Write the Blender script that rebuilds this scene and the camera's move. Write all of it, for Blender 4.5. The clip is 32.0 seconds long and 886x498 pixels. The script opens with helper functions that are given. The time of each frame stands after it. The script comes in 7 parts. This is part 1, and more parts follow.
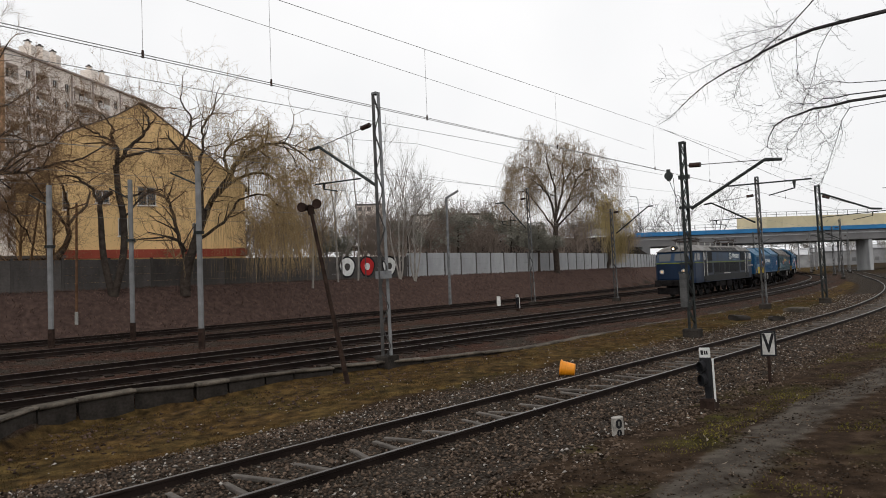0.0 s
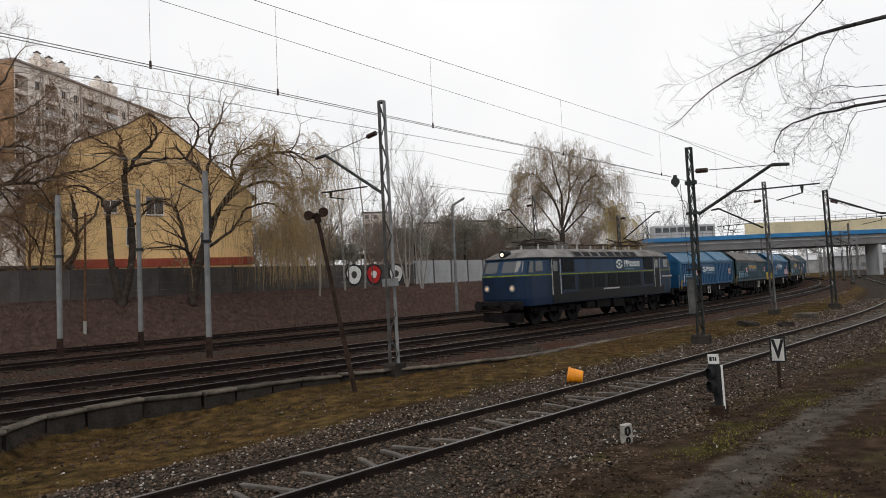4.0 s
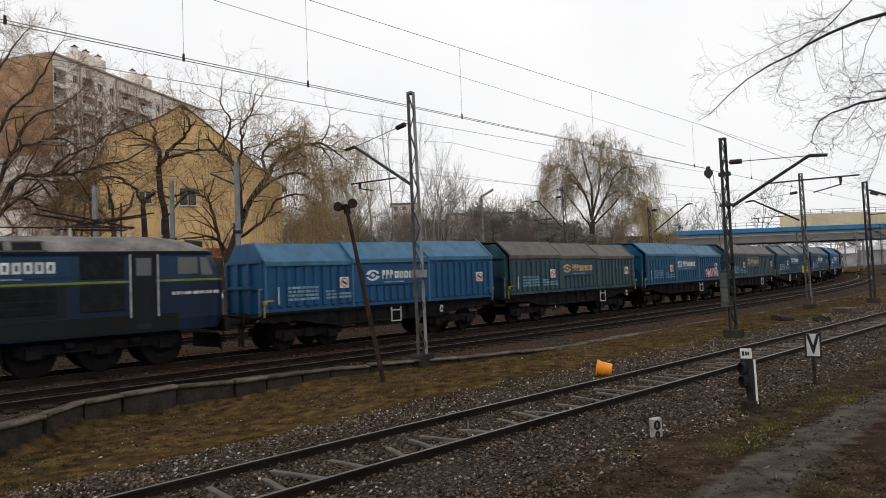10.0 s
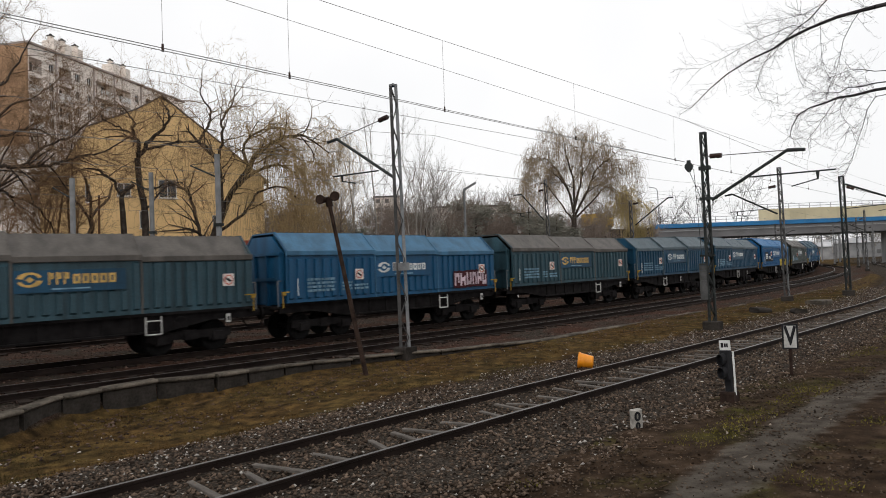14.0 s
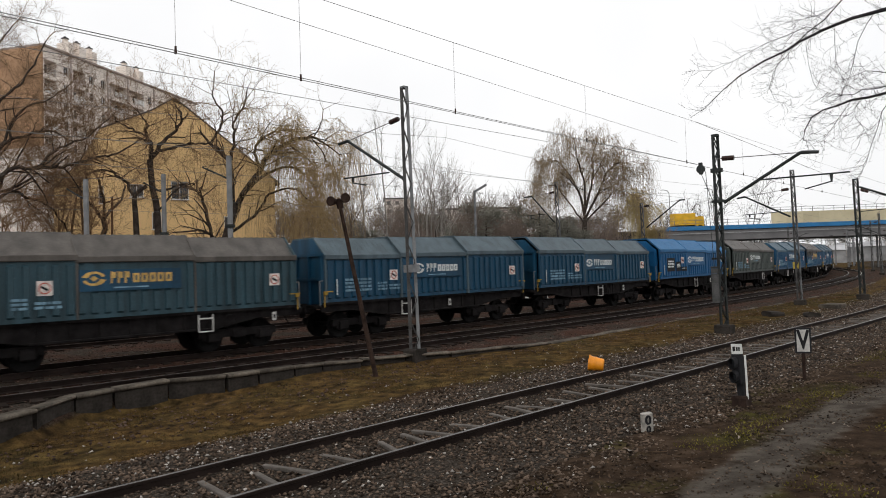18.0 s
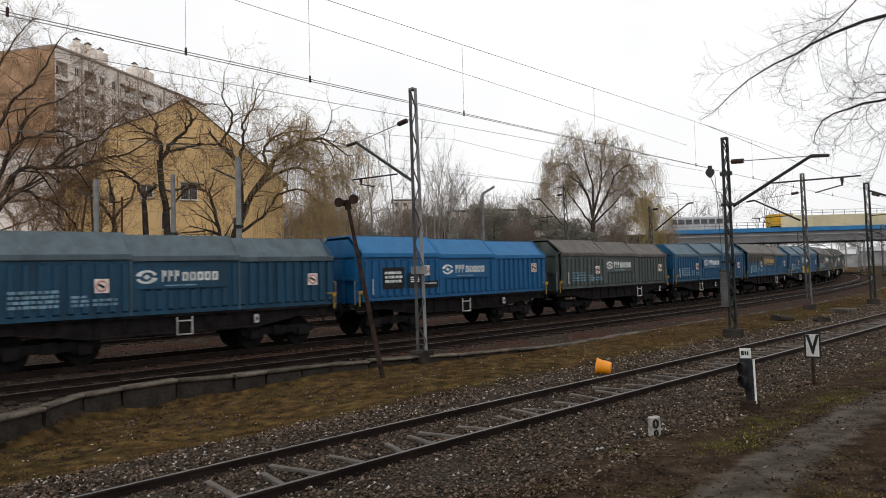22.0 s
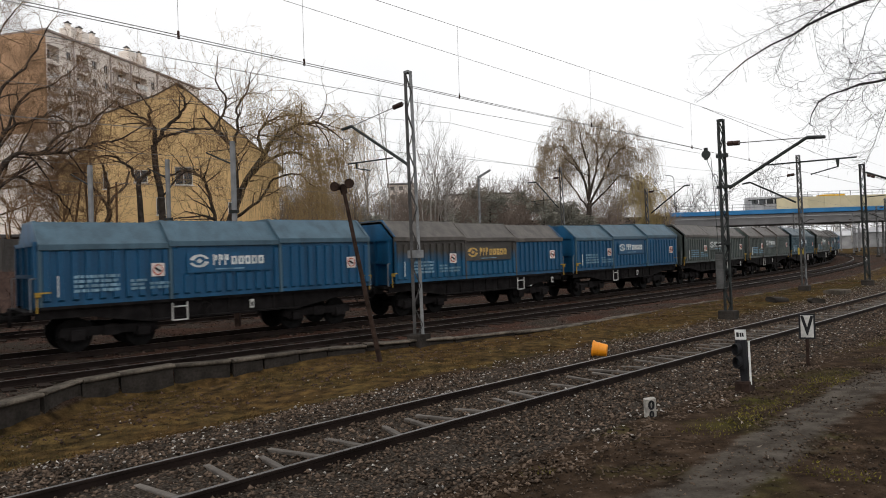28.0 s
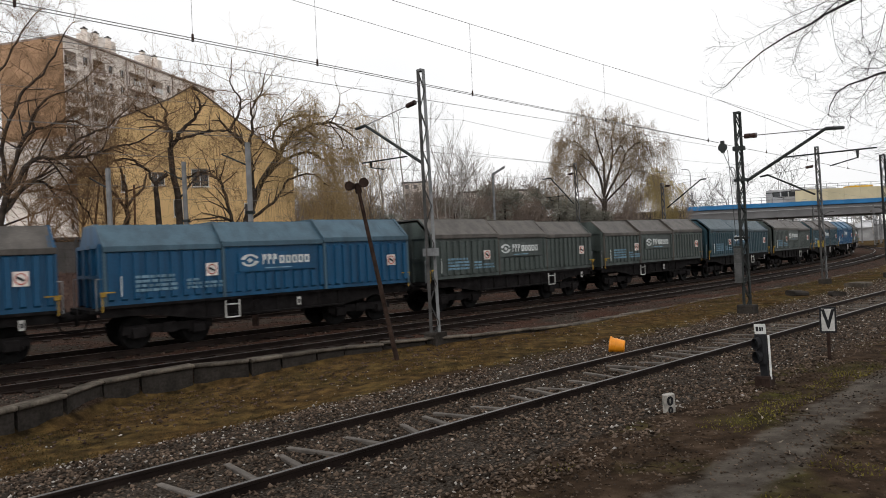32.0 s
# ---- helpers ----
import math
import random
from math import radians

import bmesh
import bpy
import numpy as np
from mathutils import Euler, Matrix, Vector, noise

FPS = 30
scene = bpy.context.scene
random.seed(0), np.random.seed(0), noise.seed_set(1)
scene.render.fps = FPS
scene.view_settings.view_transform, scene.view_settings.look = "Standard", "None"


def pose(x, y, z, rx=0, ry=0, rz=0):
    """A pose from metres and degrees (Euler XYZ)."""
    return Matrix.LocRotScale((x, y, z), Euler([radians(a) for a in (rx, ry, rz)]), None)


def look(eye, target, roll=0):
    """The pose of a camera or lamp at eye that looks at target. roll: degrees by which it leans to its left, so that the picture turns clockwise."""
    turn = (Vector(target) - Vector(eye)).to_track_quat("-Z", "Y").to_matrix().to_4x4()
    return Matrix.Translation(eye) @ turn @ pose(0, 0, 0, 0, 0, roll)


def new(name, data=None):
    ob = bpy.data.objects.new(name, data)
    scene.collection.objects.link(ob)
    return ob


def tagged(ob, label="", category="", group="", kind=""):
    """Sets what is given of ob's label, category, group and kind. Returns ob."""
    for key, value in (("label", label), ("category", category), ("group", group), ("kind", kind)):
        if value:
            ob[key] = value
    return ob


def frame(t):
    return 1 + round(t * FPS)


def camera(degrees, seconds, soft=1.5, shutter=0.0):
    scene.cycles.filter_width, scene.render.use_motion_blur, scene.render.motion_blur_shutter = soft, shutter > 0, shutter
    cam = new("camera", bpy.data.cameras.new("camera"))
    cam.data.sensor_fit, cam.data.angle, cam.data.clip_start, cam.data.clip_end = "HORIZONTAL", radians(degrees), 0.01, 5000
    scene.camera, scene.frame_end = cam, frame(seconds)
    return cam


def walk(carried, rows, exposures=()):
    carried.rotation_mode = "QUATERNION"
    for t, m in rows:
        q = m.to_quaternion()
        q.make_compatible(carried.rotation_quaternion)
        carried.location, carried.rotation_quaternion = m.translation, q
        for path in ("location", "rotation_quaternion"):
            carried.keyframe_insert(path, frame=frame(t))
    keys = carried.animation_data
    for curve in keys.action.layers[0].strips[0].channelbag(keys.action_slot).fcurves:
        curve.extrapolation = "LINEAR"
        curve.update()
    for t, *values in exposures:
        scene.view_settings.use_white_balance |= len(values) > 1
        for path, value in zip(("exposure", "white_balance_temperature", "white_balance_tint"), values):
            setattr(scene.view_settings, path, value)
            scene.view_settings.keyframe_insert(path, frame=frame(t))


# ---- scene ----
EYE = (0.0, 0.0, 2.55)
# seconds and the camera's turn in degrees (it stands in one spot, held by hand)
TURNS = [
    (0, 92.096, 2.150, -0.137), (0.5, 92.145, 2.081, -0.127), (1, 92.443, 1.892, -0.060),
    (1.5, 92.486, 1.964, 0.187), (2, 92.482, 1.950, 0.254), (2.5, 92.483, 1.983, 0.741),
    (3, 92.472, 2.264, 0.670), (3.5, 92.564, 2.529, 0.384), (5.5, 93.204, 1.973, 1.452),
    (6, 92.789, 1.823, 1.957), (6.5, 92.728, 1.794, 2.074), (7, 92.728, 1.818, 2.065),
    (7.5, 92.751, 1.664, 2.064), (8, 92.577, 1.870, 2.107), (8.5, 92.448, 1.888, 2.164),
    (9, 92.347, 1.851, 2.231), (9.5, 92.235, 1.891, 2.427), (10, 92.116, 2.110, 2.890),
    (10.5, 92.039, 2.108, 3.248), (11, 91.936, 2.118, 3.298), (11.5, 91.740, 2.290, 3.264),
    (12, 91.698, 2.249, 3.155), (12.5, 91.586, 2.284, 3.164), (13, 91.303, 2.389, 2.263),
    (13.5, 91.422, 2.232, 1.528), (14, 91.456, 2.126, 1.394), (14.5, 91.462, 1.884, 1.412),
    (16.5, 91.282, 2.252, 2.059), (17, 91.369, 2.164, 2.021), (17.5, 91.487, 2.025, 2.075),
    (18, 91.656, 1.904, 2.270), (18.5, 91.707, 1.921, 2.341), (19, 91.660, 1.833, 2.370),
    (19.5, 91.735, 1.572, 2.644), (20, 91.711, 1.589, 2.850), (20.5, 91.707, 1.562, 2.972),
    (21, 91.691, 1.704, 3.004), (21.5, 91.753, 1.533, 2.984), (22, 91.831, 1.528, 2.917),
    (22.5, 91.784, 1.814, 2.763), (23, 91.702, 1.901, 2.593), (23.5, 91.664, 2.040, 2.558),
    (24, 91.557, 2.368, 2.486), (24.5, 91.413, 2.474, 2.326), (25, 91.280, 2.310, 2.226),
    (25.5, 91.233, 2.050, 2.156), (27.5, 90.483, 1.758, 2.513), (28, 90.427, 1.879, 2.605),
    (28.5, 90.417, 2.000, 2.692), (29, 90.422, 2.078, 2.678), (29.5, 90.431, 2.197, 2.665),
    (30, 90.393, 2.168, 2.561), (30.5, 90.385, 2.200, 2.740), (30.9, 90.011, 1.762, 2.815),
    (31, 90.311, 2.469, 3.316), (31.5, 90.248, 2.833, 4.002), (32, 90.287, 2.660, 3.924),
]
cam = camera(67.40, 32.0, soft=0.95, shutter=0.4)
walk(cam, [(t, pose(*EYE, rx, ry, rz)) for t, rx, ry, rz in TURNS], exposures=[(0.0, 0.02, 6570, 10), (11.0, 0.03, 6570, 10), (14.0, 0.08, 6570, 10), (25.0, 0.09, 6570, 10), (28.0, 0.12, 6570, 10), (32.0, 0.12, 6570, 10)])

# ---- overcast sky ----
world = bpy.data.worlds.new("overcast_sky")
scene.world = world
world.use_nodes = True
wn, wl = world.node_tree.nodes, world.node_tree.links
wn.clear()
sky = wn.new("ShaderNodeTexSky")
sky.sky_type, sky.sun_disc = "NISHITA", False
sky.sun_elevation, sky.sun_rotation = radians(38), radians(205)
sky.dust_density, sky.air_density = 4.0, 1.5
clear = wn.new("ShaderNodeBackground")
clear.inputs["Strength"].default_value = 0.05
cloud = wn.new("ShaderNodeBackground")
cloud.inputs["Strength"].default_value = 1.07
wtc = wn.new("ShaderNodeTexCoord")
wno = wn.new("ShaderNodeTexNoise")
wno.inputs["Scale"].default_value, wno.inputs["Detail"].default_value = 1.6, 4.0
wra = wn.new("ShaderNodeValToRGB")
wra.color_ramp.elements[0].position, wra.color_ramp.elements[0].color = 0.3, (0.82, 0.835, 0.86, 1)
wra.color_ramp.elements[1].position, wra.color_ramp.elements[1].color = 0.7, (0.99, 0.99, 1.0, 1)
wmix = wn.new("ShaderNodeMixShader")
wmix.inputs[0].default_value = 0.92
wout = wn.new("ShaderNodeOutputWorld")
wl.new(wtc.outputs["Generated"], wno.inputs["Vector"])
wl.new(wno.outputs["Fac"], wra.inputs["Fac"])
wl.new(wra.outputs["Color"], cloud.inputs["Color"])
wl.new(sky.outputs["Color"], clear.inputs["Color"])
wl.new(clear.outputs[0], wmix.inputs[1])
wl.new(cloud.outputs[0], wmix.inputs[2])
wl.new(wmix.outputs[0], wout.inputs["Surface"])

sun = new("sun", bpy.data.lights.new("sun", "SUN"))
sun.data.energy, sun.data.angle, sun.data.color = 0.5, radians(30), (1.0, 0.97, 0.93)
sun.matrix_world = look((-20, -42, 42), (0, 0, 0))

# ---- materials ----
def mat(name, col, rough=0.8, metal=0.0, var=0.25, scale=2.0, bump=0.15, grain=35.0, col2=None, streak=0.0, island=0.0, each=0.12, lo=0.35, hi=0.65, spec=0.08, glow=0.0):
    """Colour that drifts at two scales, with fine relief; streak: rain-run dirt; each: how far objects differ."""
    m = bpy.data.materials.new(name)
    m.use_nodes = True
    n, l = m.node_tree.nodes, m.node_tree.links
    b = n["Principled BSDF"]
    b.inputs["Roughness"].default_value, b.inputs["Metallic"].default_value = rough, metal
    b.inputs["Specular IOR Level"].default_value = spec
    tc = n.new("ShaderNodeTexCoord")
    big = n.new("ShaderNodeTexNoise")
    big.inputs["Scale"].default_value, big.inputs["Detail"].default_value = scale, 5.0
    if streak:
        mp = n.new("ShaderNodeMapping")
        mp.inputs["Scale"].default_value = (streak, streak, 0.35)
        l.new(tc.outputs["Object"], mp.inputs["Vector"])
        l.new(mp.outputs[0], big.inputs["Vector"])
    else:
        l.new(tc.outputs["Object"], big.inputs["Vector"])
    fine = n.new("ShaderNodeTexNoise")
    fine.inputs["Scale"].default_value, fine.inputs["Detail"].default_value = grain, 3.0
    l.new(tc.outputs["Object"], fine.inputs["Vector"])
    ramp = n.new("ShaderNodeValToRGB")
    e = ramp.color_ramp.elements
    c2 = col2 or tuple(min(1, c * (1 + var)) for c in col)
    c1 = col if col2 else tuple(c * (1 - var) for c in col)
    e[0].position, e[0].color = lo, (*c1, 1)
    e[1].position, e[1].color = hi, (*c2, 1)
    l.new(big.outputs["Fac"], ramp.inputs["Fac"])
    mul = n.new("ShaderNodeMixRGB")
    mul.blend_type, mul.inputs[0].default_value = "MULTIPLY", 1.0
    rng = n.new("ShaderNodeMapRange")
    rng.inputs["To Min"].default_value, rng.inputs["To Max"].default_value = 1 - var * 1.2, 1 + var * 1.2
    l.new(fine.outputs["Fac"], rng.inputs["Value"])
    l.new(ramp.outputs["Color"], mul.inputs[1])
    l.new(rng.outputs[0], mul.inputs[2])
    rnd = n.new("ShaderNodeMapRange")
    src = n.new("ShaderNodeNewGeometry").outputs["Random Per Island"] if island else n.new("ShaderNodeObjectInfo").outputs["Random"]
    k = island or each
    rnd.inputs["To Min"].default_value, rnd.inputs["To Max"].default_value = 1 - k, 1 + k
    l.new(src, rnd.inputs["Value"])
    mul2 = n.new("ShaderNodeMixRGB")
    mul2.blend_type, mul2.inputs[0].default_value = "MULTIPLY", 1.0
    l.new(mul.outputs[0], mul2.inputs[1])
    l.new(rnd.outputs[0], mul2.inputs[2])
    l.new(mul2.outputs[0], b.inputs["Base Color"])
    if bump:
        bp = n.new("ShaderNodeBump")
        bp.inputs["Strength"].default_value, bp.inputs["Distance"].default_value = bump, 0.02
        l.new(fine.outputs["Fac"], bp.inputs["Height"])
        l.new(bp.outputs[0], b.inputs["Normal"])
    if glow:
        b.inputs["Emission Color"].default_value = (*col, 1)
        b.inputs["Emission Strength"].default_value = glow
    return m


def glass(name, col, rough=0.08):
    m = bpy.data.materials.new(name)
    m.use_nodes = True
    b = m.node_tree.nodes["Principled BSDF"]
    b.inputs["Base Color"].default_value = (*col, 1)
    b.inputs["Roughness"].default_value = rough
    b.inputs["Specular IOR Level"].default_value = 0.6
    return m


M = dict(
    rail=mat("rusty_rail", (0.020, 0.014, 0.012), 0.7, 0.2, 0.3, 1.5),
    railhead=mat("worn_rail_head", (0.155, 0.145, 0.137), 0.42, 0.8, 0.2, 1.0, 0.05),
    trackhead=mat("grimy_rail_head", (0.20, 0.185, 0.175), 0.38, 0.8, 0.25, 1.0, 0.05),
    dullhead=mat("dull_rail_head", (0.085, 0.065, 0.055), 0.55, 0.5, 0.3, 1.0, 0.05),
    steel_sleeper=mat("weathered_steel_sleeper", (0.125, 0.110, 0.097), 0.7, 0.1, 0.3, 3.0),
    wood_sleeper=mat("tarred_timber", (0.022, 0.016, 0.013), 0.9, 0, 0.4, 3.0),
    ballast=mat("ballast_stone", (0.086, 0.062, 0.046), 0.95, 0, 0.3, 2.0, 0.2, 30, island=0.85),
    pale_stone=mat("pale_ballast_stone", (0.36, 0.33, 0.30), 0.9, 0, 0.2, 2.0, 0.2, 30, island=0.35),
    rust_ballast=mat("rust_stained_ballast", (0.075, 0.043, 0.033), 0.95, 0, 0.35, 1.2, 0.3, 14),
    concrete=mat("old_concrete", (0.27, 0.265, 0.25), 0.9, 0, 0.22, 1.5, 0.25, 25),
    dark_concrete=mat("damp_dark_concrete", (0.036, 0.031, 0.027), 0.9, 0, 0.35, 2.5, 0.3, 20),
    coping=mat("worn_coping", (0.078, 0.066, 0.053), 0.9, 0, 0.5, 2.5, 0.3, 20, each=0.3),
    fence=mat("grey_fence_panel", (0.088, 0.080, 0.075), 0.85, 0, 0.3, 0.8, 0.15, 15, streak=1.2, each=0.1),
    pale_fence=mat("pale_fence_panel", (0.36, 0.365, 0.37), 0.85, 0, 0.15, 0.8, 0.15, 15, streak=1.2, each=0.08),
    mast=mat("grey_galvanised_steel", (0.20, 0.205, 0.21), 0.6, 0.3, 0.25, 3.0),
    shaded_mast=mat("shaded_side_of_steel", (0.075, 0.073, 0.072), 0.7, 0.2, 0.35, 3.0),
    dark_mast=mat("dark_painted_steel", (0.038, 0.042, 0.041), 0.6, 0.2, 0.3, 3.0),
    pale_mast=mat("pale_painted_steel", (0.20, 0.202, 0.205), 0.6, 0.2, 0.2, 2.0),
    rust=mat("rusted_steel", (0.036, 0.023, 0.018), 0.85, 0.1, 0.4, 5.0),
    insul=mat("brown_insulator", (0.05, 0.03, 0.025), 0.25, 0, 0.2),
    wire=mat("copper_wire", (0.20, 0.195, 0.19), 0.6, 0.2, 0.1),
    white=mat("white_paint", (0.72, 0.72, 0.70), 0.6, 0, 0.1, 4.0),
    black=mat("black_paint", (0.02, 0.02, 0.022), 0.6, 0, 0.2, 4.0),
    orange=mat("orange_plastic", (0.85, 0.30, 0.012), 0.4, 0, 0.08, 3.0, 0.03, spec=0.4),
    yellow_wall=mat("yellow_render", (0.80, 0.545, 0.265), 0.9, 0, 0.1, 0.35, 0.1, 8, streak=0.5),
    red_band=mat("red_cladding", (0.30, 0.07, 0.045), 0.7, 0, 0.15, 1.0),
    roof_dark=mat("dark_roofing", (0.09, 0.085, 0.085), 0.9, 0, 0.2, 1.0),
    flat_wall=mat("grey_concrete_panel", (0.86, 0.775, 0.70), 0.9, 0, 0.1, 0.3, 0.1, 5, streak=0.4),
    flat_pink=mat("dull_pink_panel", (0.40, 0.34, 0.31), 0.9, 0, 0.1, 0.3, 0.1, 5),
    flat_brown=mat("orange_brown_end_wall", (0.45, 0.28, 0.17), 0.9, 0, 0.25, 0.3, 0.1, 5),
    flat_white=mat("white_balcony_panel", (0.68, 0.67, 0.65), 0.9, 0, 0.08, 0.5),
    handle_y=mat("dull_yellow_paint", (0.50, 0.38, 0.08), 0.7, 0, 0.25, 5.0),
    decal_w=mat("pale_scraped_paint", (0.45, 0.44, 0.42), 0.7, 0, 0.25, 5.0),
    graff_red=mat("red_spray_paint", (0.45, 0.03, 0.03), 0.7, 0, 0.15, 2.0),
    pane=glass("dark_window_glass", (0.03, 0.035, 0.04)),
    bridge_blue=mat("blue_bridge_paint", (0.045, 0.20, 0.42), 0.6, 0, 0.15, 0.25, 0.03),
    bridge_grey=mat("grey_bridge_girder", (0.17, 0.168, 0.17), 0.8, 0, 0.15, 0.3),
    bridge_cream=mat("cream_noise_barrier", (0.60, 0.53, 0.36), 0.8, 0, 0.1, 0.3),
    yard_stone=mat("sooty_yard_stone", (0.075, 0.050, 0.040), 0.9, 0, 0.3, 2.0, 0.2, 30, island=0.6),
    bank=mat("dry_bank_weeds", (0.115, 0.075, 0.062), 0.95, 0, 0.3, 0.5, 0, 8, island=0.45),
    bark=mat("dark_bark", (0.058, 0.046, 0.038), 0.95, 0, 0.35, 4.0, 0.4, 20),
    branch=mat("brown_branches", (0.19, 0.13, 0.085), 0.95, 0, 0.3, 1.0, 0, 8),
    twig=mat("brown_twigs", (0.24, 0.15, 0.085), 0.95, 0, 0.2, 0.6, 0, 8),
    willow_twig=mat("yellowish_willow_twigs", (0.40, 0.285, 0.145), 0.95, 0, 0.25, 0.4, 0, 8),
    # true bark of the saplings; on far_trees the same tone paints haze
    pale_bark=mat("pale_bark_and_far_haze", (0.30, 0.275, 0.25), 0.95, 0, 0.25, 2.0, 0.2, 20),
    wood_twig=mat("grey_brown_brushwood", (0.235, 0.190, 0.160), 0.95, 0, 0.25, 0.2, 0, 8),
    pine=mat("dark_pine_needles", (0.22, 0.212, 0.178), 0.9, 0, 0.35, 0.8, 0, 8),
    dry_grass=mat("dry_moss_grass", (0.086, 0.051, 0.019), 0.95, 0, 0.4, 0.7, 0, 10, island=0.3),
    bright_moss=mat("bright_moss", (0.115, 0.098, 0.022), 0.95, 0, 0.4, 1.5, 0, 10, island=0.4),
    green_grass=mat("mossy_green_grass", (0.066, 0.053, 0.021), 0.95, 0, 0.35, 0.7, 0, 10, island=0.35),
    litter=mat("dead_leaves_and_twigs", (0.058, 0.038, 0.024), 0.95, 0, 0.35, 2.0, 0.1, 20, island=0.5),
    pale_litter=mat("bleached_leaves", (0.24, 0.20, 0.16), 0.95, 0, 0.25, 2.0, 0.1, 20, island=0.4),
)


# ---- mesh helpers ----
class Shape:
    """Collects corners and faces of one mesh."""

    def __init__(self):
        self.v, self.f, self.mi, self.cur = [], [], [], 0

    def add(self, vs, fs, m=None):
        k = len(self.v)
        self.v += [tuple(m @ Vector(p)) for p in vs] if m is not None else [tuple(p) for p in vs]
        self.f += [tuple(i + k for i in q) for q in fs]
        self.mi += [self.cur] * len(fs)
        return self

    def box(self, c, s, m=None, ch=0.0):
        """A box round c with sides s; ch: chamfer of the edges along its longest side."""
        x, y, z = (a / 2 for a in s)
        if ch <= 0:
            vs = [(c[0] + i * x, c[1] + j * y, c[2] + k * z) for i in (-1, 1) for j in (-1, 1) for k in (-1, 1)]
            return self.add(vs, [(0, 1, 3, 2), (4, 6, 7, 5), (0, 4, 5, 1), (2, 3, 7, 6), (0, 2, 6, 4), (1, 5, 7, 3)], m)
        ax = max(range(3), key=lambda i: s[i])
        a, b = [(1, 2), (2, 0), (0, 1)][ax]
        ha, hb, hl = s[a] / 2, s[b] / 2, s[ax] / 2
        ring = [(ha - ch, -hb), (ha, -hb + ch), (ha, hb - ch), (ha - ch, hb), (-ha + ch, hb), (-ha, hb - ch), (-ha, -hb + ch), (-ha + ch, -hb)]
        vs = []
        for e in (-hl, hl):
            for p, q in ring:
                t = [0, 0, 0]
                t[ax], t[a], t[b] = c[ax] + e, c[a] + p, c[b] + q
                vs.append(tuple(t))
        fs = [(i, (i + 1) % 8, 8 + (i + 1) % 8, 8 + i) for i in range(8)] + [tuple(range(7, -1, -1)), tuple(range(8, 16))]
        return self.add(vs, fs, m)

    def rod(self, p0, p1, r0, r1=None, n=8, caps=True):
        r1 = r0 if r1 is None else r1
        p0, p1 = Vector(p0), Vector(p1)
        d = p1 - p0
        if d.length < 1e-6:
            return self
        d.normalize()
        u = d.cross(Vector((0, 0, 1)) if abs(d.z) < 0.9 else Vector((1, 0, 0))).normalized()
        w = d.cross(u)
        vs = []
        for p, r in ((p0, r0), (p1, r1)):
            vs += [p + (u * math.cos(a) + w * math.sin(a)) * r for a in (2 * math.pi * i / n for i in range(n))]
        fs = [(i, (i + 1) % n, n + (i + 1) % n, n + i) for i in range(n)]
        if caps:
            fs += [tuple(range(n - 1, -1, -1)), tuple(range(n, 2 * n))]
        return self.add(vs, fs)

    def bar(self, p0, p1, w, t):
        """A flat bar, w wide and t thick, between two points."""
        p0, p1 = Vector(p0), Vector(p1)
        d = (p1 - p0).normalized()
        u = d.cross(Vector((0, 0, 1)) if abs(d.z) < 0.95 else Vector((0, 1, 0))).normalized()
        q = d.cross(u)
        vs = [p + u * (i * w / 2) + q * (j * t / 2) for p in (p0, p1) for i, j in ((-1, -1), (1, -1), (1, 1), (-1, 1))]
        return self.add(vs, [(0, 1, 5, 4), (1, 2, 6, 5), (2, 3, 7, 6), (3, 0, 4, 7), (3, 2, 1, 0), (4, 5, 6, 7)])

    def tube(self, pts, r, n=6, r1=None):
        """One bent round bar through the points."""
        pts = [Vector(p) for p in pts]
        m, k = len(pts), len(self.v)
        side = None
        for i, p in enumerate(pts):
            d = (pts[min(i + 1, m - 1)] - pts[max(i - 1, 0)]).normalized()
            side = d.orthogonal().normalized() if side is None else (side - d * side.dot(d)).normalized()
            top = d.cross(side)
            rr = r if r1 is None else r + (r1 - r) * i / (m - 1)
            self.v += [tuple(p + (side * math.cos(2 * math.pi * j / n) + top * math.sin(2 * math.pi * j / n)) * rr) for j in range(n)]
        fs = [(k + i * n + j, k + i * n + (j + 1) % n, k + (i + 1) * n + (j + 1) % n, k + (i + 1) * n + j) for i in range(m - 1) for j in range(n)]
        fs += [tuple(range(k + n - 1, k - 1, -1)), tuple(range(k + (m - 1) * n, k + m * n))]
        self.f += fs
        self.mi += [self.cur] * len(fs)
        return self

    def prism(self, ring, x0, x1, m=None):
        """A ring of (y, z) drawn out along x."""
        n = len(ring)
        vs = [(x0, y, z) for y, z in ring] + [(x1, y, z) for y, z in ring]
        fs = [(i, n + i, n + (i + 1) % n, (i + 1) % n) for i in range(n)] + [tuple(range(n)), tuple(range(2 * n - 1, n - 1, -1))]
        return self.add(vs, fs, m)

    def wheel(self, x, y, z, prof, n=28):
        """Turned about an axle along y: prof is a list of (offset along y, radius)."""
        vs, fs, k = [], [], len(prof)
        for i in range(n):
            a = 2 * math.pi * i / n
            vs += [(x + r * math.cos(a), y + o, z + r * math.sin(a)) for o, r in prof]
        for i in range(n):
            j = (i + 1) % n
            fs += [(i * k + q, i * k + q + 1, j * k + q + 1, j * k + q) for q in range(k - 1)]
        return self.add(vs, fs)

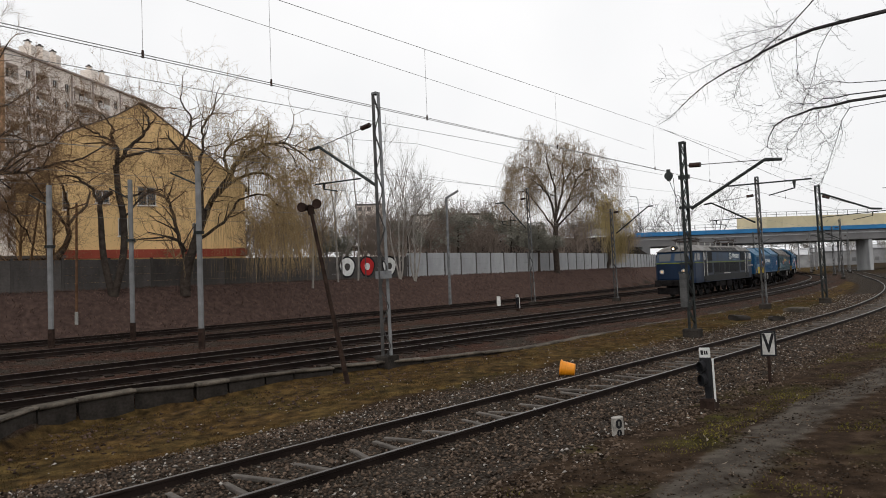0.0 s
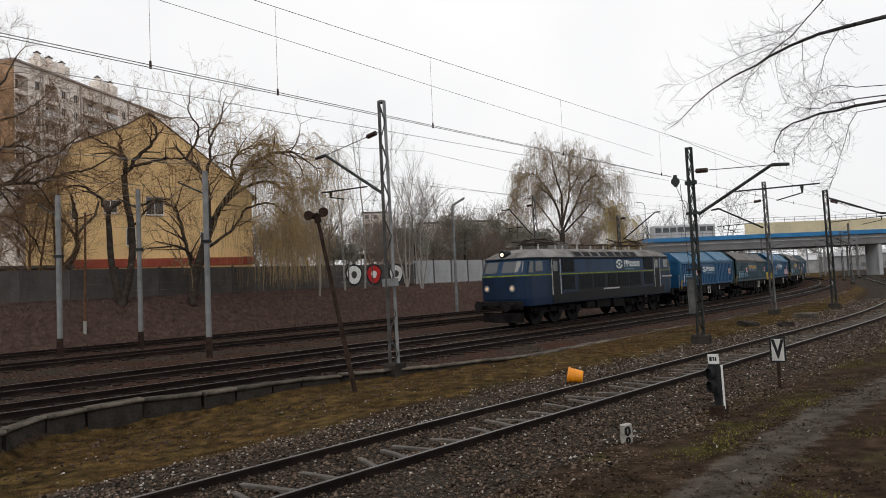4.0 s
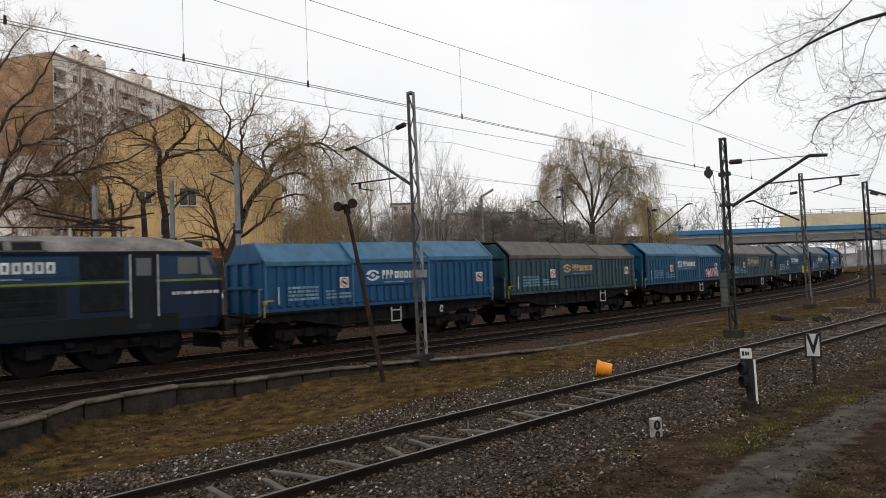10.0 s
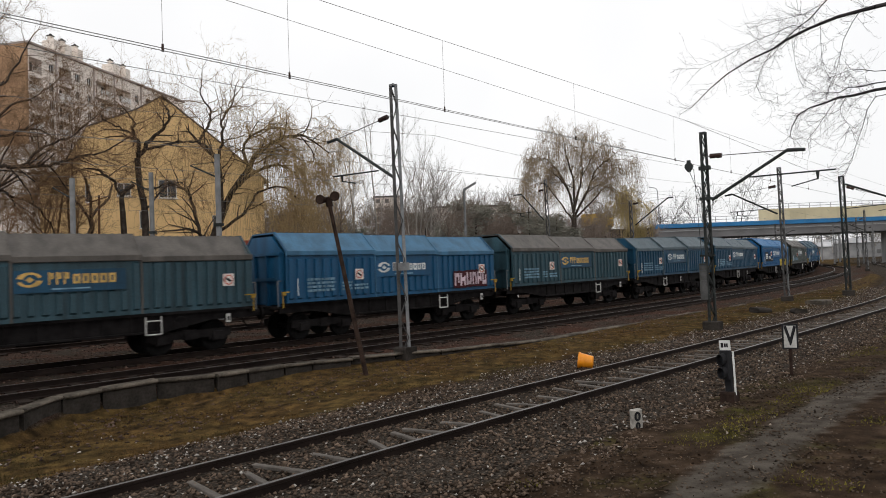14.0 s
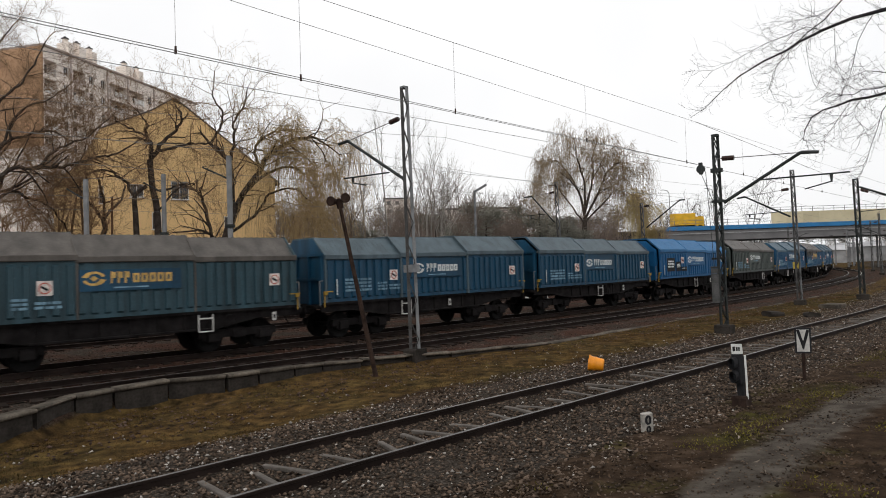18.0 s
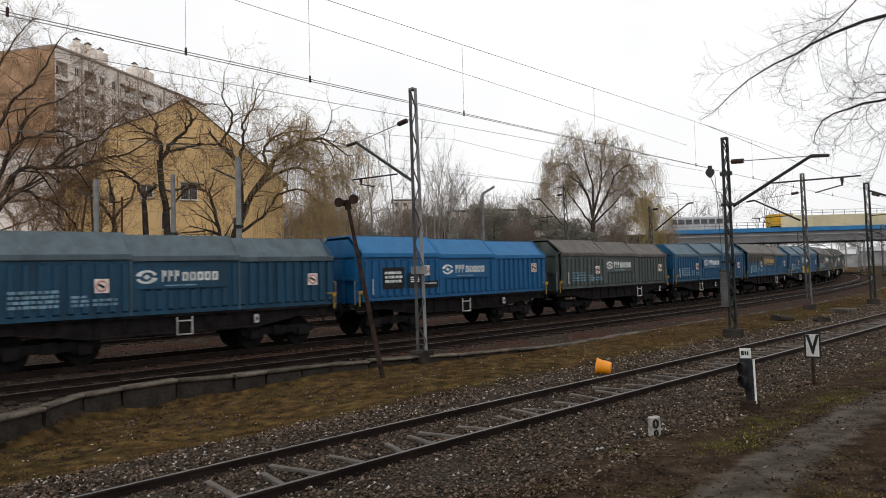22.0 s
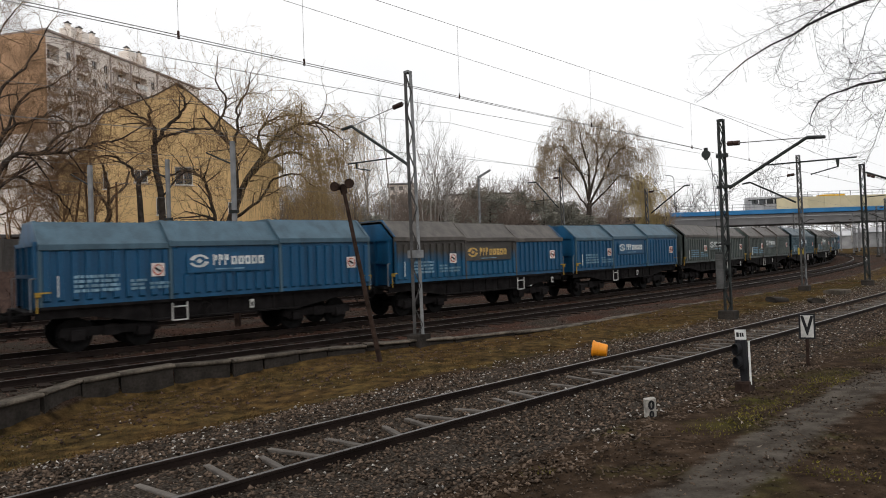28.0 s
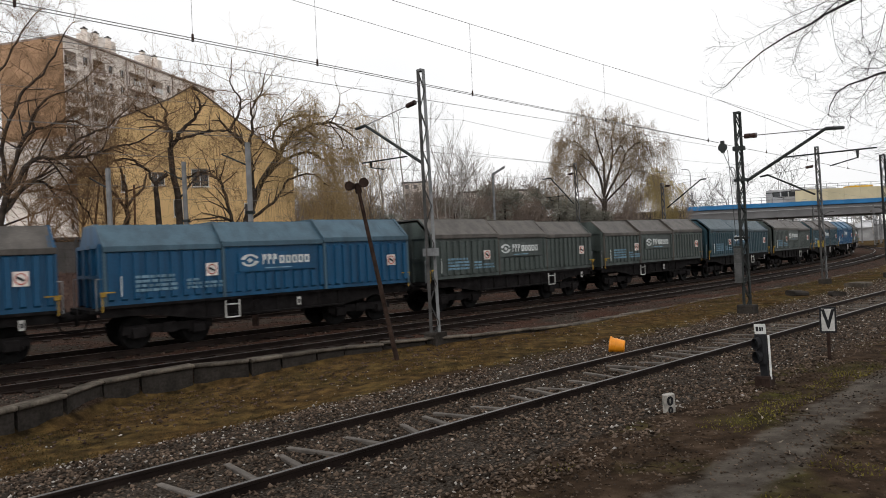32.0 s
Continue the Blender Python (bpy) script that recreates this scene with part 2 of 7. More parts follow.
    def mesh(self, name, mats, smooth=False):
        me = bpy.data.meshes.new(name)
        me.from_pydata(self.v, [], self.f)
        for m in mats if isinstance(mats, (list, tuple)) else [mats]:
            me.materials.append(m)
        me.polygons.foreach_set("material_index", self.mi)
        bm = bmesh.new()
        bm.from_mesh(me)
        bmesh.ops.recalc_face_normals(bm, faces=bm.faces)
        bm.to_mesh(me)
        bm.free()
        if smooth:
            me.shade_smooth()
        return me


def part(name, shape, material, parent, label="", smooth=False):
    """One mesh object under a thing or a part."""
    me = shape if isinstance(shape, bpy.types.Mesh) else shape.mesh(name, material, smooth)
    ob = new(name, me)
    ob.parent = parent
    if label:
        tagged(ob, label)
    return ob


def thing(name, m, label, category, group="", kind=""):
    ob = new(name)
    ob.empty_display_size = 0.2
    ob.matrix_basis = m
    return tagged(ob, label, category, group, kind)


def solid(name, shape, material, label, category, group="", kind="", m=None, smooth=False):
    ob = new(name, shape if isinstance(shape, bpy.types.Mesh) else shape.mesh(name, material, smooth))
    if m is not None:
        ob.matrix_basis = m
    return tagged(ob, label, category, group, kind)


def segs_mesh(name, segs, material, n=3):
    """Many tapered twigs as one mesh; segs: rows of p0, p1, r0, r1."""
    a = np.array(segs, dtype=float)
    p0, p1, r0, r1 = a[:, 0:3], a[:, 3:6], a[:, 6], a[:, 7]
    d = p1 - p0
    d /= np.linalg.norm(d, axis=1, keepdims=True) + 1e-9
    ref = np.where(np.abs(d[:, 2:3]) < 0.9, np.array([[0, 0, 1.0]]), np.array([[1.0, 0, 0]]))
    u = np.cross(d, ref)
    u /= np.linalg.norm(u, axis=1, keepdims=True) + 1e-9
    w = np.cross(d, u)
    N = len(a)
    vs = np.empty((N, 2, n, 3))
    for i in range(n):
        ang = 2 * math.pi * i / n
        o = u * math.cos(ang) + w * math.sin(ang)
        vs[:, 0, i] = p0 + o * r0[:, None]
        vs[:, 1, i] = p1 + o * r1[:, None]
    base = np.arange(N)[:, None] * 2 * n
    fs = np.concatenate([np.stack([base[:, 0] + i, base[:, 0] + (i + 1) % n, base[:, 0] + n + (i + 1) % n, base[:, 0] + n + i], 1)[:, None] for i in range(n)], 1).reshape(-1, 4)
    me = bpy.data.meshes.new(name)
    me.vertices.add(N * 2 * n)
    me.vertices.foreach_set("co", vs.ravel())
    me.loops.add(len(fs) * 4)
    me.loops.foreach_set("vertex_index", fs.ravel().astype(np.int32))
    me.polygons.add(len(fs))
    me.polygons.foreach_set("loop_start", np.arange(0, len(fs) * 4, 4, dtype=np.int32))
    me.update(calc_edges=True)
    me.materials.append(material)
    me.shade_smooth()
    return me


# ---- the plan: railway lines as headings along their length ----
def run_line(knots_s, knots_h, x0, y0):
    s = np.arange(knots_s[0], knots_s[-1] + 0.01, 1.0)
    h = np.radians(np.interp(s, knots_s, knots_h))
    mid = (h[1:] + h[:-1]) / 2
    x = np.concatenate([[0], np.cumsum(np.sin(mid))])
    y = np.concatenate([[0], np.cumsum(np.cos(mid))])
    return s, x - np.interp(0, s, x) + x0, y - np.interp(0, s, y) + y0, h


# the near side of the passing train; heading in degrees from +y towards +x
MAIN = run_line([-151.6, -34.1, -22.7, -11.3, 0.0, 11.3, 22.6, 33.8, 45.0, 56.1, 69.9, 88.2, 115.4, 381.6], [47.04, 47.04, 46.96, 46.57, 45.41, 43.68, 41.86, 39.54, 37.38, 35.21, 32.25, 27.7, 20.58, 20.51], -2.511, 24.870)
# the centre of the siding beside the camera
SIDE = run_line([-66, -6, 0, 5, 10, 16, 22, 28, 36, 48, 66, 82, 240], [40.94, 41.93, 43.1, 44.53, 44.91, 44.4, 44.28, 43.64, 40.39, 36.72, 32.46, 29.54, 28.31], -2.988, 8.080)


def on(line, s, u=0.0):
    """Place and heading s metres along a line, u metres to its far side."""
    S, X, Y, H = line
    x, y, h = np.interp(s, S, X), np.interp(s, S, Y), np.interp(s, S, H)
    return float(x - u * math.cos(h)), float(y + u * math.sin(h)), float(h)


def off_line(line, px, py):
    """For arrays of points: the length along a line and the offset to its far side."""
    S, X, Y, H = line
    s, u = np.empty(len(px)), np.empty(len(px))
    for a in range(0, len(px), 4000):
        q = slice(a, a + 4000)
        d = (px[q, None] - X) ** 2 + (py[q, None] - Y) ** 2
        i = d.argmin(1)
        s[q] = S[i] + (px[q] - X[i]) * np.sin(H[i]) + (py[q] - Y[i]) * np.cos(H[i])
        u[q] = -(px[q] - X[i]) * np.cos(H[i]) + (py[q] - Y[i]) * np.sin(H[i])
    return s, u


def sstep(a, b, x):
    t = np.clip((x - a) / (b - a), 0, 1)
    return t * t * (3 - 2 * t)


def wall_u(s):
    return np.interp(s, [-14.7, -12.7, -12.4, -12.1, -11.3, -10.4, -9.5, -8.7, -7.2, -5.6, -3.5, -1.5, 0.7, 4.0, 11.2, 19.5], [-6.16, -4.96, -4.62, -4.12, -3.84, -3.7, -3.95, -4.2, -4.16, -4.18, -4.72, -5.41, -5.76, -5.58, -5.13, -5.51])


def ground_z(px, py):
    px, py = np.atleast_1d(np.asarray(px, float)), np.atleast_1d(np.asarray(py, float))
    s, u = off_line(MAIN, px, py)
    q, w = off_line(SIDE, px, py)
    yard = 0.02 + 2.33 * sstep(16.6, 20.35, u)
    side = np.interp(w, [-60, -7.6, -4.7, -2.6, -1.5, 1.5, 2.6, 4.6], [0.45, 0.35, 0.22, 0.06, -0.03, -0.03, -0.12, -0.12])
    side = side + (0.1 * sstep(-6, 4, s) - 0.28 * sstep(-5, -11, s)) * sstep(2.2, 4.2, w)
    wu = np.where(s > 19.5, np.interp(s, [19.5, 95], [-5.51, -5.6]), wall_u(s))
    k = sstep(-0.25, 0.25, u - wu)
    z = side * (1 - k) + yard * k
    return z


def gz(x, y):
    return float(ground_z([x], [y])[0])

# ---- ground ----
def axis(lo, a, b, hi, fine):
    mid = list(np.arange(a, b, fine))
    out = []
    d, v = fine, b
    while v < hi:
        out.append(v)
        d *= 1.18
        v += d
    out.append(hi)
    left = []
    d, v = fine * 1.18, a - fine
    while v > lo:
        left.append(v)
        d *= 1.18
        v -= d
    left.append(lo)
    return np.array(left[::-1] + mid + out)


def build_ground():
    xs, ys = axis(-3000, -34, 40, 3000, 0.4), axis(-400, -2, 62, 4000, 0.4)
    gx, gy = np.meshgrid(xs, ys)
    px, py = gx.ravel(), gy.ravel()
    z = ground_z(px, py)
    rough = np.array([noise.noise((x * 0.9, y * 0.9, 0.0)) * 0.03 + noise.noise((x * 2.3, y * 2.3, 5.0)) * 0.015 if abs(x) < 60 and y < 90 else 0 for x, y in zip(px, py)])
    z = z + rough
    nx, ny = len(xs), len(ys)
    idx = np.arange(nx * ny).reshape(ny, nx)
    fs = np.stack([idx[:-1, :-1], idx[:-1, 1:], idx[1:, 1:], idx[1:, :-1]], -1).reshape(-1, 4)
    me = bpy.data.meshes.new("ground")
    me.vertices.add(nx * ny)
    me.vertices.foreach_set("co", np.stack([px, py, z], 1).ravel())
    me.loops.add(len(fs) * 4)
    me.loops.foreach_set("vertex_index", fs.ravel().astype(np.int32))
    me.polygons.add(len(fs))
    me.polygons.foreach_set("loop_start", np.arange(0, len(fs) * 4, 4, dtype=np.int32))
    # surface kinds painted on the sheet: r moss grass, g ballast, b trodden path
    s, u = off_line(MAIN, px, py)
    q, w = off_line(SIDE, px, py)
    wu = wall_u(s)
    grass = sstep(2.6, 3.4, w + 0.4 * np.sin(px * 1.7) * np.cos(py * 1.3)) * (u < wu + 0.1)
    ball = (1 - sstep(2.3, 2.9, np.abs(w + 0.05))) * (u < wu)
    yard = sstep(-0.2, 0.2, u - wu) * (1 - sstep(16.0, 17.4, u))
    path = np.exp(-((w + 4.7 + 0.12 * np.sin(q * 0.6)) / 0.42) ** 2) * (w < -3.4)
    col = me.color_attributes.new("surface", "FLOAT_COLOR", "POINT")
    col.data.foreach_set("color", np.stack([grass, np.maximum(ball, yard), path, yard], 1).ravel())
    bank = me.attributes.new("bank", "FLOAT", "POINT")
    bank.data.foreach_set("value", sstep(10.0, 15.0, u))
    me.update(calc_edges=True)
    me.shade_smooth()
    ob = new("ground", me)
    tagged(ob, "dark damp earth with dry moss, ballast and a trodden path", "ground", kind="structure")
    me.materials.append(ground_material())
    return ob


def ground_material():
    m = bpy.data.materials.new("railway_ground")
    m.use_nodes = True
    n, l = m.node_tree.nodes, m.node_tree.links
    b = n["Principled BSDF"]
    b.inputs["Roughness"].default_value, b.inputs["Specular IOR Level"].default_value = 1.0, 0.02
    at = n.new("ShaderNodeVertexColor")
    at.layer_name = "surface"
    sep = n.new("ShaderNodeSeparateColor")
    l.new(at.outputs["Color"], sep.inputs[0])
    tc = n.new("ShaderNodeTexCoord")

    def noi(scale, detail=6.0):
        t = n.new("ShaderNodeTexNoise")
        t.inputs["Scale"].default_value, t.inputs["Detail"].default_value = scale, detail
        l.new(tc.outputs["Object"], t.inputs["Vector"])
        return t.outputs["Fac"]

    def ramp(fac, *stops):
        r = n.new("ShaderNodeValToRGB")
        e = r.color_ramp.elements
        while len(e) < len(stops):
            e.new(0.5)
        for k, (p, c) in enumerate(stops):
            e[k].position, e[k].color = p, (*c, 1)
        l.new(fac, r.inputs["Fac"])
        return r.outputs["Color"]

    def mix(fac, a, c):
        x = n.new("ShaderNodeMixRGB")
        l.new(fac, x.inputs[0])
        l.new(a, x.inputs[1])
        l.new(c, x.inputs[2])
        return x.outputs[0]

    def edge(fac, nz, k=0.55):
        """Frays the border of a painted region with noise."""
        a = n.new("ShaderNodeMath")
        a.operation = "MULTIPLY_ADD"
        a.inputs[1].default_value, a.inputs[2].default_value = k, -k / 2
        l.new(nz, a.inputs[0])
        s = n.new("ShaderNodeMath")
        l.new(fac, s.inputs[0])
        l.new(a.outputs[0], s.inputs[1])
        r = n.new("ShaderNodeMapRange")
        r.inputs["From Min"].default_value, r.inputs["From Max"].default_value = 0.35, 0.65
        l.new(s.outputs[0], r.inputs["Value"])
        return r.outputs[0]

    n1, n2, n3 = noi(0.6), noi(3.5), noi(28.0, 4.0)
    earth = ramp(n2, (0.3, (0.018, 0.012, 0.008)), (0.55, (0.044, 0.029, 0.019)), (0.75, (0.078, 0.053, 0.036)))
    moss = mix(ramp(n1, (0.40, (0, 0, 0)), (0.60, (1, 1, 1))), ramp(n2, (0.33, (0.024, 0.016, 0.009)), (0.52, (0.066, 0.040, 0.016)), (0.70, (0.125, 0.074, 0.024))), ramp(n2, (0.33, (0.026, 0.019, 0.009)), (0.50, (0.060, 0.042, 0.016)), (0.70, (0.112, 0.076, 0.024))))
    moss = mix(ramp(n3, (0.40, (0, 0, 0)), (0.60, (0.65, 0.65, 0.65))), moss, ramp(n2, (0.3, (0.012, 0.009, 0.006)), (0.7, (0.16, 0.100, 0.042))))
    stone = ramp(n3, (0.35, (0.014, 0.011, 0.009)), (0.55, (0.048, 0.039, 0.031)), (0.72, (0.105, 0.090, 0.077)))
    rusty = ramp(n3, (0.35, (0.020, 0.011, 0.009)), (0.55, (0.066, 0.034, 0.024)), (0.75, (0.110, 0.066, 0.050)))
    yard = mix(ramp(n1, (0.42, (0, 0, 0)), (0.58, (1, 1, 1))), stone, rusty)
    tread = mix(n3, ramp(n2, (0.3, (0.036, 0.029, 0.023)), (0.7, (0.088, 0.075, 0.062))), ramp(n2, (0.35, (0.055, 0.046, 0.038)), (0.65, (0.115, 0.100, 0.084))))
    patch = ramp(n1, (0.52, (0, 0, 0)), (0.66, (1, 1, 1)))
    c = mix(patch, earth, ramp(n2, (0.35, (0.030, 0.024, 0.012)), (0.7, (0.070, 0.064, 0.017))))
    far = n.new("ShaderNodeAttribute")
    far.attribute_name = "bank"
    c = mix(far.outputs["Fac"], c, ramp(n2, (0.3, (0.048, 0.032, 0.027)), (0.7, (0.100, 0.066, 0.055))))
    c = mix(edge(sep.outputs[0], n2), c, moss)
    c = mix(edge(sep.outputs[1], n2), c, stone)
    c = mix(edge(at.outputs["Alpha"], n2, 0.2), c, yard)
    c = mix(edge(sep.outputs[2], n2, 0.8), c, tread)
    l.new(c, b.inputs["Base Color"])
    bp = n.new("ShaderNodeBump")
    bp.inputs["Strength"].default_value, bp.inputs["Distance"].default_value = 0.7, 0.05
    l.new(n3, bp.inputs["Height"])
    l.new(bp.outputs[0], b.inputs["Normal"])
    return m


build_ground()

# ---- tracks ----
RAIL_RING = [(-0.07, -0.16), (0.07, -0.16), (0.07, -0.145), (0.012, -0.125), (0.012, -0.045), (0.036, -0.032), (0.036, -0.006), (0.028, 0.0), (-0.028, 0.0), (-0.036, -0.006), (-0.036, -0.032), (-0.012, -0.045), (-0.012, -0.125), (-0.07, -0.145)]


def rail_shape(line, s0, s1, u, ztop, step):
    sh = Shape()
    ss = list(np.arange(s0, s1 + 0.01, step))
    n = len(RAIL_RING)
    vs = []
    for s in ss:
        x, y, h = on(line, s, u)
        vs += [(x - a * math.cos(h), y + a * math.sin(h), ztop + z) for a, z in RAIL_RING]
    sh.add(vs, [])
    for k in range(len(ss) - 1):
        for i in range(n):
            sh.f.append((k * n + i, (k + 1) * n + i, (k + 1) * n + (i + 1) % n, k * n + (i + 1) % n))
            sh.mi.append(1 if i == 7 else 0)
    return sh


def track(name, line, u, s0, s1, ztop, head, label, step=2.0):
    t = thing(name, Matrix(), label, "railway track", kind="structure")
    for side in (-0.71, 0.71):
        part("rail", rail_shape(line, s0, s1, u + side, ztop, step), [M["rail"], head], t)
    return t


siding = track("siding_track", SIDE, 0.0, -16, 170, 0.10, M["railhead"], "rusty siding rails with bright worn heads on steel sleepers", 1.0)
SLEEPER = Shape().box((0, 0, 0), (1.0, 0.085, 0.05), ch=0.008).mesh("sleeper", M["steel_sleeper"])
for i, s in enumerate(np.arange(-9.6, 74, 0.62)):
    lean = (0.10, -0.14, -0.12, 0.11)[i % 4] + random.uniform(-0.05, 0.05)
    ua, ub = random.uniform(-0.70, -0.62), random.uniform(0.1, 0.5)
    x0, y0, _ = on(SIDE, s, ua)
    x1, y1, _ = on(SIDE, s + lean * (1.6 if i % 2 else 1.0), ub)
    ob = part("sleeper", SLEEPER, None, siding)
    ob.matrix_basis = Matrix.Translation(((x0 + x1) / 2, (y0 + y1) / 2, -0.02 + 0.018 * random.random())) @ Matrix.Rotation(math.atan2(y1 - y0, x1 - x0), 4, "Z") @ Matrix.Rotation(random.uniform(0.0, 0.05), 4, "Y") @ Matrix.Diagonal((math.hypot(x1 - x0, y1 - y0), 1, 1, 1))

for u, nm, lab in ((-2.4, "front_track", "empty main track with rusty rails"), (1.41, "train_track", "main track under the freight train"), (8.76, "third_track", "rusty track with brown stained ballast"), (14.41, "fourth_track", "far track at the foot of the bank")):
    t = track(nm, MAIN, u, -60, 400 if u < 5 else 300, 0.20, M["trackhead"] if u < 5 else M["dullhead"], lab)
    sh = Shape()
    for s in np.arange(-45, 70, 0.65):
        x, y, h = on(MAIN, s, u)
        sh.box((0, 0, 0), (2.4, 0.23, 0.12), Matrix.Translation((x, y, 0.0)) @ Matrix.Rotation(math.pi / 2 - h + math.pi / 2, 4, "Z"))
    tagged(part("sleepers", sh, M["wood_sleeper"], t, "dark tarred timber sleepers sunk in ballast"), kind="stuff")

# ---- low retaining wall along the main tracks ----
wall = thing("retaining_wall", Matrix(), "low old concrete retaining wall with worn coping slabs", "wall", kind="structure")
WALL_S, WALL_TOP = [-14.7, -12.7, -12.4, -12.1, -11.3, -10.4, -9.5, -8.7, -7.2, -5.6, -3.5, -1.5, 0.7, 4.0, 11.2, 19.5], [0.18, 0.18, 0.18, 0.18, 0.16, 0.2, 0.2, 0.19, 0.17, 0.14, 0.12, 0.1, 0.06, 0.02, 0.0, 0.0]
s = -14.7
while s < 52:
    L = random.uniform(0.8, 1.25) if s < -6 else random.uniform(1.2, 2.4)
    x0, y0, _ = on(MAIN, s + 0.006, float(wall_u(s)))
    x1, y1, _ = on(MAIN, s + L - 0.006, float(wall_u(s + L)))
    c, ang, ln = ((x0 + x1) / 2, (y0 + y1) / 2), math.atan2(y1 - y0, x1 - x0), math.hypot(x1 - x0, y1 - y0) - 0.012
    top = float(np.interp(s + L / 2, WALL_S, WALL_TOP))
    dip = math.atan2(float(np.interp(s, WALL_S, WALL_TOP)) - float(np.interp(s + L, WALL_S, WALL_TOP)), L)
    m = Matrix.Translation((*c, top)) @ Matrix.Rotation(ang + random.uniform(-0.03, 0.03), 4, "Z") @ Matrix.Rotation(dip + random.uniform(-0.02, 0.02), 4, "Y")
    th = random.uniform(0.06, 0.085)
    part("coping_slab", Shape().box((0, 0, -th / 2 + random.uniform(-0.015, 0.015)), (ln, 0.34 + random.uniform(-0.05, 0.05), th), ch=0.025), M["coping"], wall).matrix_basis = m
    part("block", Shape().box((0, 0.04, -0.39), (ln - random.uniform(0.02, 0.06), random.uniform(0.22, 0.28), 0.62), ch=0.03), M["dark_concrete"], wall).matrix_basis = m
    s += L

# ---- bank fence ----
fence = thing("fence", Matrix(), "weathered grey concrete panel fence along the bank top", "fence", kind="structure")
PANEL = Shape()
for i in range(4):
    PANEL.box((0, 0.006 * (i % 2), 0.26 + 0.5 * i), (2.40, 0.07, 0.497), ch=0.01)
PANEL_G, PANEL_P = PANEL.mesh("panel", M["fence"]), PANEL.mesh("pale_panel", M["pale_fence"])
POST = Shape().box((0, 0, 1.05), (0.14, 0.14, 2.12), ch=0.015).mesh("post", M["fence"])
s = -46.0
while s < 122:
    pale = s > 22.6
    x, y, h = on(MAIN, s, 21.0)
    z = gz(x, y)
    m = Matrix.Translation((x, y, z - 0.02)) @ Matrix.Rotation(math.pi / 2 - h, 4, "Z")
    part("panel", PANEL_P if pale else PANEL_G, None, fence).matrix_basis = m if pale else m @ Matrix.Diagonal((1, 1, 0.86, 1))
    part("post", POST, None, fence).matrix_basis = m @ Matrix.Translation((1.24, 0, 0)) @ Matrix.Diagonal((1, 1, 1.0 if pale else 0.86, 1))
    s += 2.48


# ---- catenary masts ----
def lattice(sh, hgt, w0, w1, d, bays=14):
    """Zigzag bars between the two channels of a mast; tapers from w0 to w1."""
    for i in range(bays):
        za, zb = hgt * i / bays, hgt * (i + 1) / bays
        wa, wb = w0 + (w1 - w0) * za / hgt, w0 + (w1 - w0) * zb / hgt
        e = 1 if i % 2 else -1
        for y in (-d / 2, d / 2):
            sh.bar((e * wa / 2, y, za), (-e * wb / 2, y, zb), 0.028, 0.028)
    return sh


def arm_parts(t, foot, elbow, tip, bar0, bar1, stay, material):
    """A cantilever in the mast's plane, by (reach, height) of its joints: strut, tip, stay with insulator, steady arm."""
    p = lambda q, y=0.0: (q[0], y, q[1])
    part("cantilever", Shape().rod(p(foot), p(elbow), 0.05, 0.045, 8).rod(p(elbow), p(tip), 0.055, 0.045, 8), material, t)
    part("stay", Shape().rod(p(stay), p(elbow), 0.014, 0.014, 5), M["wire"], t)
    d = (Vector(p(elbow)) - Vector(p(stay))).normalized()
    q = Vector(p(stay))
    part("insulator", Shape().rod(q + d * 0.12, q + d * 0.28, 0.075, 0.075, 8).rod(q + d * 0.3, q + d * 0.46, 0.075, 0.075, 8), M["insul"], t)
    if bar0:
        part("steady_arm", Shape().rod(p(bar0), p(bar1), 0.024, 0.024, 6).rod(p((bar1[0] * 0.8 + bar0[0] * 0.2, bar1[1])), p((bar1[0] * 0.8 + bar0[0] * 0.2, bar1[1] - 0.22)), 0.05, 0.02, 6).rod(p((bar1[0] * 0.8 + bar0[0] * 0.2, bar1[1] - 0.2)), p((bar1[0] * 0.5 + bar0[0] * 0.5, bar1[1] - 0.34)), 0.018, 0.018, 5), material, t)


def mast(x, y, top, face, lean, w0, w1, d, material, label, base=True, z0=None, flange=0.055, size=1.0):
    """face: degrees to which the cantilever points (0 is +x); lean: degrees over to -x of the picture."""
    z = gz(x, y) if z0 is None else z0
    t = thing("catenary_mast", Matrix.Translation((x, y, z)) @ Matrix.Rotation(radians(-lean), 4, "Y") @ Matrix.Rotation(radians(face), 4, "Z") @ Matrix.Scale(size, 4), label, "catenary mast", "catenary masts")
    tw = Matrix.Rotation(radians(8 - face), 4, "Z")
    h = top - z
    # left channel and zigzag get a darker steel, shade put into the colour
    shade = M["shaded_mast"] if material == M["mast"] else material
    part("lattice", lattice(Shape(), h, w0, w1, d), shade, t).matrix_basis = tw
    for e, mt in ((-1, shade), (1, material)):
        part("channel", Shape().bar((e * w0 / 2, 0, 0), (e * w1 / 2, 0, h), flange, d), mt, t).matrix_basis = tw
    part("cap", Shape().box((0, 0, top - z + 0.03), (w1 + 0.02, w1 + 0.02, 0.06)), material, t)
    if base:
        part("footing", Shape().box((0, 0, 0.08), (w0 + 0.28, d + 0.3, 0.4), ch=0.04), M["dark_concrete"], t)
    return t


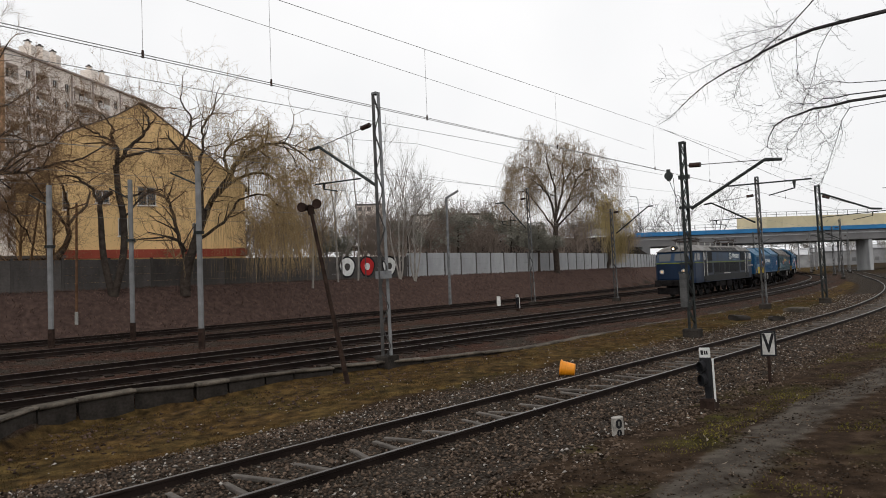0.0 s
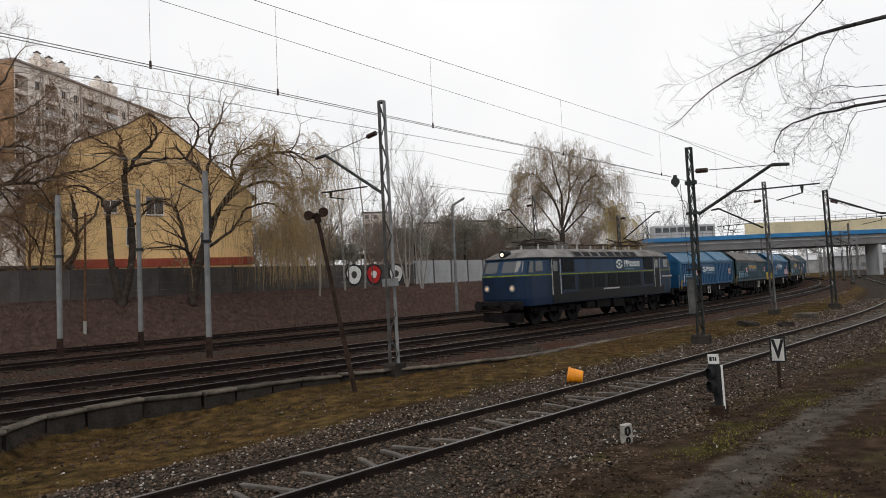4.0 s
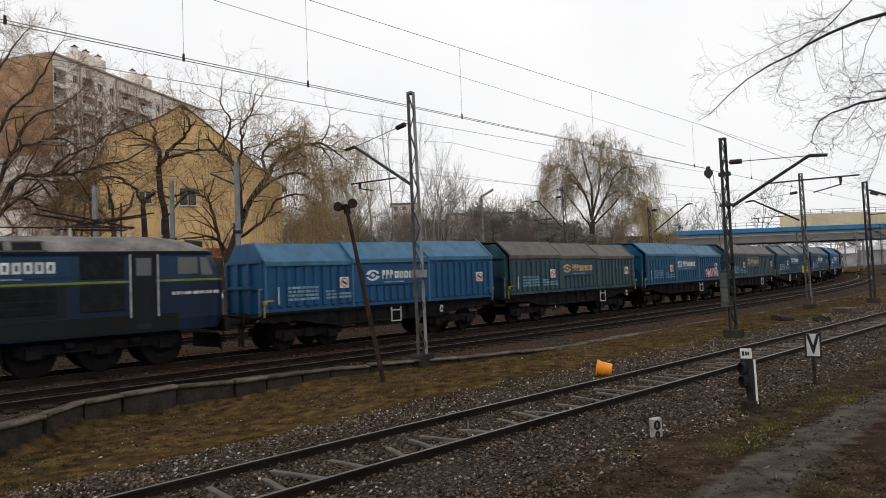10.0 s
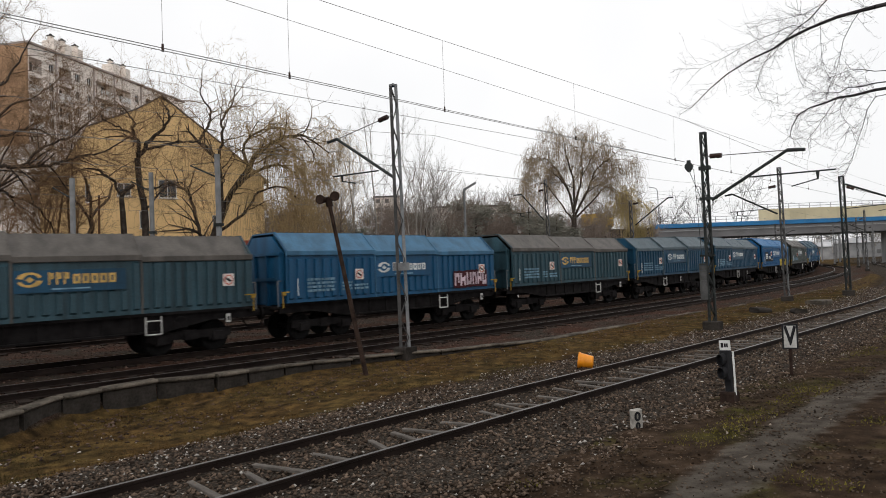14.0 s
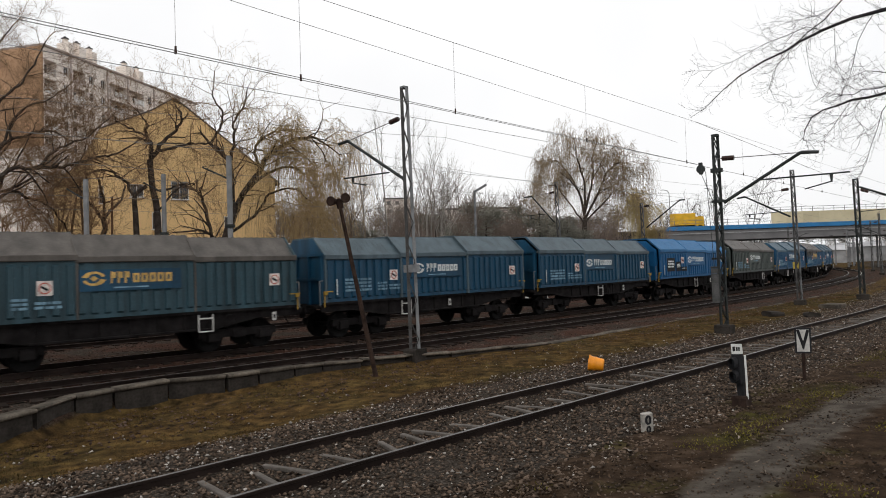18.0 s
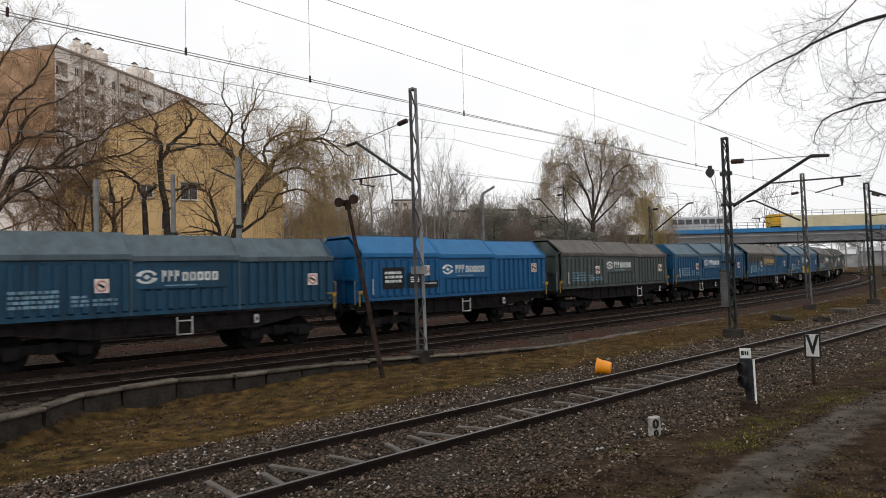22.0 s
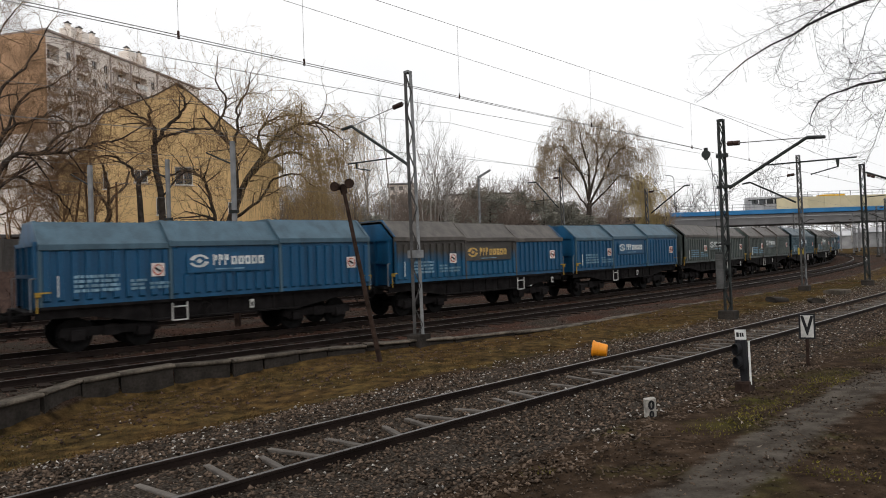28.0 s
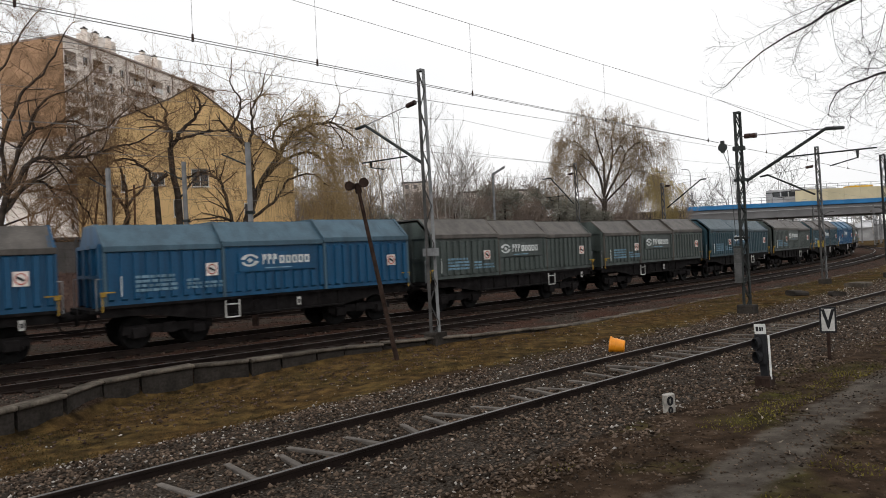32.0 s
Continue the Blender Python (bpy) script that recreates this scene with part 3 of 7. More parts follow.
M["rusty_pole"] = mat("brown_rusted_pole", (0.11, 0.06, 0.035), 0.9, 0, 0.3, 4.0)
M["weight"] = mat("damp_grey_weight", (0.085, 0.085, 0.084), 0.85, 0, 0.25, 4.0)
mA = mast(-1.64, 19.14, 7.69, 137, 0.6, 0.23, 0.15, 0.14, M["mast"], "grey lattice steel catenary mast with a cantilever arm", flange=0.085, size=1.016)
arm_parts(mA, (0.12, 5.1), (2.74, 6.65), (3.23, 6.63), (0.8, 5.4), (3.0, 5.5), (0.2, 6.9), M["dark_mast"])
part("clamp", Shape().box((0, 0, 2.55), (0.42, 0.24, 0.22)), M["mast"], mA)
mB = mast(8.98, 24.03, 5.94, -42, 0.3, 0.20, 0.16, 0.10, M["dark_mast"], "dark lattice mast with tension weights beside the siding", flange=0.042, size=1.165)
arm_parts(mB, (0.18, 4.0), (2.37, 5.2), (2.83, 5.15), (1.3, 4.56), (3.56, 4.5), (0.07, 5.35), M["dark_mast"])
for i in range(7):
    part("tension_weight", Shape().rod((-0.17, -0.07, 0.95 + 0.15 * i), (-0.17, -0.07, 1.092 + 0.15 * i), 0.125, 0.125, 14), M["weight"], mB, "round grey concrete weight")
part("weight_cap", Shape().rod((-0.17, -0.07, 2.0), (-0.17, -0.07, 2.06), 0.135, 0.135, 14), M["dark_mast"], mB)
part("pulley", Shape().rod((-0.42, -0.2, 5.08), (-0.42, -0.13, 5.08), 0.13, 0.13, 14).box((-0.42, -0.165, 5.1), (0.1, 0.1, 0.36), ch=0.01).rod((-0.3, -0.1, 5.0), (-0.19, -0.07, 2.05), 0.009, 0.009, 5).rod((-0.42, -0.16, 4.95), (-0.15, -0.05, 4.1), 0.009, 0.009, 5), M["dark_mast"], mB)
for c, sz in (((0, 0, 5.0), (0.32, 0.16, 0.12)), ((0, 0, 4.05), (0.36, 0.16, 0.08)), ((-0.05, 0, 2.3), (0.42, 0.16, 0.06))):
    part("collar", Shape().box(c, sz), M["dark_mast"], mB)
for x, y, top, face, j, mt in ((6.49, 47.45, 8.37, 141, ((0.3, 5.55), (2.11, 7.58), (2.77, 7.59), (0.9, 6.2), (2.6, 6.2), (0.1, 7.7)), "mast"),
                               (12.72, 48.63, 6.74, -38, ((0.3, 4.97), (2.79, 6.7), (3.16, 6.7), None, None, (0.1, 6.5)), "mast"),
                               (17.44, 35.98, 7.11, 142, ((0.2, 4.7), (2.44, 6.0), (2.85, 5.95), (0.8, 5.0), (2.6, 5.0), (0.1, 6.2)), "mast"),
                               (22.85, 39.71, 5.98, -35, ((0.15, 5.7), (2.3, 4.7), (2.75, 4.65), (0.1, 4.45), (2.9, 4.55), (0.1, 5.6)), "dark_mast")):
    m = mast(x, y, top, face, 0.8, 0.25, 0.17 if mt == "mast" else 0.24, 0.10, M[mt], "weathered lattice steel catenary mast with one arm", flange=0.042, size=1.154 if top == 5.98 else 1.0)
    arm_parts(m, *j, M["dark_mast"])
    if top == 7.11:
        part("sign_board", Shape().box((0.1, -0.16, 2.1), (0.34, 0.04, 0.36), ch=0.01), M["handle_y"], m, "small faded yellow board")
# masts past 110 m and the gantries: pale steel stands in for haze
for q, u in ((76.3, -5.19), (96.4, -5.19), (103.7, 5.46), (121.8, -5.19), (138, 5.46), (156, -5.19), (112, -9.5), (131, -13.0), (148, -9.5), (165, -13.0), (128, 10.5), (170, 8.0)):
    x, y, h = on(MAIN, q, u)
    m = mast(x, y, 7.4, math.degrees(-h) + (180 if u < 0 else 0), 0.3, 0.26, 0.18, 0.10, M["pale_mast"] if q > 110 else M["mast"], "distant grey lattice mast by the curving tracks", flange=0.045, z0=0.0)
    arm_parts(m, (0.15, 5.0), (2.4, 6.2), (2.9, 6.15), (0.8, 5.2), (2.6, 5.2), (0.1, 6.4), M["dark_mast"])
for q in (134, 160, 186):
    gp = thing("signal_gantry", Matrix(), "slim grey steel portal over the far tracks", "gantry", "gantries")
    ends = [on(MAIN, q, u)[:2] for u in (-12.0, 7.0)]
    for x, y in ends:
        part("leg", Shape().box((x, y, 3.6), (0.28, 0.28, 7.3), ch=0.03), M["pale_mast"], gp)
    beam = Shape()
    for z in (6.5, 7.1):
        beam.bar((*ends[0], z), (*ends[1], z), 0.12, 0.12)
    for k in range(16):
        a, b = [Vector((*ends[0], 0)).lerp(Vector((*ends[1], 0)), (k + e) / 16) for e in (0, 1)]
        beam.bar((a.x, a.y, 6.5 if k % 2 else 7.1), (b.x, b.y, 7.1 if k % 2 else 6.5), 0.07, 0.07)
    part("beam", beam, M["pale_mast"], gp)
for x, y, top in ((-16.53, 28.15, 6.9), (-14.25, 30.65, 7.4), (-9.12, 25.16, 7.13)):
    t = thing("line_pole", pose(x, y, gz(x, y)), "pale grey steel line pole with a dark rusty foot", "pole", "line poles")
    part("shaft", Shape().box((0, 0, top / 2 + 0.3), (0.17, 0.17, top - 0.6), ch=0.02), M["pale_mast"], t)
    part("foot", Shape().box((0, 0, 0.35), (0.2, 0.2, 0.9), ch=0.02), M["rust"], t)
    part("arm", Shape().rod((0, 0, top - 0.9), (-1.4, 0.9, top - 0.25), 0.035, 0.03, 6).rod((0, 0, top - 0.3), (-1.4, 0.9, top - 0.22), 0.012, 0.012, 5), M["dark_mast"], t)
    part("clamp", Shape().box((0, 0, top * 0.62), (0.3, 0.26, 0.12)), M["dark_mast"], t)

# ---- overhead wires ----
def wire(pts, r, label, sag=0.0, name="overhead_wire"):
    sh = Shape()
    full = []
    for a, b in zip(pts[:-1], pts[1:]):
        a, b = Vector(a), Vector(b)
        for i in range(12):
            k = i / 12
            q = a.lerp(b, k)
            q.z -= sag * 4 * k * (1 - k)
            full.append(q)
    full.append(Vector(pts[-1]))
    sh.tube(full, r, 5)
    return solid(name, sh, M["wire"], label, "wire", "overhead wires")


def beyond(a, b, k):
    return tuple(p + (q - p) * k for p, q in zip(a, b))


C0, C1 = (-5.77, 8.79, 6.08), (8.67, 25.02, 6.08)
wire([beyond(C0, C1, -1.6), C0, C1], 0.007, "taut grooved contact wire over the siding")
wire([beyond((-5.82, 8.85, 6.15), (8.64, 25.15, 6.13), -1.6), (-5.82, 8.85, 6.15), (8.64, 25.15, 6.13)], 0.007, "second contact wire beside the first")
D0, D1 = (-6.51, 9.36, 6), (8.65, 25.46, 6.03)
wire([beyond(D0, D1, -1.6), D0, D1], 0.006, "thin feeder wire under the contact wires")
E0, E1 = (-2.83, 12.13, 7.72), (16.35, 33.84, 7.72)
wire([beyond(E0, E1, -1.1), E0, beyond(E0, E1, 0.25), beyond(E0, E1, 0.5), E1, beyond(E0, E1, 2.4)], 0.0055, "messenger wire that carries the droppers")
F0, F1 = (-4.25, 11.32, 7.44), (9.71, 28.93, 7.44)
wire([beyond(F0, F1, -1.1), F0, beyond(F0, F1, 0.27), beyond(F0, F1, 0.53), (8.83, 27.81, 7.44)], 0.005, "thin upper line wire")
G0, G1 = (8.67, 25.02, 6.06), (30.15, 49.14, 6.06)
wire([G0, G1, (69.62, 120.78, 6.06)], 0.009, "contact wire over the siding past the mast")
wire([beyond(E0, E1, 0.6), (30.15, 49.65, 6.75), (69.63, 121.81, 7.44)], 0.009, "messenger wire sagging past the mast")
for cx, cy in ((-6.16, 8.44), (-4.6, 10.3), (-3, 12.01), (-0.18, 15.1), (3.6, 19.27), (8.14, 24.36), (11.88, 28.63), (15.35, 32.64), (19.75, 37.75)):
    d0 = (Vector(E1) - Vector(E0))
    k = ((cx - E0[0]) * d0.x + (cy - E0[1]) * d0.y) / (d0.x ** 2 + d0.y ** 2)
    a, b = beyond(E0, E1, k), (*beyond(E0, E1, k)[:2], 6.1)
    dr = thing("dropper", Matrix(), "thin dropper between messenger and contact wire", "wire", "droppers")
    part("strand", Shape().rod(a, b, 0.0035, 0.0035, 4), M["wire"], dr)
    part("clip", Shape().rod((b[0], b[1], b[2] - 0.03), (b[0], b[1], b[2] + 0.09), 0.022, 0.018, 6), M["insul"], dr)
for u, z, r, lab in ((-2.59, 5.9, 0.007, "contact wire over the front track"), (-2.59, 7.1, 0.006, "messenger wire over the front track"), (1.41, 5.9, 0.007, "contact wire over the train"), (1.41, 7.1, 0.006, "messenger wire over the train"), (8.76, 5.8, 0.007, "contact wire over the third track"), (8.76, 6.9, 0.006, "messenger wire over the third track"), (14.1, 5.8, 0.007, "contact wire over the far track")):
    wire([(*on(MAIN, s, u)[:2], z) for s in (-60, -28, 0, 28, 56, 84, 112, 140)], r, lab, 0.0 if z < 6 else 0.45)

# ---- bridge ----
BX0, BY0, BX1, BY1 = 35.86, 126.21, 160.55, 130.01
bang, blen = math.atan2(BY1 - BY0, BX1 - BX0), math.hypot(BX1 - BX0, BY1 - BY0)
BRIDGE = Matrix.Translation((BX0, BY0, 0)) @ Matrix.Rotation(bang, 4, "Z")
bridge = thing("road_bridge", BRIDGE, "road bridge with a blue edge beam over the tracks", "bridge", kind="structure")
X0B = 1.0
for e in (0.4, 4.2, 8.0, 11.8):
    part("girder", Shape().box(((blen + X0B) / 2, e + 0.3, 7.05), (blen - X0B, 0.7, 1.9), ch=0.05), M["bridge_grey"], bridge)
part("edge_beam", Shape().box(((blen + X0B) / 2, 0.25, 8.46), (blen - X0B, 0.45, 0.8), ch=0.04), M["bridge_blue"], bridge, "long blue painted edge beam")
part("edge_beam", Shape().box(((blen + X0B) / 2, 12.4, 8.46), (blen - X0B, 0.45, 0.8), ch=0.04), M["bridge_blue"], bridge)
part("deck", Shape().box(((blen + X0B) / 2, 6.3, 7.75), (blen - X0B, 11.6, 0.6)), M["concrete"], bridge)
part("carriageway", Shape().box(((blen - 60) / 2, 6.3, 8.05), (blen + 60, 9.0, 0.66)), M["dark_concrete"], bridge)
part("kerb_line", Shape().box(((blen + X0B) / 2, 0.02, 7.46), (blen - X0B, 0.1, 0.1)), M["pale_fence"], bridge)
x = 21.2
while x < blen:
    part("barrier_panel", Shape().box((x + 1.48, 0.25, 9.95), (2.94, 0.10, 2.15), ch=0.02), M["bridge_cream"], bridge)
    x += 2.97
x = X0B
while x < blen:
    part("railing_post", Shape().box((x, 0.25, 9.4 if x < 21 else 11.4), (0.07, 0.07, 1.1)), M["pale_mast"], bridge)
    x += 2.0
for x0, x1, z in ((X0B, 21, 9.95), (X0B, 21, 9.4), (21, blen, 11.92), (21, blen, 11.45)):
    part("handrail", Shape().box(((x0 + x1) / 2, 0.25, z), (x1 - x0, 0.07, 0.07)), M["pale_mast"], bridge)
for x in (2.0, 62.0, 100.0):
    for e in (1.5, 6.3, 11.0):
        part("pier", Shape().rod((x + 8, e, 0), (x + 8, e, 6.1), 0.55, 0.55, 16) if x > 40 else Shape().box((x + 1, e, 3.0), (1.5, 4.7, 6.2)), M["bridge_grey"], bridge)
part("pier", Shape().box((47.4, 2.5, 3.0), (0.8, 4.0, 6.2), ch=0.1), M["pale_fence"], bridge)
part("approach", Shape().box((-17, 6.3, 4.0), (36, 12.0, 8.05)), M["dark_concrete"], bridge, "earth filled road approach")
part("abutment_slope", Shape().add([(-34, -3, 6.1), (0.5, -3, 6.1), (9.0, -3, 0.0), (-34, -3, 0), (-34, 14, 6.1), (0.5, 14, 6.1), (9.0, 14, 0), (-34, 14, 0)], [(0, 1, 2, 3), (4, 7, 6, 5), (1, 5, 6, 2), (0, 4, 5, 1)]), M["dark_concrete"], bridge, "dark sloping paved abutment")
for x in (6.0, 15.0, 60.0):
    lp = thing("street_lamp", BRIDGE @ pose(x, 11.5, 8.1), "slim grey curved street lamp on the bridge", "street lamp", "bridge lamps")
    part("pole", Shape().tube([(0, 0, 0), (0, 0, 8.2), (-0.3, 0, 8.8), (-1.0, 0, 9.0)], 0.07, 6), M["pale_mast"], lp)
    part("lamp_head", Shape().box((-1.3, 0, 9.0), (0.8, 0.24, 0.12), ch=0.03), M["mast"], lp)


def wall_mesh(sh, length, z0, z1, holes, thick=0.3, top=None):
    """A wall in its own plane (x along, y back) with rectangular holes (x0, x1, z0, z1); top: height by x for a gable."""
    xs = sorted({0.0, length, *[v for hl in holes for v in hl[:2]]} | ({length * k / 16 for k in range(17)} if top else set()))
    zs = sorted({z0, z1, *[v for hl in holes for v in hl[2:]]})
    for xa, xb in zip(xs[:-1], xs[1:]):
        for za, zb in zip(zs[:-1], zs[1:]):
            xm, zm = (xa + xb) / 2, (za + zb) / 2
            if any(hl[0] < xm < hl[1] and hl[2] < zm < hl[3] for hl in holes):
                continue
            last = zb == zs[-1] and top
            ta, tb = (top(xa), top(xb)) if last else (zb, zb)
            vs = [(xa, 0, za), (xb, 0, za), (xb, 0, tb), (xa, 0, ta), (xa, thick, za), (xb, thick, za), (xb, thick, tb), (xa, thick, ta)]
            sh.add(vs, [(0, 1, 2, 3), (7, 6, 5, 4), (0, 4, 5, 1), (3, 2, 6, 7), (0, 3, 7, 4), (1, 5, 6, 2)])
    return sh


def window_part(parent, x0, x1, z0, z1, frame_mat, depth=0.14, bars=1, sill=True):
    w = part("window", Shape().box(((x0 + x1) / 2, depth + 0.03, (z0 + z1) / 2), (x1 - x0, 0.02, z1 - z0)), M["pane"], parent)
    fr = Shape()
    for xa, xb, za, zb in ((x0, x1, z0, z0 + 0.07), (x0, x1, z1 - 0.07, z1), (x0, x0 + 0.07, z0, z1), (x1 - 0.07, x1, z0, z1)) + tuple((x0 + (x1 - x0) * k / (bars + 1) - 0.03, x0 + (x1 - x0) * k / (bars + 1) + 0.03, z0, z1) for k in range(1, bars + 1)):
        fr.box(((xa + xb) / 2, depth, (za + zb) / 2), (xb - xa, 0.06, zb - za))
    part("window_frame", fr, frame_mat, w)
    if sill:
        part("sill", Shape().box(((x0 + x1) / 2, -0.04, z0 - 0.03), (x1 - x0 + 0.14, 0.2, 0.05)), M["flat_white"], w)
    return w


# ---- yellow gabled building behind the fence ----
YX0, YY0, YX1, YY1 = -32.42, 50.89, -17.68, 60.45
ylen = math.hypot(YX1 - YX0, YY1 - YY0)
yellow = thing("gabled_building", Matrix.Translation((YX0, YY0, 0)) @ Matrix.Rotation(math.atan2(YY1 - YY0, YX1 - YX0), 4, "Z"), "yellow rendered gable end with a red base band", "building")


def gable(x):
    return float(np.interp(x / ylen, [-0.05, 0.0, 0.115, 0.186, 0.404, 0.515, 0.829, 1.0, 1.05], [8.8, 9.8, 12.35, 14.8, 16.6, 17.9, 13.6, 11.2, 10.5]))


holes = [(8.60, 10.06, 9.2, 10.75), (5.41, 6.48, 9.3, 10.4), (7.06, 7.83, 6.6, 8.1), (3.09, 3.48, 8.7, 10.2), (12.96, 13.73, 6.5, 7.8)]
part("wall", wall_mesh(Shape(), ylen, 1.5, 10.8, holes, 0.35, gable), M["yellow_wall"], yellow)
for hl in holes:
    window_part(yellow, *hl, M["flat_white"], bars=1 if hl[1] - hl[0] > 0.9 else 0)
for e in (0.0, ylen):
    part("side_wall", Shape().box((e - 0.15 + 0.15 * (1 if e == 0 else -1) * 2, 3.2, 6.3), (0.3, 5.6, 7.0 if e == 0 else 9.4)), M["yellow_wall"], yellow)
rf = Shape()
kx = [-0.03, 0.0, 0.115, 0.186, 0.404, 0.515, 0.829, 1.0, 1.03]
for ka in kx:
    xa, za = ka * ylen, gable(ka * ylen) + 0.02
    rf.v += [(xa, -0.12, za), (xa, -0.12, za + 0.10), (xa, 6.0, za + 0.10), (xa, 6.0, za)]
for i in range(len(kx) - 1):
    rf.f += [(4 * i + j, 4 * i + 4 + j, 4 * i + 4 + (j + 1) % 4, 4 * i + (j + 1) % 4) for j in range(4)]
    rf.mi += [0] * 4
part("roof", rf, M["roof_dark"], yellow)
part("base_band", Shape().box((ylen / 2 + 1.6, -0.06, 5.15), (ylen - 3.0, 0.12, 0.7)), M["red_band"], yellow, "dull red cladding band")
part("downpipe", Shape().rod((2.2, -0.12, 2), (2.2, -0.12, 12.2), 0.06, 0.06, 6), M["rust"], yellow)
shed = thing("shed", pose(-29.73, 48.86, 2.3, 0, 0, 36), "low dark brown shed behind the fence", "shed")
part("wall", Shape().box((-3.0, 0, 1.2), (9, 3, 2.4)), M["rust"], shed)
part("roof", Shape().box((-3.0, 0, 2.5), (9.5, 3.6, 0.2)), M["roof_dark"], shed)

# ---- block of flats ----
FX0, FY0, FX1, FY1 = -62.87, 96.46, -55.18, 134.13
flen = math.hypot(FX1 - FX0, FY1 - FY0)
flats = thing("apartment_block", Matrix.Translation((FX0, FY0, -0.25)) @ Matrix.Rotation(math.atan2(FY1 - FY0, FX1 - FX0), 4, "Z"), "tall grey panel apartment block with loggia balconies", "building")
bay, floor_h, nb, nf = 4.26, 2.85, int(flen / 4.26), 13
holes = []
LOGGIAS = ((0.2, 2.5), (5.8, 8.4), (13.8, 17.9), (18.5, 22.4), (26.6, 29.2), (32.0, 34.2))
WINDOWS = ((3.9, 4.9), (9.2, 10.2), (11.8, 12.8), (23.6, 24.6), (30.0, 31.0))
for j in range(1, nf):
    z = -0.1 + j * floor_h
    holes += [(a, b, z, z + 2.2) for a, b in LOGGIAS] + [(a, b, z + 0.75, z + 2.1) for a, b in WINDOWS]
part("wall", wall_mesh(Shape(), nb * bay, 0.0, 38.2, holes, 1.2), M["flat_wall"], flats)
part("inner_wall", Shape().box((nb * bay / 2, 6.5, 19), (nb * bay - 0.4, 10.4, 38)), M["flat_wall"], flats)
part("end_wall", Shape().box((-0.15, 6.0, 30.6), (0.3, 12.0, 15.2)), M["flat_brown"], flats, "orange-brown upper end wall")
part("lower_end_wall", Shape().box((-0.15, 6.0, 11.5), (0.3, 12.0, 23.0)), M["flat_wall"], flats)
PANE_B = Shape().box((0, 0, 0), (0.96, 0.03, 1.32)).mesh("pane", M["pane"])
SASH_B = Shape().box((0, -0.03, 0), (0.06, 0.05, 1.3)).box((0, -0.03, -0.62), (0.96, 0.05, 0.06)).box((-0.45, -0.03, 0), (0.06, 0.05, 1.3)).box((0.45, -0.03, 0), (0.06, 0.05, 1.3)).mesh("sash", M["flat_white"])
for hl in holes:
    cx, wid = (hl[0] + hl[1]) / 2, hl[1] - hl[0]
    if wid < 1.5:
        w = part("window", PANE_B, None, flats)
        w.location = (cx, 0.22, (hl[2] + hl[3]) / 2)
        part("sash", SASH_B, None, w)
        continue
    white = wid > 3 or random.random() < 0.35
    if random.random() < (0.8 if wid > 3 else 0.6):
        x0_, x1_ = (hl[0], hl[1]) if wid < 3 else (hl[0] + 1.2, hl[1])
        part("balcony", Shape().box(((x0_ + x1_) / 2, -0.06, hl[2] + 0.46), (x1_ - x0_ - 0.06, 0.1, 0.92), ch=0.02), M["flat_white"] if white else M["flat_pink"], flats)
    else:
        rail = Shape().box((cx, 0.0, hl[2] + 0.95), (wid - 0.04, 0.05, 0.05))
        for i in range(int(wid / 0.14)):
            rail.box((hl[0] + 0.1 + 0.14 * i, 0.0, hl[2] + 0.48), (0.025, 0.025, 0.92))
        part("balcony_railing", rail, M["mast"], flats)
    for dx in ((0.0,) if wid < 3 else (-1.0, 1.0)):
        g = part("balcony_door", PANE_B, None, flats)
        g.location = (cx + dx, 1.17, hl[2] + 1.15)
for q in (5.3, 13.3, 18.2, 25.2):
    part("wall_strip", Shape().box((q, -0.03, 19.0), (0.3, 0.1, 38)), M["flat_pink"], flats)
part("parapet", Shape().box((nb * bay / 2, 6, 38.36), (nb * bay + 0.5, 12.5, 0.32)), M["flat_pink"], flats)
for x, w in ((5.6, 1.1), (8.0, 1.4), (10.6, 1.0), (18.9, 1.7), (22.0, 1.1)):
    part("roof_housing", Shape().box((x, 1.2, 39.5), (w, 2.2, 1.9)), M["flat_wall"], flats)
    ch = part("chimney", Shape().box((x - w * 0.2, 1.0, 40.75), (0.6, 0.6, 0.7)), M["flat_wall"], flats)
    part("cap", Shape().box((x - w * 0.2, 1.0, 41.15), (0.8, 0.8, 0.16)).box((x - w * 0.2, 1.0, 41.35), (0.3, 0.3, 0.26)), M["roof_dark"], ch)

# ---- far buildings over the trees ----
# wall and roof greys of the far sheds put haze into the colour
M["shed_grey"] = mat("dull_grey_shed_wall", (0.30, 0.30, 0.305), 0.9, 0, 0.25, 0.3, 0.1, 5)
M["shed_roof"] = mat("light_grey_shed_roof", (0.46, 0.46, 0.47), 0.9, 0, 0.2, 0.3, 0.1, 5)
for i, (x, y, w, hgt, lab) in enumerate(((-28.6, 228.2, 10, 27, "pale far apartment block over the trees"), (-28.58, 266.16, 26, 24, "long far grey building over the trees"), (-7.5, 190.0, 23, 19.2, "long pale far building over the wood"))):
    fb = thing("far_building", pose(x, y, 0, 0, 0, 8), lab, "building", "far buildings")
    nfl = int(hgt / 3)
    hs = [(k * 3.0 + 0.8, k * 3.0 + 2.2, f * 3.0 + 1.0, f * 3.0 + 2.4) for k in range(int(w / 3)) for f in range(nfl)]
    part("wall", wall_mesh(Shape(), w, 0, hgt, hs, 0.4), M["flat_wall"], fb)
    part("glazing", Shape().box((w / 2, 0.5, hgt / 2), (w - 0.5, 0.1, hgt - 0.5)), M["bridge_grey"], fb)
    part("roof", Shape().box((w / 2, 5, hgt + 0.2), (w + 0.6, 11, 0.5)), M["roof_dark"], fb)
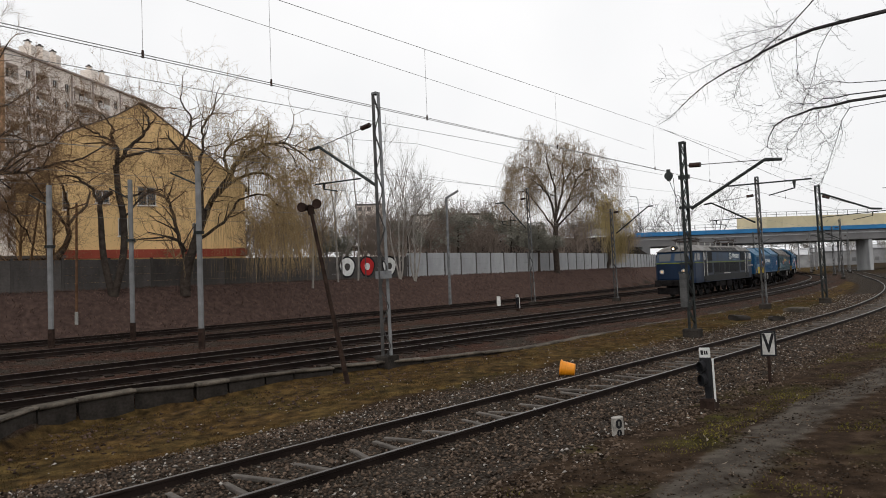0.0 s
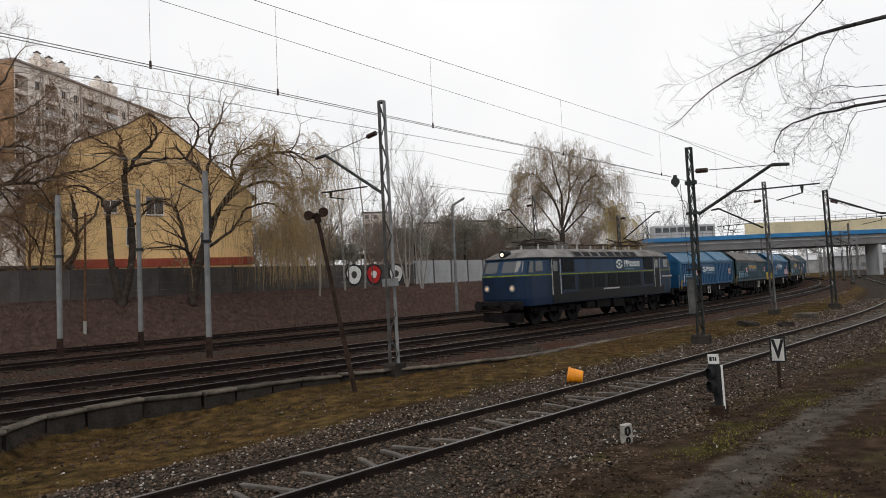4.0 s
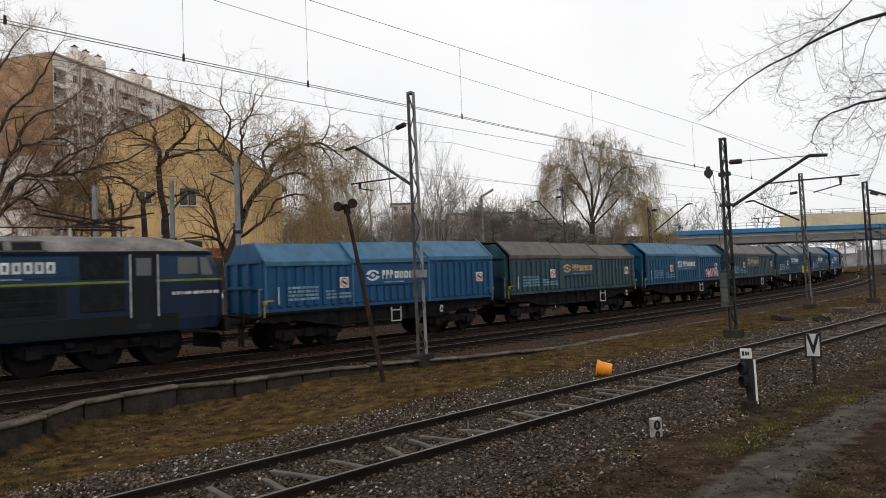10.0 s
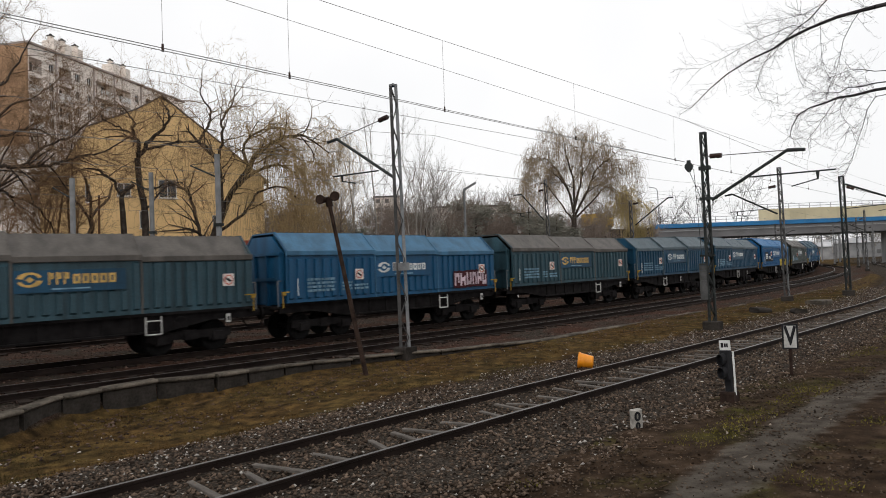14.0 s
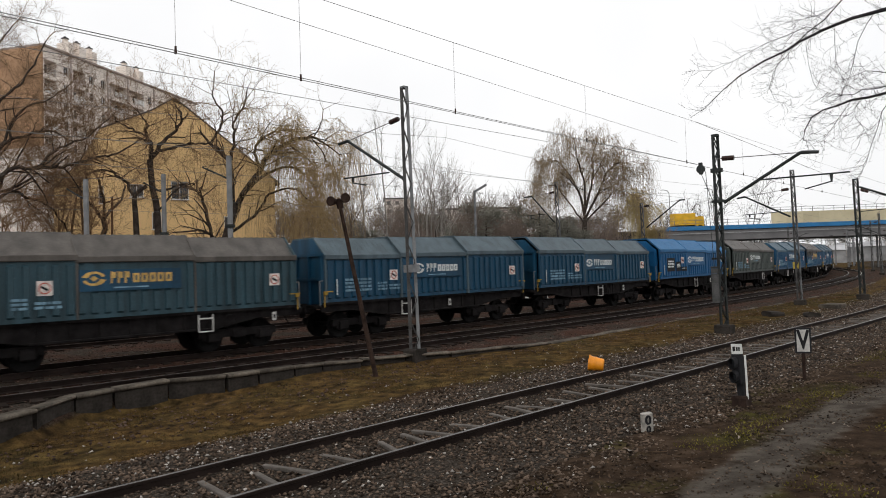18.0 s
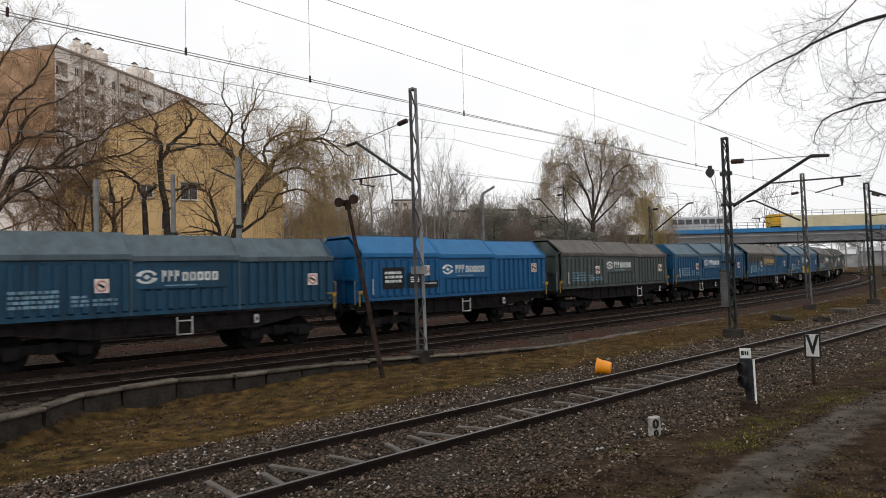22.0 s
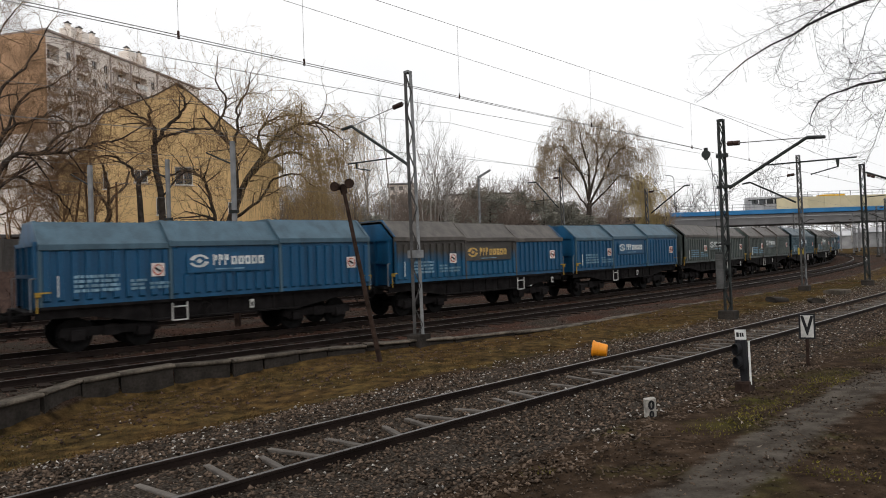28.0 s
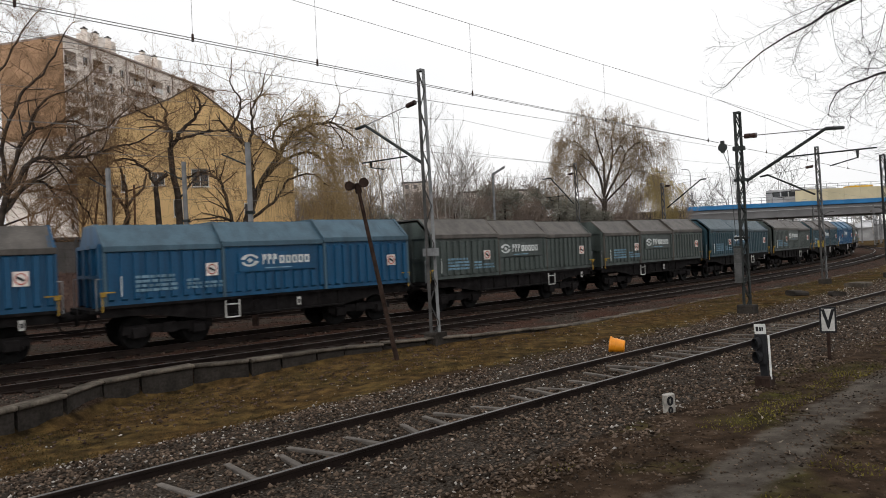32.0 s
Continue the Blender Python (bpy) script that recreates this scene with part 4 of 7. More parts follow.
for x, y, w, hgt, rz, lab in ((109.16, 222.43, 13, 4.2, -14, "low pale railway shed past the bridge"), (127.21, 233.16, 18, 5.2, -22, "long pale goods shed past the bridge"), (113.39, 266.83, 16, 7.0, -10, "hazy pale building by the far tracks"), (151.34, 258.13, 22, 6.0, -25, "hazy white building by the far tracks")):
    fb = thing("railway_shed", pose(x, y, 0, 0, 0, rz), lab, "building", "far sheds")
    part("wall", Shape().box((w / 2, 3.0, hgt / 2), (w, 6.0, hgt)), M["shed_grey"], fb)
    for k in range(int(w / 4.5)):
        part("window", Shape().box((k * 4.5 + 2.0, -0.02, 2.1), (1.2, 0.1, 1.3)), M["bridge_grey"], fb)
    part("roof", Shape().add([(-0.5, -0.5, hgt), (w + 0.5, -0.5, hgt), (w + 0.5, 3, hgt + 1.6), (-0.5, 3, hgt + 1.6), (-0.5, 6.5, hgt), (w + 0.5, 6.5, hgt)], [(0, 1, 2, 3), (3, 2, 5, 4), (0, 3, 4), (1, 5, 2), (0, 4, 5, 1)]), M["shed_roof"], fb)

# rusty poles between the line poles and the fence
for x, y, top, rx, ry, lab in ((-18.72, 34.09, 6.2, 0, 1, "slim rusty pole on the bank"), (-24.39, 39.12, 6.0, 0, 9, "leaning rusty pole behind the fence"), (-22.39, 38.06, 6.2, 0, -3, "slim rusty pole behind the fence")):
    rp = thing("rusty_pole", pose(x, y, gz(x, y), rx, ry, 0), lab, "pole", "rusty poles")
    part("shaft", Shape().rod((0, 0, -0.1), (0, 0, top), 0.07, 0.055, 8), M["rusty_pole"], rp)
    part("foot", Shape().rod((0, 0, -0.1), (0, 0, 0.6), 0.085, 0.085, 8), M["concrete"], rp)
    part("arm", Shape().bar((-0.45, 0, top - 0.35), (0.5, 0, top - 0.05), 0.06, 0.06), M["rusty_pole"], rp)

# ---- lamp and small trackside things ----
lp = thing("street_lamp", pose(0.6, 51.85, gz(0.6, 51.85)), "tall grey lamp post with one tilted head", "street lamp")
part("pole", Shape().rod((0, 0, 0), (0, 0, 8.5), 0.13, 0.08, 10), M["mast"], lp)
part("lamp_head", Shape().bar((0, 0, 8.4), (0.95, 0, 8.95), 0.26, 0.16), M["mast"], lp)


def dwarf_signal(x, y, face, label):
    t = thing("shunting_signal", pose(x, y, gz(x, y) - 0.06, 0, -3, face) @ Matrix.Diagonal((0.70, 0.8, 1.09, 1)), label, "railway signal", "shunting signals")
    part("base", Shape().box((0, 0, 0.09), (0.34, 0.3, 0.24), ch=0.03), M["rust"], t)
    part("post", Shape().box((0.0, 0.04, 0.3), (0.16, 0.14, 0.42), ch=0.02), M["black"], t)
    hd = part("lamp_case", Shape().box((0, 0, 0.62), (0.25, 0.2, 0.44), ch=0.05), M["black"], t)
    for z in (0.72, 0.52):
        part("hood", Shape().rod((-0.02, -0.1, z), (-0.04, -0.26, z - 0.01), 0.085, 0.09, 12, False), M["black"], hd)
        part("lens", Shape().rod((-0.02, -0.1, z), (-0.02, -0.115, z), 0.07, 0.07, 12), M["pane"], hd)
    part("edge_strip", Shape().box((0.15, -0.02, 0.5), (0.032, 0.04, 0.66), Matrix.Rotation(0.05, 4, "Y")), M["white"], t, "white painted edge strip")
    pl = part("number_plate", Shape().box((0.02, -0.03, 0.92), (0.25, 0.03, 0.15)), M["white"], t)
    part("lettering", Shape().box((-0.04, -0.048, 0.92), (0.06, 0.006, 0.07)).box((0.03, -0.048, 0.92), (0.04, 0.006, 0.06)).box((0.08, -0.048, 0.92), (0.035, 0.006, 0.06)), M["black"], pl)
    return t


dwarf_signal(4.46, 11.32, -42, "black two-lamp shunting signal with a white plate")
dwarf_signal(4.72, 41.56, -20, "small black and white shunting signal by the far track")

vs = thing("v_sign", pose(6.6, 13.58, gz(6.6, 13.58), 0, 0, -20) @ Matrix.Scale(1.08, 4), "black framed white board with a letter V on a post", "sign")
part("post", Shape().rod((0, 0.03, -0.05), (0, 0.03, 0.62), 0.03, 0.03, 8), M["rust"], vs)
bd = part("board", Shape().box((0, 0, 0.72), (0.27, 0.025, 0.47), ch=0.006), M["black"], vs)
part("white_field", Shape().box((0, -0.016, 0.72), (0.21, 0.008, 0.405)), M["decal_w"], bd)
tx = bpy.data.curves.new("letter", "FONT")
tx.body, tx.size, tx.align_x, tx.align_y, tx.extrude, tx.offset = "V", 0.48, "CENTER", "CENTER", 0.004, 0.014
tx.materials.append(M["black"])
lt = new("letter", tx)
lt.parent = bd
lt.matrix_basis = pose(0, -0.024, 0.72, 90, 0, 0) @ Matrix.Diagonal((0.66, 1.0, 1, 1))

M["worn_white"] = mat("worn_whitewash", (0.33, 0.31, 0.28), 0.8, 0, 0.35, 9.0)
km = thing("distance_stone", pose(2.51, 9.84, gz(2.51, 9.84) - 0.2, 4, -4, 18) @ Matrix.Diagonal((1.3, 1.18, 1.18, 1)), "small weathered white stone marked with a zero", "marker stone")
part("stone", Shape().box((0, 0, 0.2), (0.13, 0.09, 0.42), ch=0.02), M["worn_white"], km)
for ch, z, sz in (("0", 0.335, 0.15), ("0", 0.22, 0.11)):
    tx = bpy.data.curves.new("digit", "FONT")
    tx.body, tx.size, tx.align_x, tx.align_y, tx.extrude, tx.offset = ch, sz, "CENTER", "CENTER", 0.002, 0.006
    tx.materials.append(M["black"])
    dg = new("digit", tx)
    dg.parent = km
    dg.matrix_basis = pose(-0.01, -0.052, z, 90, 0, 0)
solid("marker_post", Shape().box((0, 0, 0.32), (0.26, 0.2, 0.8), ch=0.03), M["white"], "short white concrete post by the far track", "post", m=pose(4.09, 48.45, 0))

# orange bucket on its side
bk = thing("plastic_bucket", pose(2.95, 16.08, gz(2.95, 16.08) + 0.17, 0, 82, 163) @ Matrix.Scale(1.16, 4), "bright orange plastic bucket lying on its side", "bucket")
prof = [(0.0, 0.0), (0.115, 0.0), (0.125, 0.02), (0.14, 0.15), (0.15, 0.17), (0.142, 0.19), (0.155, 0.27), (0.172, 0.275), (0.172, 0.30), (0.155, 0.30), (0.135, 0.18), (0.115, 0.03), (0.0, 0.03)]
bsh = Shape()
nseg = 28
for i in range(nseg):
    a = 2 * math.pi * i / nseg
    bsh.v += [(r * math.cos(a), r * math.sin(a), z - 0.15) for r, z in prof]
for i in range(nseg):
    j = (i + 1) % nseg
    for q in range(len(prof) - 1):
        bsh.f.append((i * len(prof) + q, j * len(prof) + q, j * len(prof) + q + 1, i * len(prof) + q + 1))
        bsh.mi.append(0)
part("shell", bsh, M["orange"], bk)
part("handle", Shape().tube([(0.165 * math.cos(a), 0.165 * math.sin(a), 0.13 + 0.02 * math.sin(a)) for a in np.linspace(0.1, math.pi - 0.1, 10)], 0.004, 5), M["mast"], bk)

# leaning post with two sounders
pb, ptop = Vector((-2.44, 16.74, -0.15)), Vector((-3.28, 16.74, 4.5))
lean = math.degrees(math.atan2(ptop.x - pb.x, ptop.z - pb.z))
lpz = thing("leaning_post", Matrix.Translation(pb) @ Matrix.Rotation(radians(lean), 4, "Y") @ Matrix.Scale(1.116, 4), "rusty leaning steel post with two dark loudspeakers", "post")
part("pole", Shape().rod((0, 0, -0.1), (0, 0, 4.15), 0.06, 0.04, 10), M["rust"], lpz)
for sg in (-1, 1):
    part("loudspeaker", Shape().rod((0.06 * sg, 0.1, 4.1), (0.17 * sg, -0.08, 4.12), 0.05, 0.105, 16).rod((0.17 * sg, -0.08, 4.12), (0.175 * sg, -0.095, 4.12), 0.11, 0.11, 16), M["rust"], lpz, smooth=False)
part("bracket", Shape().box((0, 0, 4.02), (0.15, 0.1, 0.2), ch=0.03), M["rust"], lpz)

# broken slabs and a concrete lid by the siding
solid("concrete_lid", Shape().box((0, 0, 0.08), (1.3, 0.8, 0.26), ch=0.04), M["coping"], "low grey concrete box lid in the grass", "slab", m=pose(18.11, 34.1, gz(18.11, 34.1), 0, 0, 40))
for x, y, r in ((13.27, 29.87, 30), (14.64, 29.27, 75)):
    solid("rubble_slab", Shape().box((0, 0, 0.1), (0.9, 0.5, 0.22), ch=0.06), M["dark_concrete"], "mossy broken concrete slab in the grass", "slab", "rubble slabs", m=pose(x, y, gz(x, y), 6, 4, r))

# graffiti on the fence: a white, a red and a white patch with dark outline
for s0, w, mt, lab in ((15.4, 1.6, "white", "white"), (17.5, 1.6, "graff_red", "red"), (20.0, 1.6, "white", "white")):
    x, y, h = on(MAIN, s0, 20.94)
    g = thing("graffiti", Matrix.Translation((x, y, gz(x, y))) @ Matrix.Rotation(math.pi / 2 - h, 4, "Z"), lab + " spray painted shape with black outline on the fence", "graffiti", "fence graffiti")
    for nm, k, dy, mm in (("outline", 1.0, 0.0, "black"), ("fill", 0.84, -0.006, mt), ("core", 0.34, -0.012, "fence" if lab == "white" else "white")):
        sh = Shape()
        ring = [(w / 2 * k * math.cos(a) * (1 + 0.08 * math.sin(3 * a)), 0.95 + 0.82 * k * math.sin(a)) for a in np.linspace(0, 2 * math.pi, 25)[:-1]]
        sh.add([(p, dy, q) for p, q in ring] + [(p, dy + 0.02, q) for p, q in ring], [tuple(range(24)), tuple(range(47, 23, -1))] + [(i, (i + 1) % 24, 24 + (i + 1) % 24, 24 + i) for i in range(24)])
        part(nm, sh, M[mm], g)

# ---- freight train ----
def paint(name, col, dirt=0.25):
    return mat(name, col, 0.5, 0.0, dirt, 1.0, 0.04, 20, streak=2.2, each=0.0, spec=0.35)


BLUES = dict(
    soot=paint("soot_stained_side", (0.050, 0.045, 0.038), 0.35),
    bright=paint("bright_blue_paint", (0.004, 0.062, 0.150), 0.2),
    blue=paint("blue_paint", (0.005, 0.064, 0.142)),
    dull=paint("dull_teal_blue_paint", (0.005, 0.046, 0.090), 0.32),
    teal=paint("dirty_grey_teal_paint", (0.023, 0.056, 0.072), 0.42),
    royal=paint("fresh_royal_blue_paint", (0.002, 0.078, 0.20), 0.1),
    grey=paint("grimy_grey_paint", (0.054, 0.067, 0.062), 0.42),
)


def stained(name, col, soot, z0, z1):
    """Paint with a ragged soot stain over its upper part."""
    m = paint(name, col)
    n, l = m.node_tree.nodes, m.node_tree.links
    b = n["Principled BSDF"]
    src = b.inputs["Base Color"].links[0].from_socket
    tc, sep = n.new("ShaderNodeTexCoord"), n.new("ShaderNodeSeparateXYZ")
    l.new(tc.outputs["Object"], sep.inputs[0])
    nz = n.new("ShaderNodeTexNoise")
    nz.inputs["Scale"].default_value, nz.inputs["Detail"].default_value = 1.3, 6.0
    l.new(tc.outputs["Object"], nz.inputs["Vector"])
    add = n.new("ShaderNodeMath")
    add.operation = "MULTIPLY_ADD"
    add.inputs[1].default_value = 0.9
    l.new(nz.outputs["Fac"], add.inputs[0])
    l.new(sep.outputs["Z"], add.inputs[2])
    rng = n.new("ShaderNodeMapRange")
    rng.inputs["From Min"].default_value, rng.inputs["From Max"].default_value = z0 + 0.45, z1 + 0.45
    l.new(add.outputs[0], rng.inputs["Value"])
    mx = n.new("ShaderNodeMixRGB")
    l.new(rng.outputs[0], mx.inputs[0])
    l.new(src, mx.inputs[1])
    mx.inputs[2].default_value = (*soot, 1)
    l.new(mx.outputs[0], b.inputs["Base Color"])
    return m


BLUES["stained"] = stained("soot_stained_blue_paint", (0.006, 0.076, 0.158), (0.046, 0.040, 0.034), 2.0, 2.5)
ROOFS = dict(
    blue=paint("blue_roof_sheet", (0.036, 0.118, 0.205), 0.2),
    grey=paint("sooty_grey_roof_sheet", (0.078, 0.068, 0.059), 0.3),
    teal=paint("grey_teal_roof_sheet", (0.060, 0.088, 0.104), 0.22),
    royal=paint("royal_blue_roof_sheet", (0.005, 0.118, 0.285), 0.1),
    pale=paint("pale_blue_roof_sheet", (0.050, 0.096, 0.130), 0.2),
)
M["under"] = mat("sooty_underframe", (0.013, 0.0115, 0.0115), 0.85, 0, 0.4, 3.0)
M["wheel"] = mat("dark_wheel_steel", (0.009, 0.0085, 0.0085), 0.7, 0.2, 0.4, 5.0)
M["handle"] = mat("yellow_lever_paint", (0.36, 0.23, 0.045), 0.6, 0, 0.25, 5.0)
M["decal"] = mat("off_white_decal", (0.60, 0.63, 0.62), 0.6, 0, 0.15, 5.0, 0)
M["faded"] = mat("faded_white_lettering", (0.15, 0.25, 0.32), 0.7, 0, 0.3, 5.0, 0)
M["gold"] = mat("ochre_decal", (0.55, 0.36, 0.12), 0.6, 0, 0.2, 5.0, 0)
M["sign"] = mat("white_warning_plate", (0.66, 0.62, 0.58), 0.6, 0, 0.2, 5.0, 0)
M["graff_dark"] = mat("dark_red_spray_outline", (0.06, 0.018, 0.022), 0.6, 0, 0.2, 5.0, 0)
M["graff_fill"] = mat("pinkish_white_spray", (0.50, 0.40, 0.44), 0.6, 0, 0.25, 3.0, 0)
M["signred"] = mat("red_warning_ring", (0.42, 0.09, 0.06), 0.6, 0, 0.2, 5.0, 0)


def bogie(parent, x, axles, radius, name="bogie"):
    b = new(name, None)
    sh = Shape()
    span = axles[-1] - axles[0]
    for y in (-1.0, 1.0):
        sh.prism([(y - 0.06, radius + 0.22), (y + 0.06, radius + 0.22), (y + 0.06, radius - 0.02), (y - 0.06, radius - 0.02)], x + axles[0] - 0.45, x + axles[-1] + 0.45)
        for a in axles:
            sh.box((x + a, y + 0.07 * (1 if y > 0 else -1), radius), (0.36, 0.2, 0.3), ch=0.04)
            for e in (-0.24, 0.24):
                sh.rod((x + a + e, y, radius - 0.1), (x + a + e, y, radius + 0.2), 0.07, 0.07, 8)
    sh.box((x, 0, radius + 0.1), (0.4, 2.2, 0.3))
    bpy.data.objects.remove(b)
    bo = part(name, sh, M["under"], parent)
    made = []
    for a in axles:
        w = Shape()
        for e in (-1, 1):
            w.wheel(0, 0.75 * e, 0, [(-0.07 * e, 0.16), (-0.05 * e, radius * 0.55), (-0.07 * e, radius - 0.09), (-0.07 * e, radius + 0.03), (-0.04 * e, radius + 0.03), (-0.03 * e, radius), (0.065 * e, radius - 0.005), (0.065 * e, radius - 0.07), (0.02 * e, radius * 0.5), (0.08 * e, 0.16), (0.14 * e, 0.1), (0.14 * e, 0.0)], 24)
            w.box((0.0, 0.80 * e, radius * 0.55), (0.1, 0.02, 0.12))
        w.rod((0, -0.75, 0), (0, 0.75, 0), 0.08, 0.08, 10)
        ws = part("wheelset", w, M["wheel"], bo)
        ws.location = (x + a, 0, radius)
        made.append(ws)
    return bo, made


def hood_ring(g, zfold=2.93, ztop=3.55):
    """Cross-section of a hood section, g metres outside the inner one: walls, sloping shoulders, flat top."""
    y, t = 1.44 + g, 0.72 + g * 0.5
    zf = zfold + g * 0.8
    return [(y, 1.31), (y, zf), (t, ztop + g), (-t, ztop + g), (-y, zf), (-y, 1.31)]


def decal_bars(parent, x0, x1, z0, z1, rows, material, y, seed, name="lettering"):
    """Unreadable writing as rows of short bars."""
    rs = random.Random(seed)
    sh = Shape()
    hh = (z1 - z0) / rows
    for i in range(rows):
        x = x0
        while x > x1 + 0.05:
            w = rs.uniform(0.06, 0.22)
            w = min(w, x - x1)
            sh.box((x - w / 2, y, z1 - hh * (i + 0.5)), (w, 0.008, hh * 0.62))
            x -= w + rs.uniform(0.02, 0.06)
    return tagged(part(name, sh, material, parent), kind="stuff")


def swirl(parent, x, z, r, y, material):
    """The round emblem: an eye of two sickles round a lozenge."""
    sh = Shape()
    for sgn in (1, -1):
        outer, inner = [], []
        for i in range(13):
            a = radians(20 + 150 * i / 12)
            outer.append((x - sgn * r * math.cos(a), y, z + sgn * r * 0.62 * math.sin(a)))
            inner.append((x - sgn * (r * 0.62 * math.cos(a) + 0.10 * r), y, z + sgn * r * (0.62 * math.sin(a) - 0.20 * math.sin(a) ** 0.7 - 0.0)))
        vs = outer + inner + [(p[0], p[1] + 0.006, p[2]) for p in outer + inner]
        sh.add(vs, [(26 + i, 27 + i, 40 + i, 39 + i) for i in range(12)] + [(i, i + 1, i + 27, i + 26) for i in range(12)] + [(13 + i, 14 + i, 40 + i, 39 + i) for i in range(12)])
    q = r * 0.26
    sh.add([(x - q * 1.3, y + 0.005, z), (x, y + 0.005, z + q), (x + q * 1.3, y + 0.005, z), (x, y + 0.005, z - q)], [(0, 1, 2, 3)])
    return part("emblem", sh, material, parent)


def word_bars(parent, x0, z, size, y, material, light):
    """A brand word as plain shapes in its colour: three slim flags, then five heavy square rings, a fine line below."""
    x = x0
    for i in range(3):
        part("letter_shape", Shape().box((x - size * 0.08, y, z), (size * 0.13, 0.008, size)).box((x - size * 0.30, y, z + size * 0.2), (size * 0.24, 0.008, size * 0.5)), material, parent)
        x -= size * 0.58
    x -= size * 0.12
    for i in range(5):
        sh = Shape()
        for dx, dz, sx, sz in ((0.31, 0.22, 0.56, 0.19), (0.31, -0.38, 0.56, 0.19), (0.12, -0.08, 0.20, 0.5), (0.50, -0.08, 0.20, 0.5)):
            sh.box((x - size * dx, y, z + size * dz), (size * sx, 0.008, size * sz))
        part("letter_shape", sh, material, parent)
        x -= size * 0.72
    part("small_lettering", Shape().box(((x0 + x) / 2 + size, y, z - size * 0.85), (abs(x0 - x) * 0.55, 0.008, size * 0.12)), light, parent)


WHEELS = []


def wagon(n, body, roof, steps, label, logo="decal", graffiti=False):
    """A covered coil wagon with three telescoping hood sections; +x is the way it rolls, +y the side seen."""
    t = thing("freight_wagon", Matrix.Diagonal((0.94, 0.95, 1, 1)), label, "freight wagon", "wagons of the freight train")
    col, rf = BLUES[body], ROOFS[roof]

    def rib_mesh(lo, hi, col):
        return Shape().add([(-0.085, 0, lo), (-0.07, 0.065, lo + 0.05), (0.07, 0.065, lo + 0.05), (0.085, 0, lo), (-0.085, 0, hi), (-0.07, 0.065, hi - 0.05), (0.07, 0.065, hi - 0.05), (0.085, 0, hi)], [(0, 1, 5, 4), (1, 2, 6, 5), (2, 3, 7, 6), (0, 3, 2, 1), (4, 5, 6, 7)]).mesh("rib", col)

    ends = [(5.40, 1.84), (1.92, -1.82), (-1.74, -5.48)] if steps else [(5.36, 1.45), (1.50, -1.90), (-1.85, -5.48)]
    grow = (0.0, 0.06, 0.12) if steps else (0.12, 0.06, 0.0)
    for k, ((xa, xb), g) in enumerate(zip(ends, grow)):
        ring = hood_ring(g)
        skin = BLUES["stained"] if n == 10 and k < 2 else col
        RIB, RIB_LOW = rib_mesh(1.42, 2.78, skin), rib_mesh(1.42, 2.02, skin)
        sh = Shape()
        th = 0.03
        inner = [(y * (1 - th / 1.5), z - (th if z > 3.5 else 0)) for y, z in ring]
        outer = ring
        m = len(ring)
        for x in (xa, xb):
            sh.add([(x, y, z) for y, z in outer] + [(x, y, z) for y, z in inner], [])
        for i in range(m - 1):
            sh.cur = 1 if i in (1, 2, 3) else 0
            sh.f += [(i, i + 1, 2 * m + i + 1, 2 * m + i), (m + i, 3 * m + i, 3 * m + i + 1, m + i + 1)]
            sh.mi += [sh.cur] * 2
            for o in (0, 2 * m):
                sh.f.append((o + i, o + i + 1, o + m + i + 1, o + m + i))
                sh.mi.append(sh.cur)
        hood = part("hood_section", sh, [skin, rf], t)
        # pressed ribs of the side walls and seams of the roof sheets
        y0 = ring[0][0]
        nrib = max(6, int((xa - xb) / 0.33))
        rest = Shape()
        for i in range(nrib):
            x = xb + (xa - xb) * (i + 0.5) / nrib
            flat = k == 1 and abs(i - nrib / 2 + 0.5) < nrib * 0.42
            part("rib", RIB_LOW if flat else RIB, None, hood).matrix_basis = pose(x, y0, 0)
            rest.add([(x - 0.085, -y0, 1.42), (x - 0.05, -y0 - 0.035, 1.46), (x + 0.05, -y0 - 0.035, 1.46), (x + 0.085, -y0, 1.42), (x - 0.085, -y0, 2.78), (x - 0.05, -y0 - 0.035, 2.74), (x + 0.05, -y0 - 0.035, 2.74), (x + 0.085, -y0, 2.78)], [(0, 1, 5, 4), (1, 2, 6, 5), (2, 3, 7, 6), (0, 3, 2, 1), (4, 5, 6, 7)])
        tagged(part("far_ribs", rest, col, hood), kind="stuff")
        sm = Shape()
        nseam = max(8, int((xa - xb) / 0.22))
        for i in range(nseam):
            x = xb + (xa - xb) * (i + 0.5) / nseam
            for (ya, za), (yb, zb) in ((ring[1], ring[2]), (ring[2], ring[3])):
                sm.bar((x, ya * 0.985, za + 0.015), (x, yb * 0.985, zb + 0.006), 0.03, 0.012)
        tagged(part("roof_seams", sm, rf, hood), kind="stuff")
        for x in ((xa - 0.04, xb + 0.04) if steps else (xa - 0.04,) if k == 0 else (xb + 0.04,) if k == 2 else ()):
            fr = Shape()
            for (ya, za), (yb, zb) in zip(ring[:-1], ring[1:]):
                fr.bar((x, ya * 1.012, za), (x, yb * 1.012, zb), 0.09 if steps else 0.06, 0.05)
            part("hood_frame", fr, rf if steps else col, hood)
        part("roof_edge", Shape().box(((xa + xb) / 2, y0 + 0.035, ring[1][1] - 0.075), (xa - xb, 0.10, 0.17), ch=0.015), rf, hood)
        if not steps and k < 2:
            jn = Shape()
            for (ya, za), (yb, zb) in zip(ring[:-1], ring[1:]):
                jn.bar((xb, ya * 1.008, za), (xb, yb * 1.008, zb), 0.05, 0.035)
            part("hood_joint", jn, rf, hood)
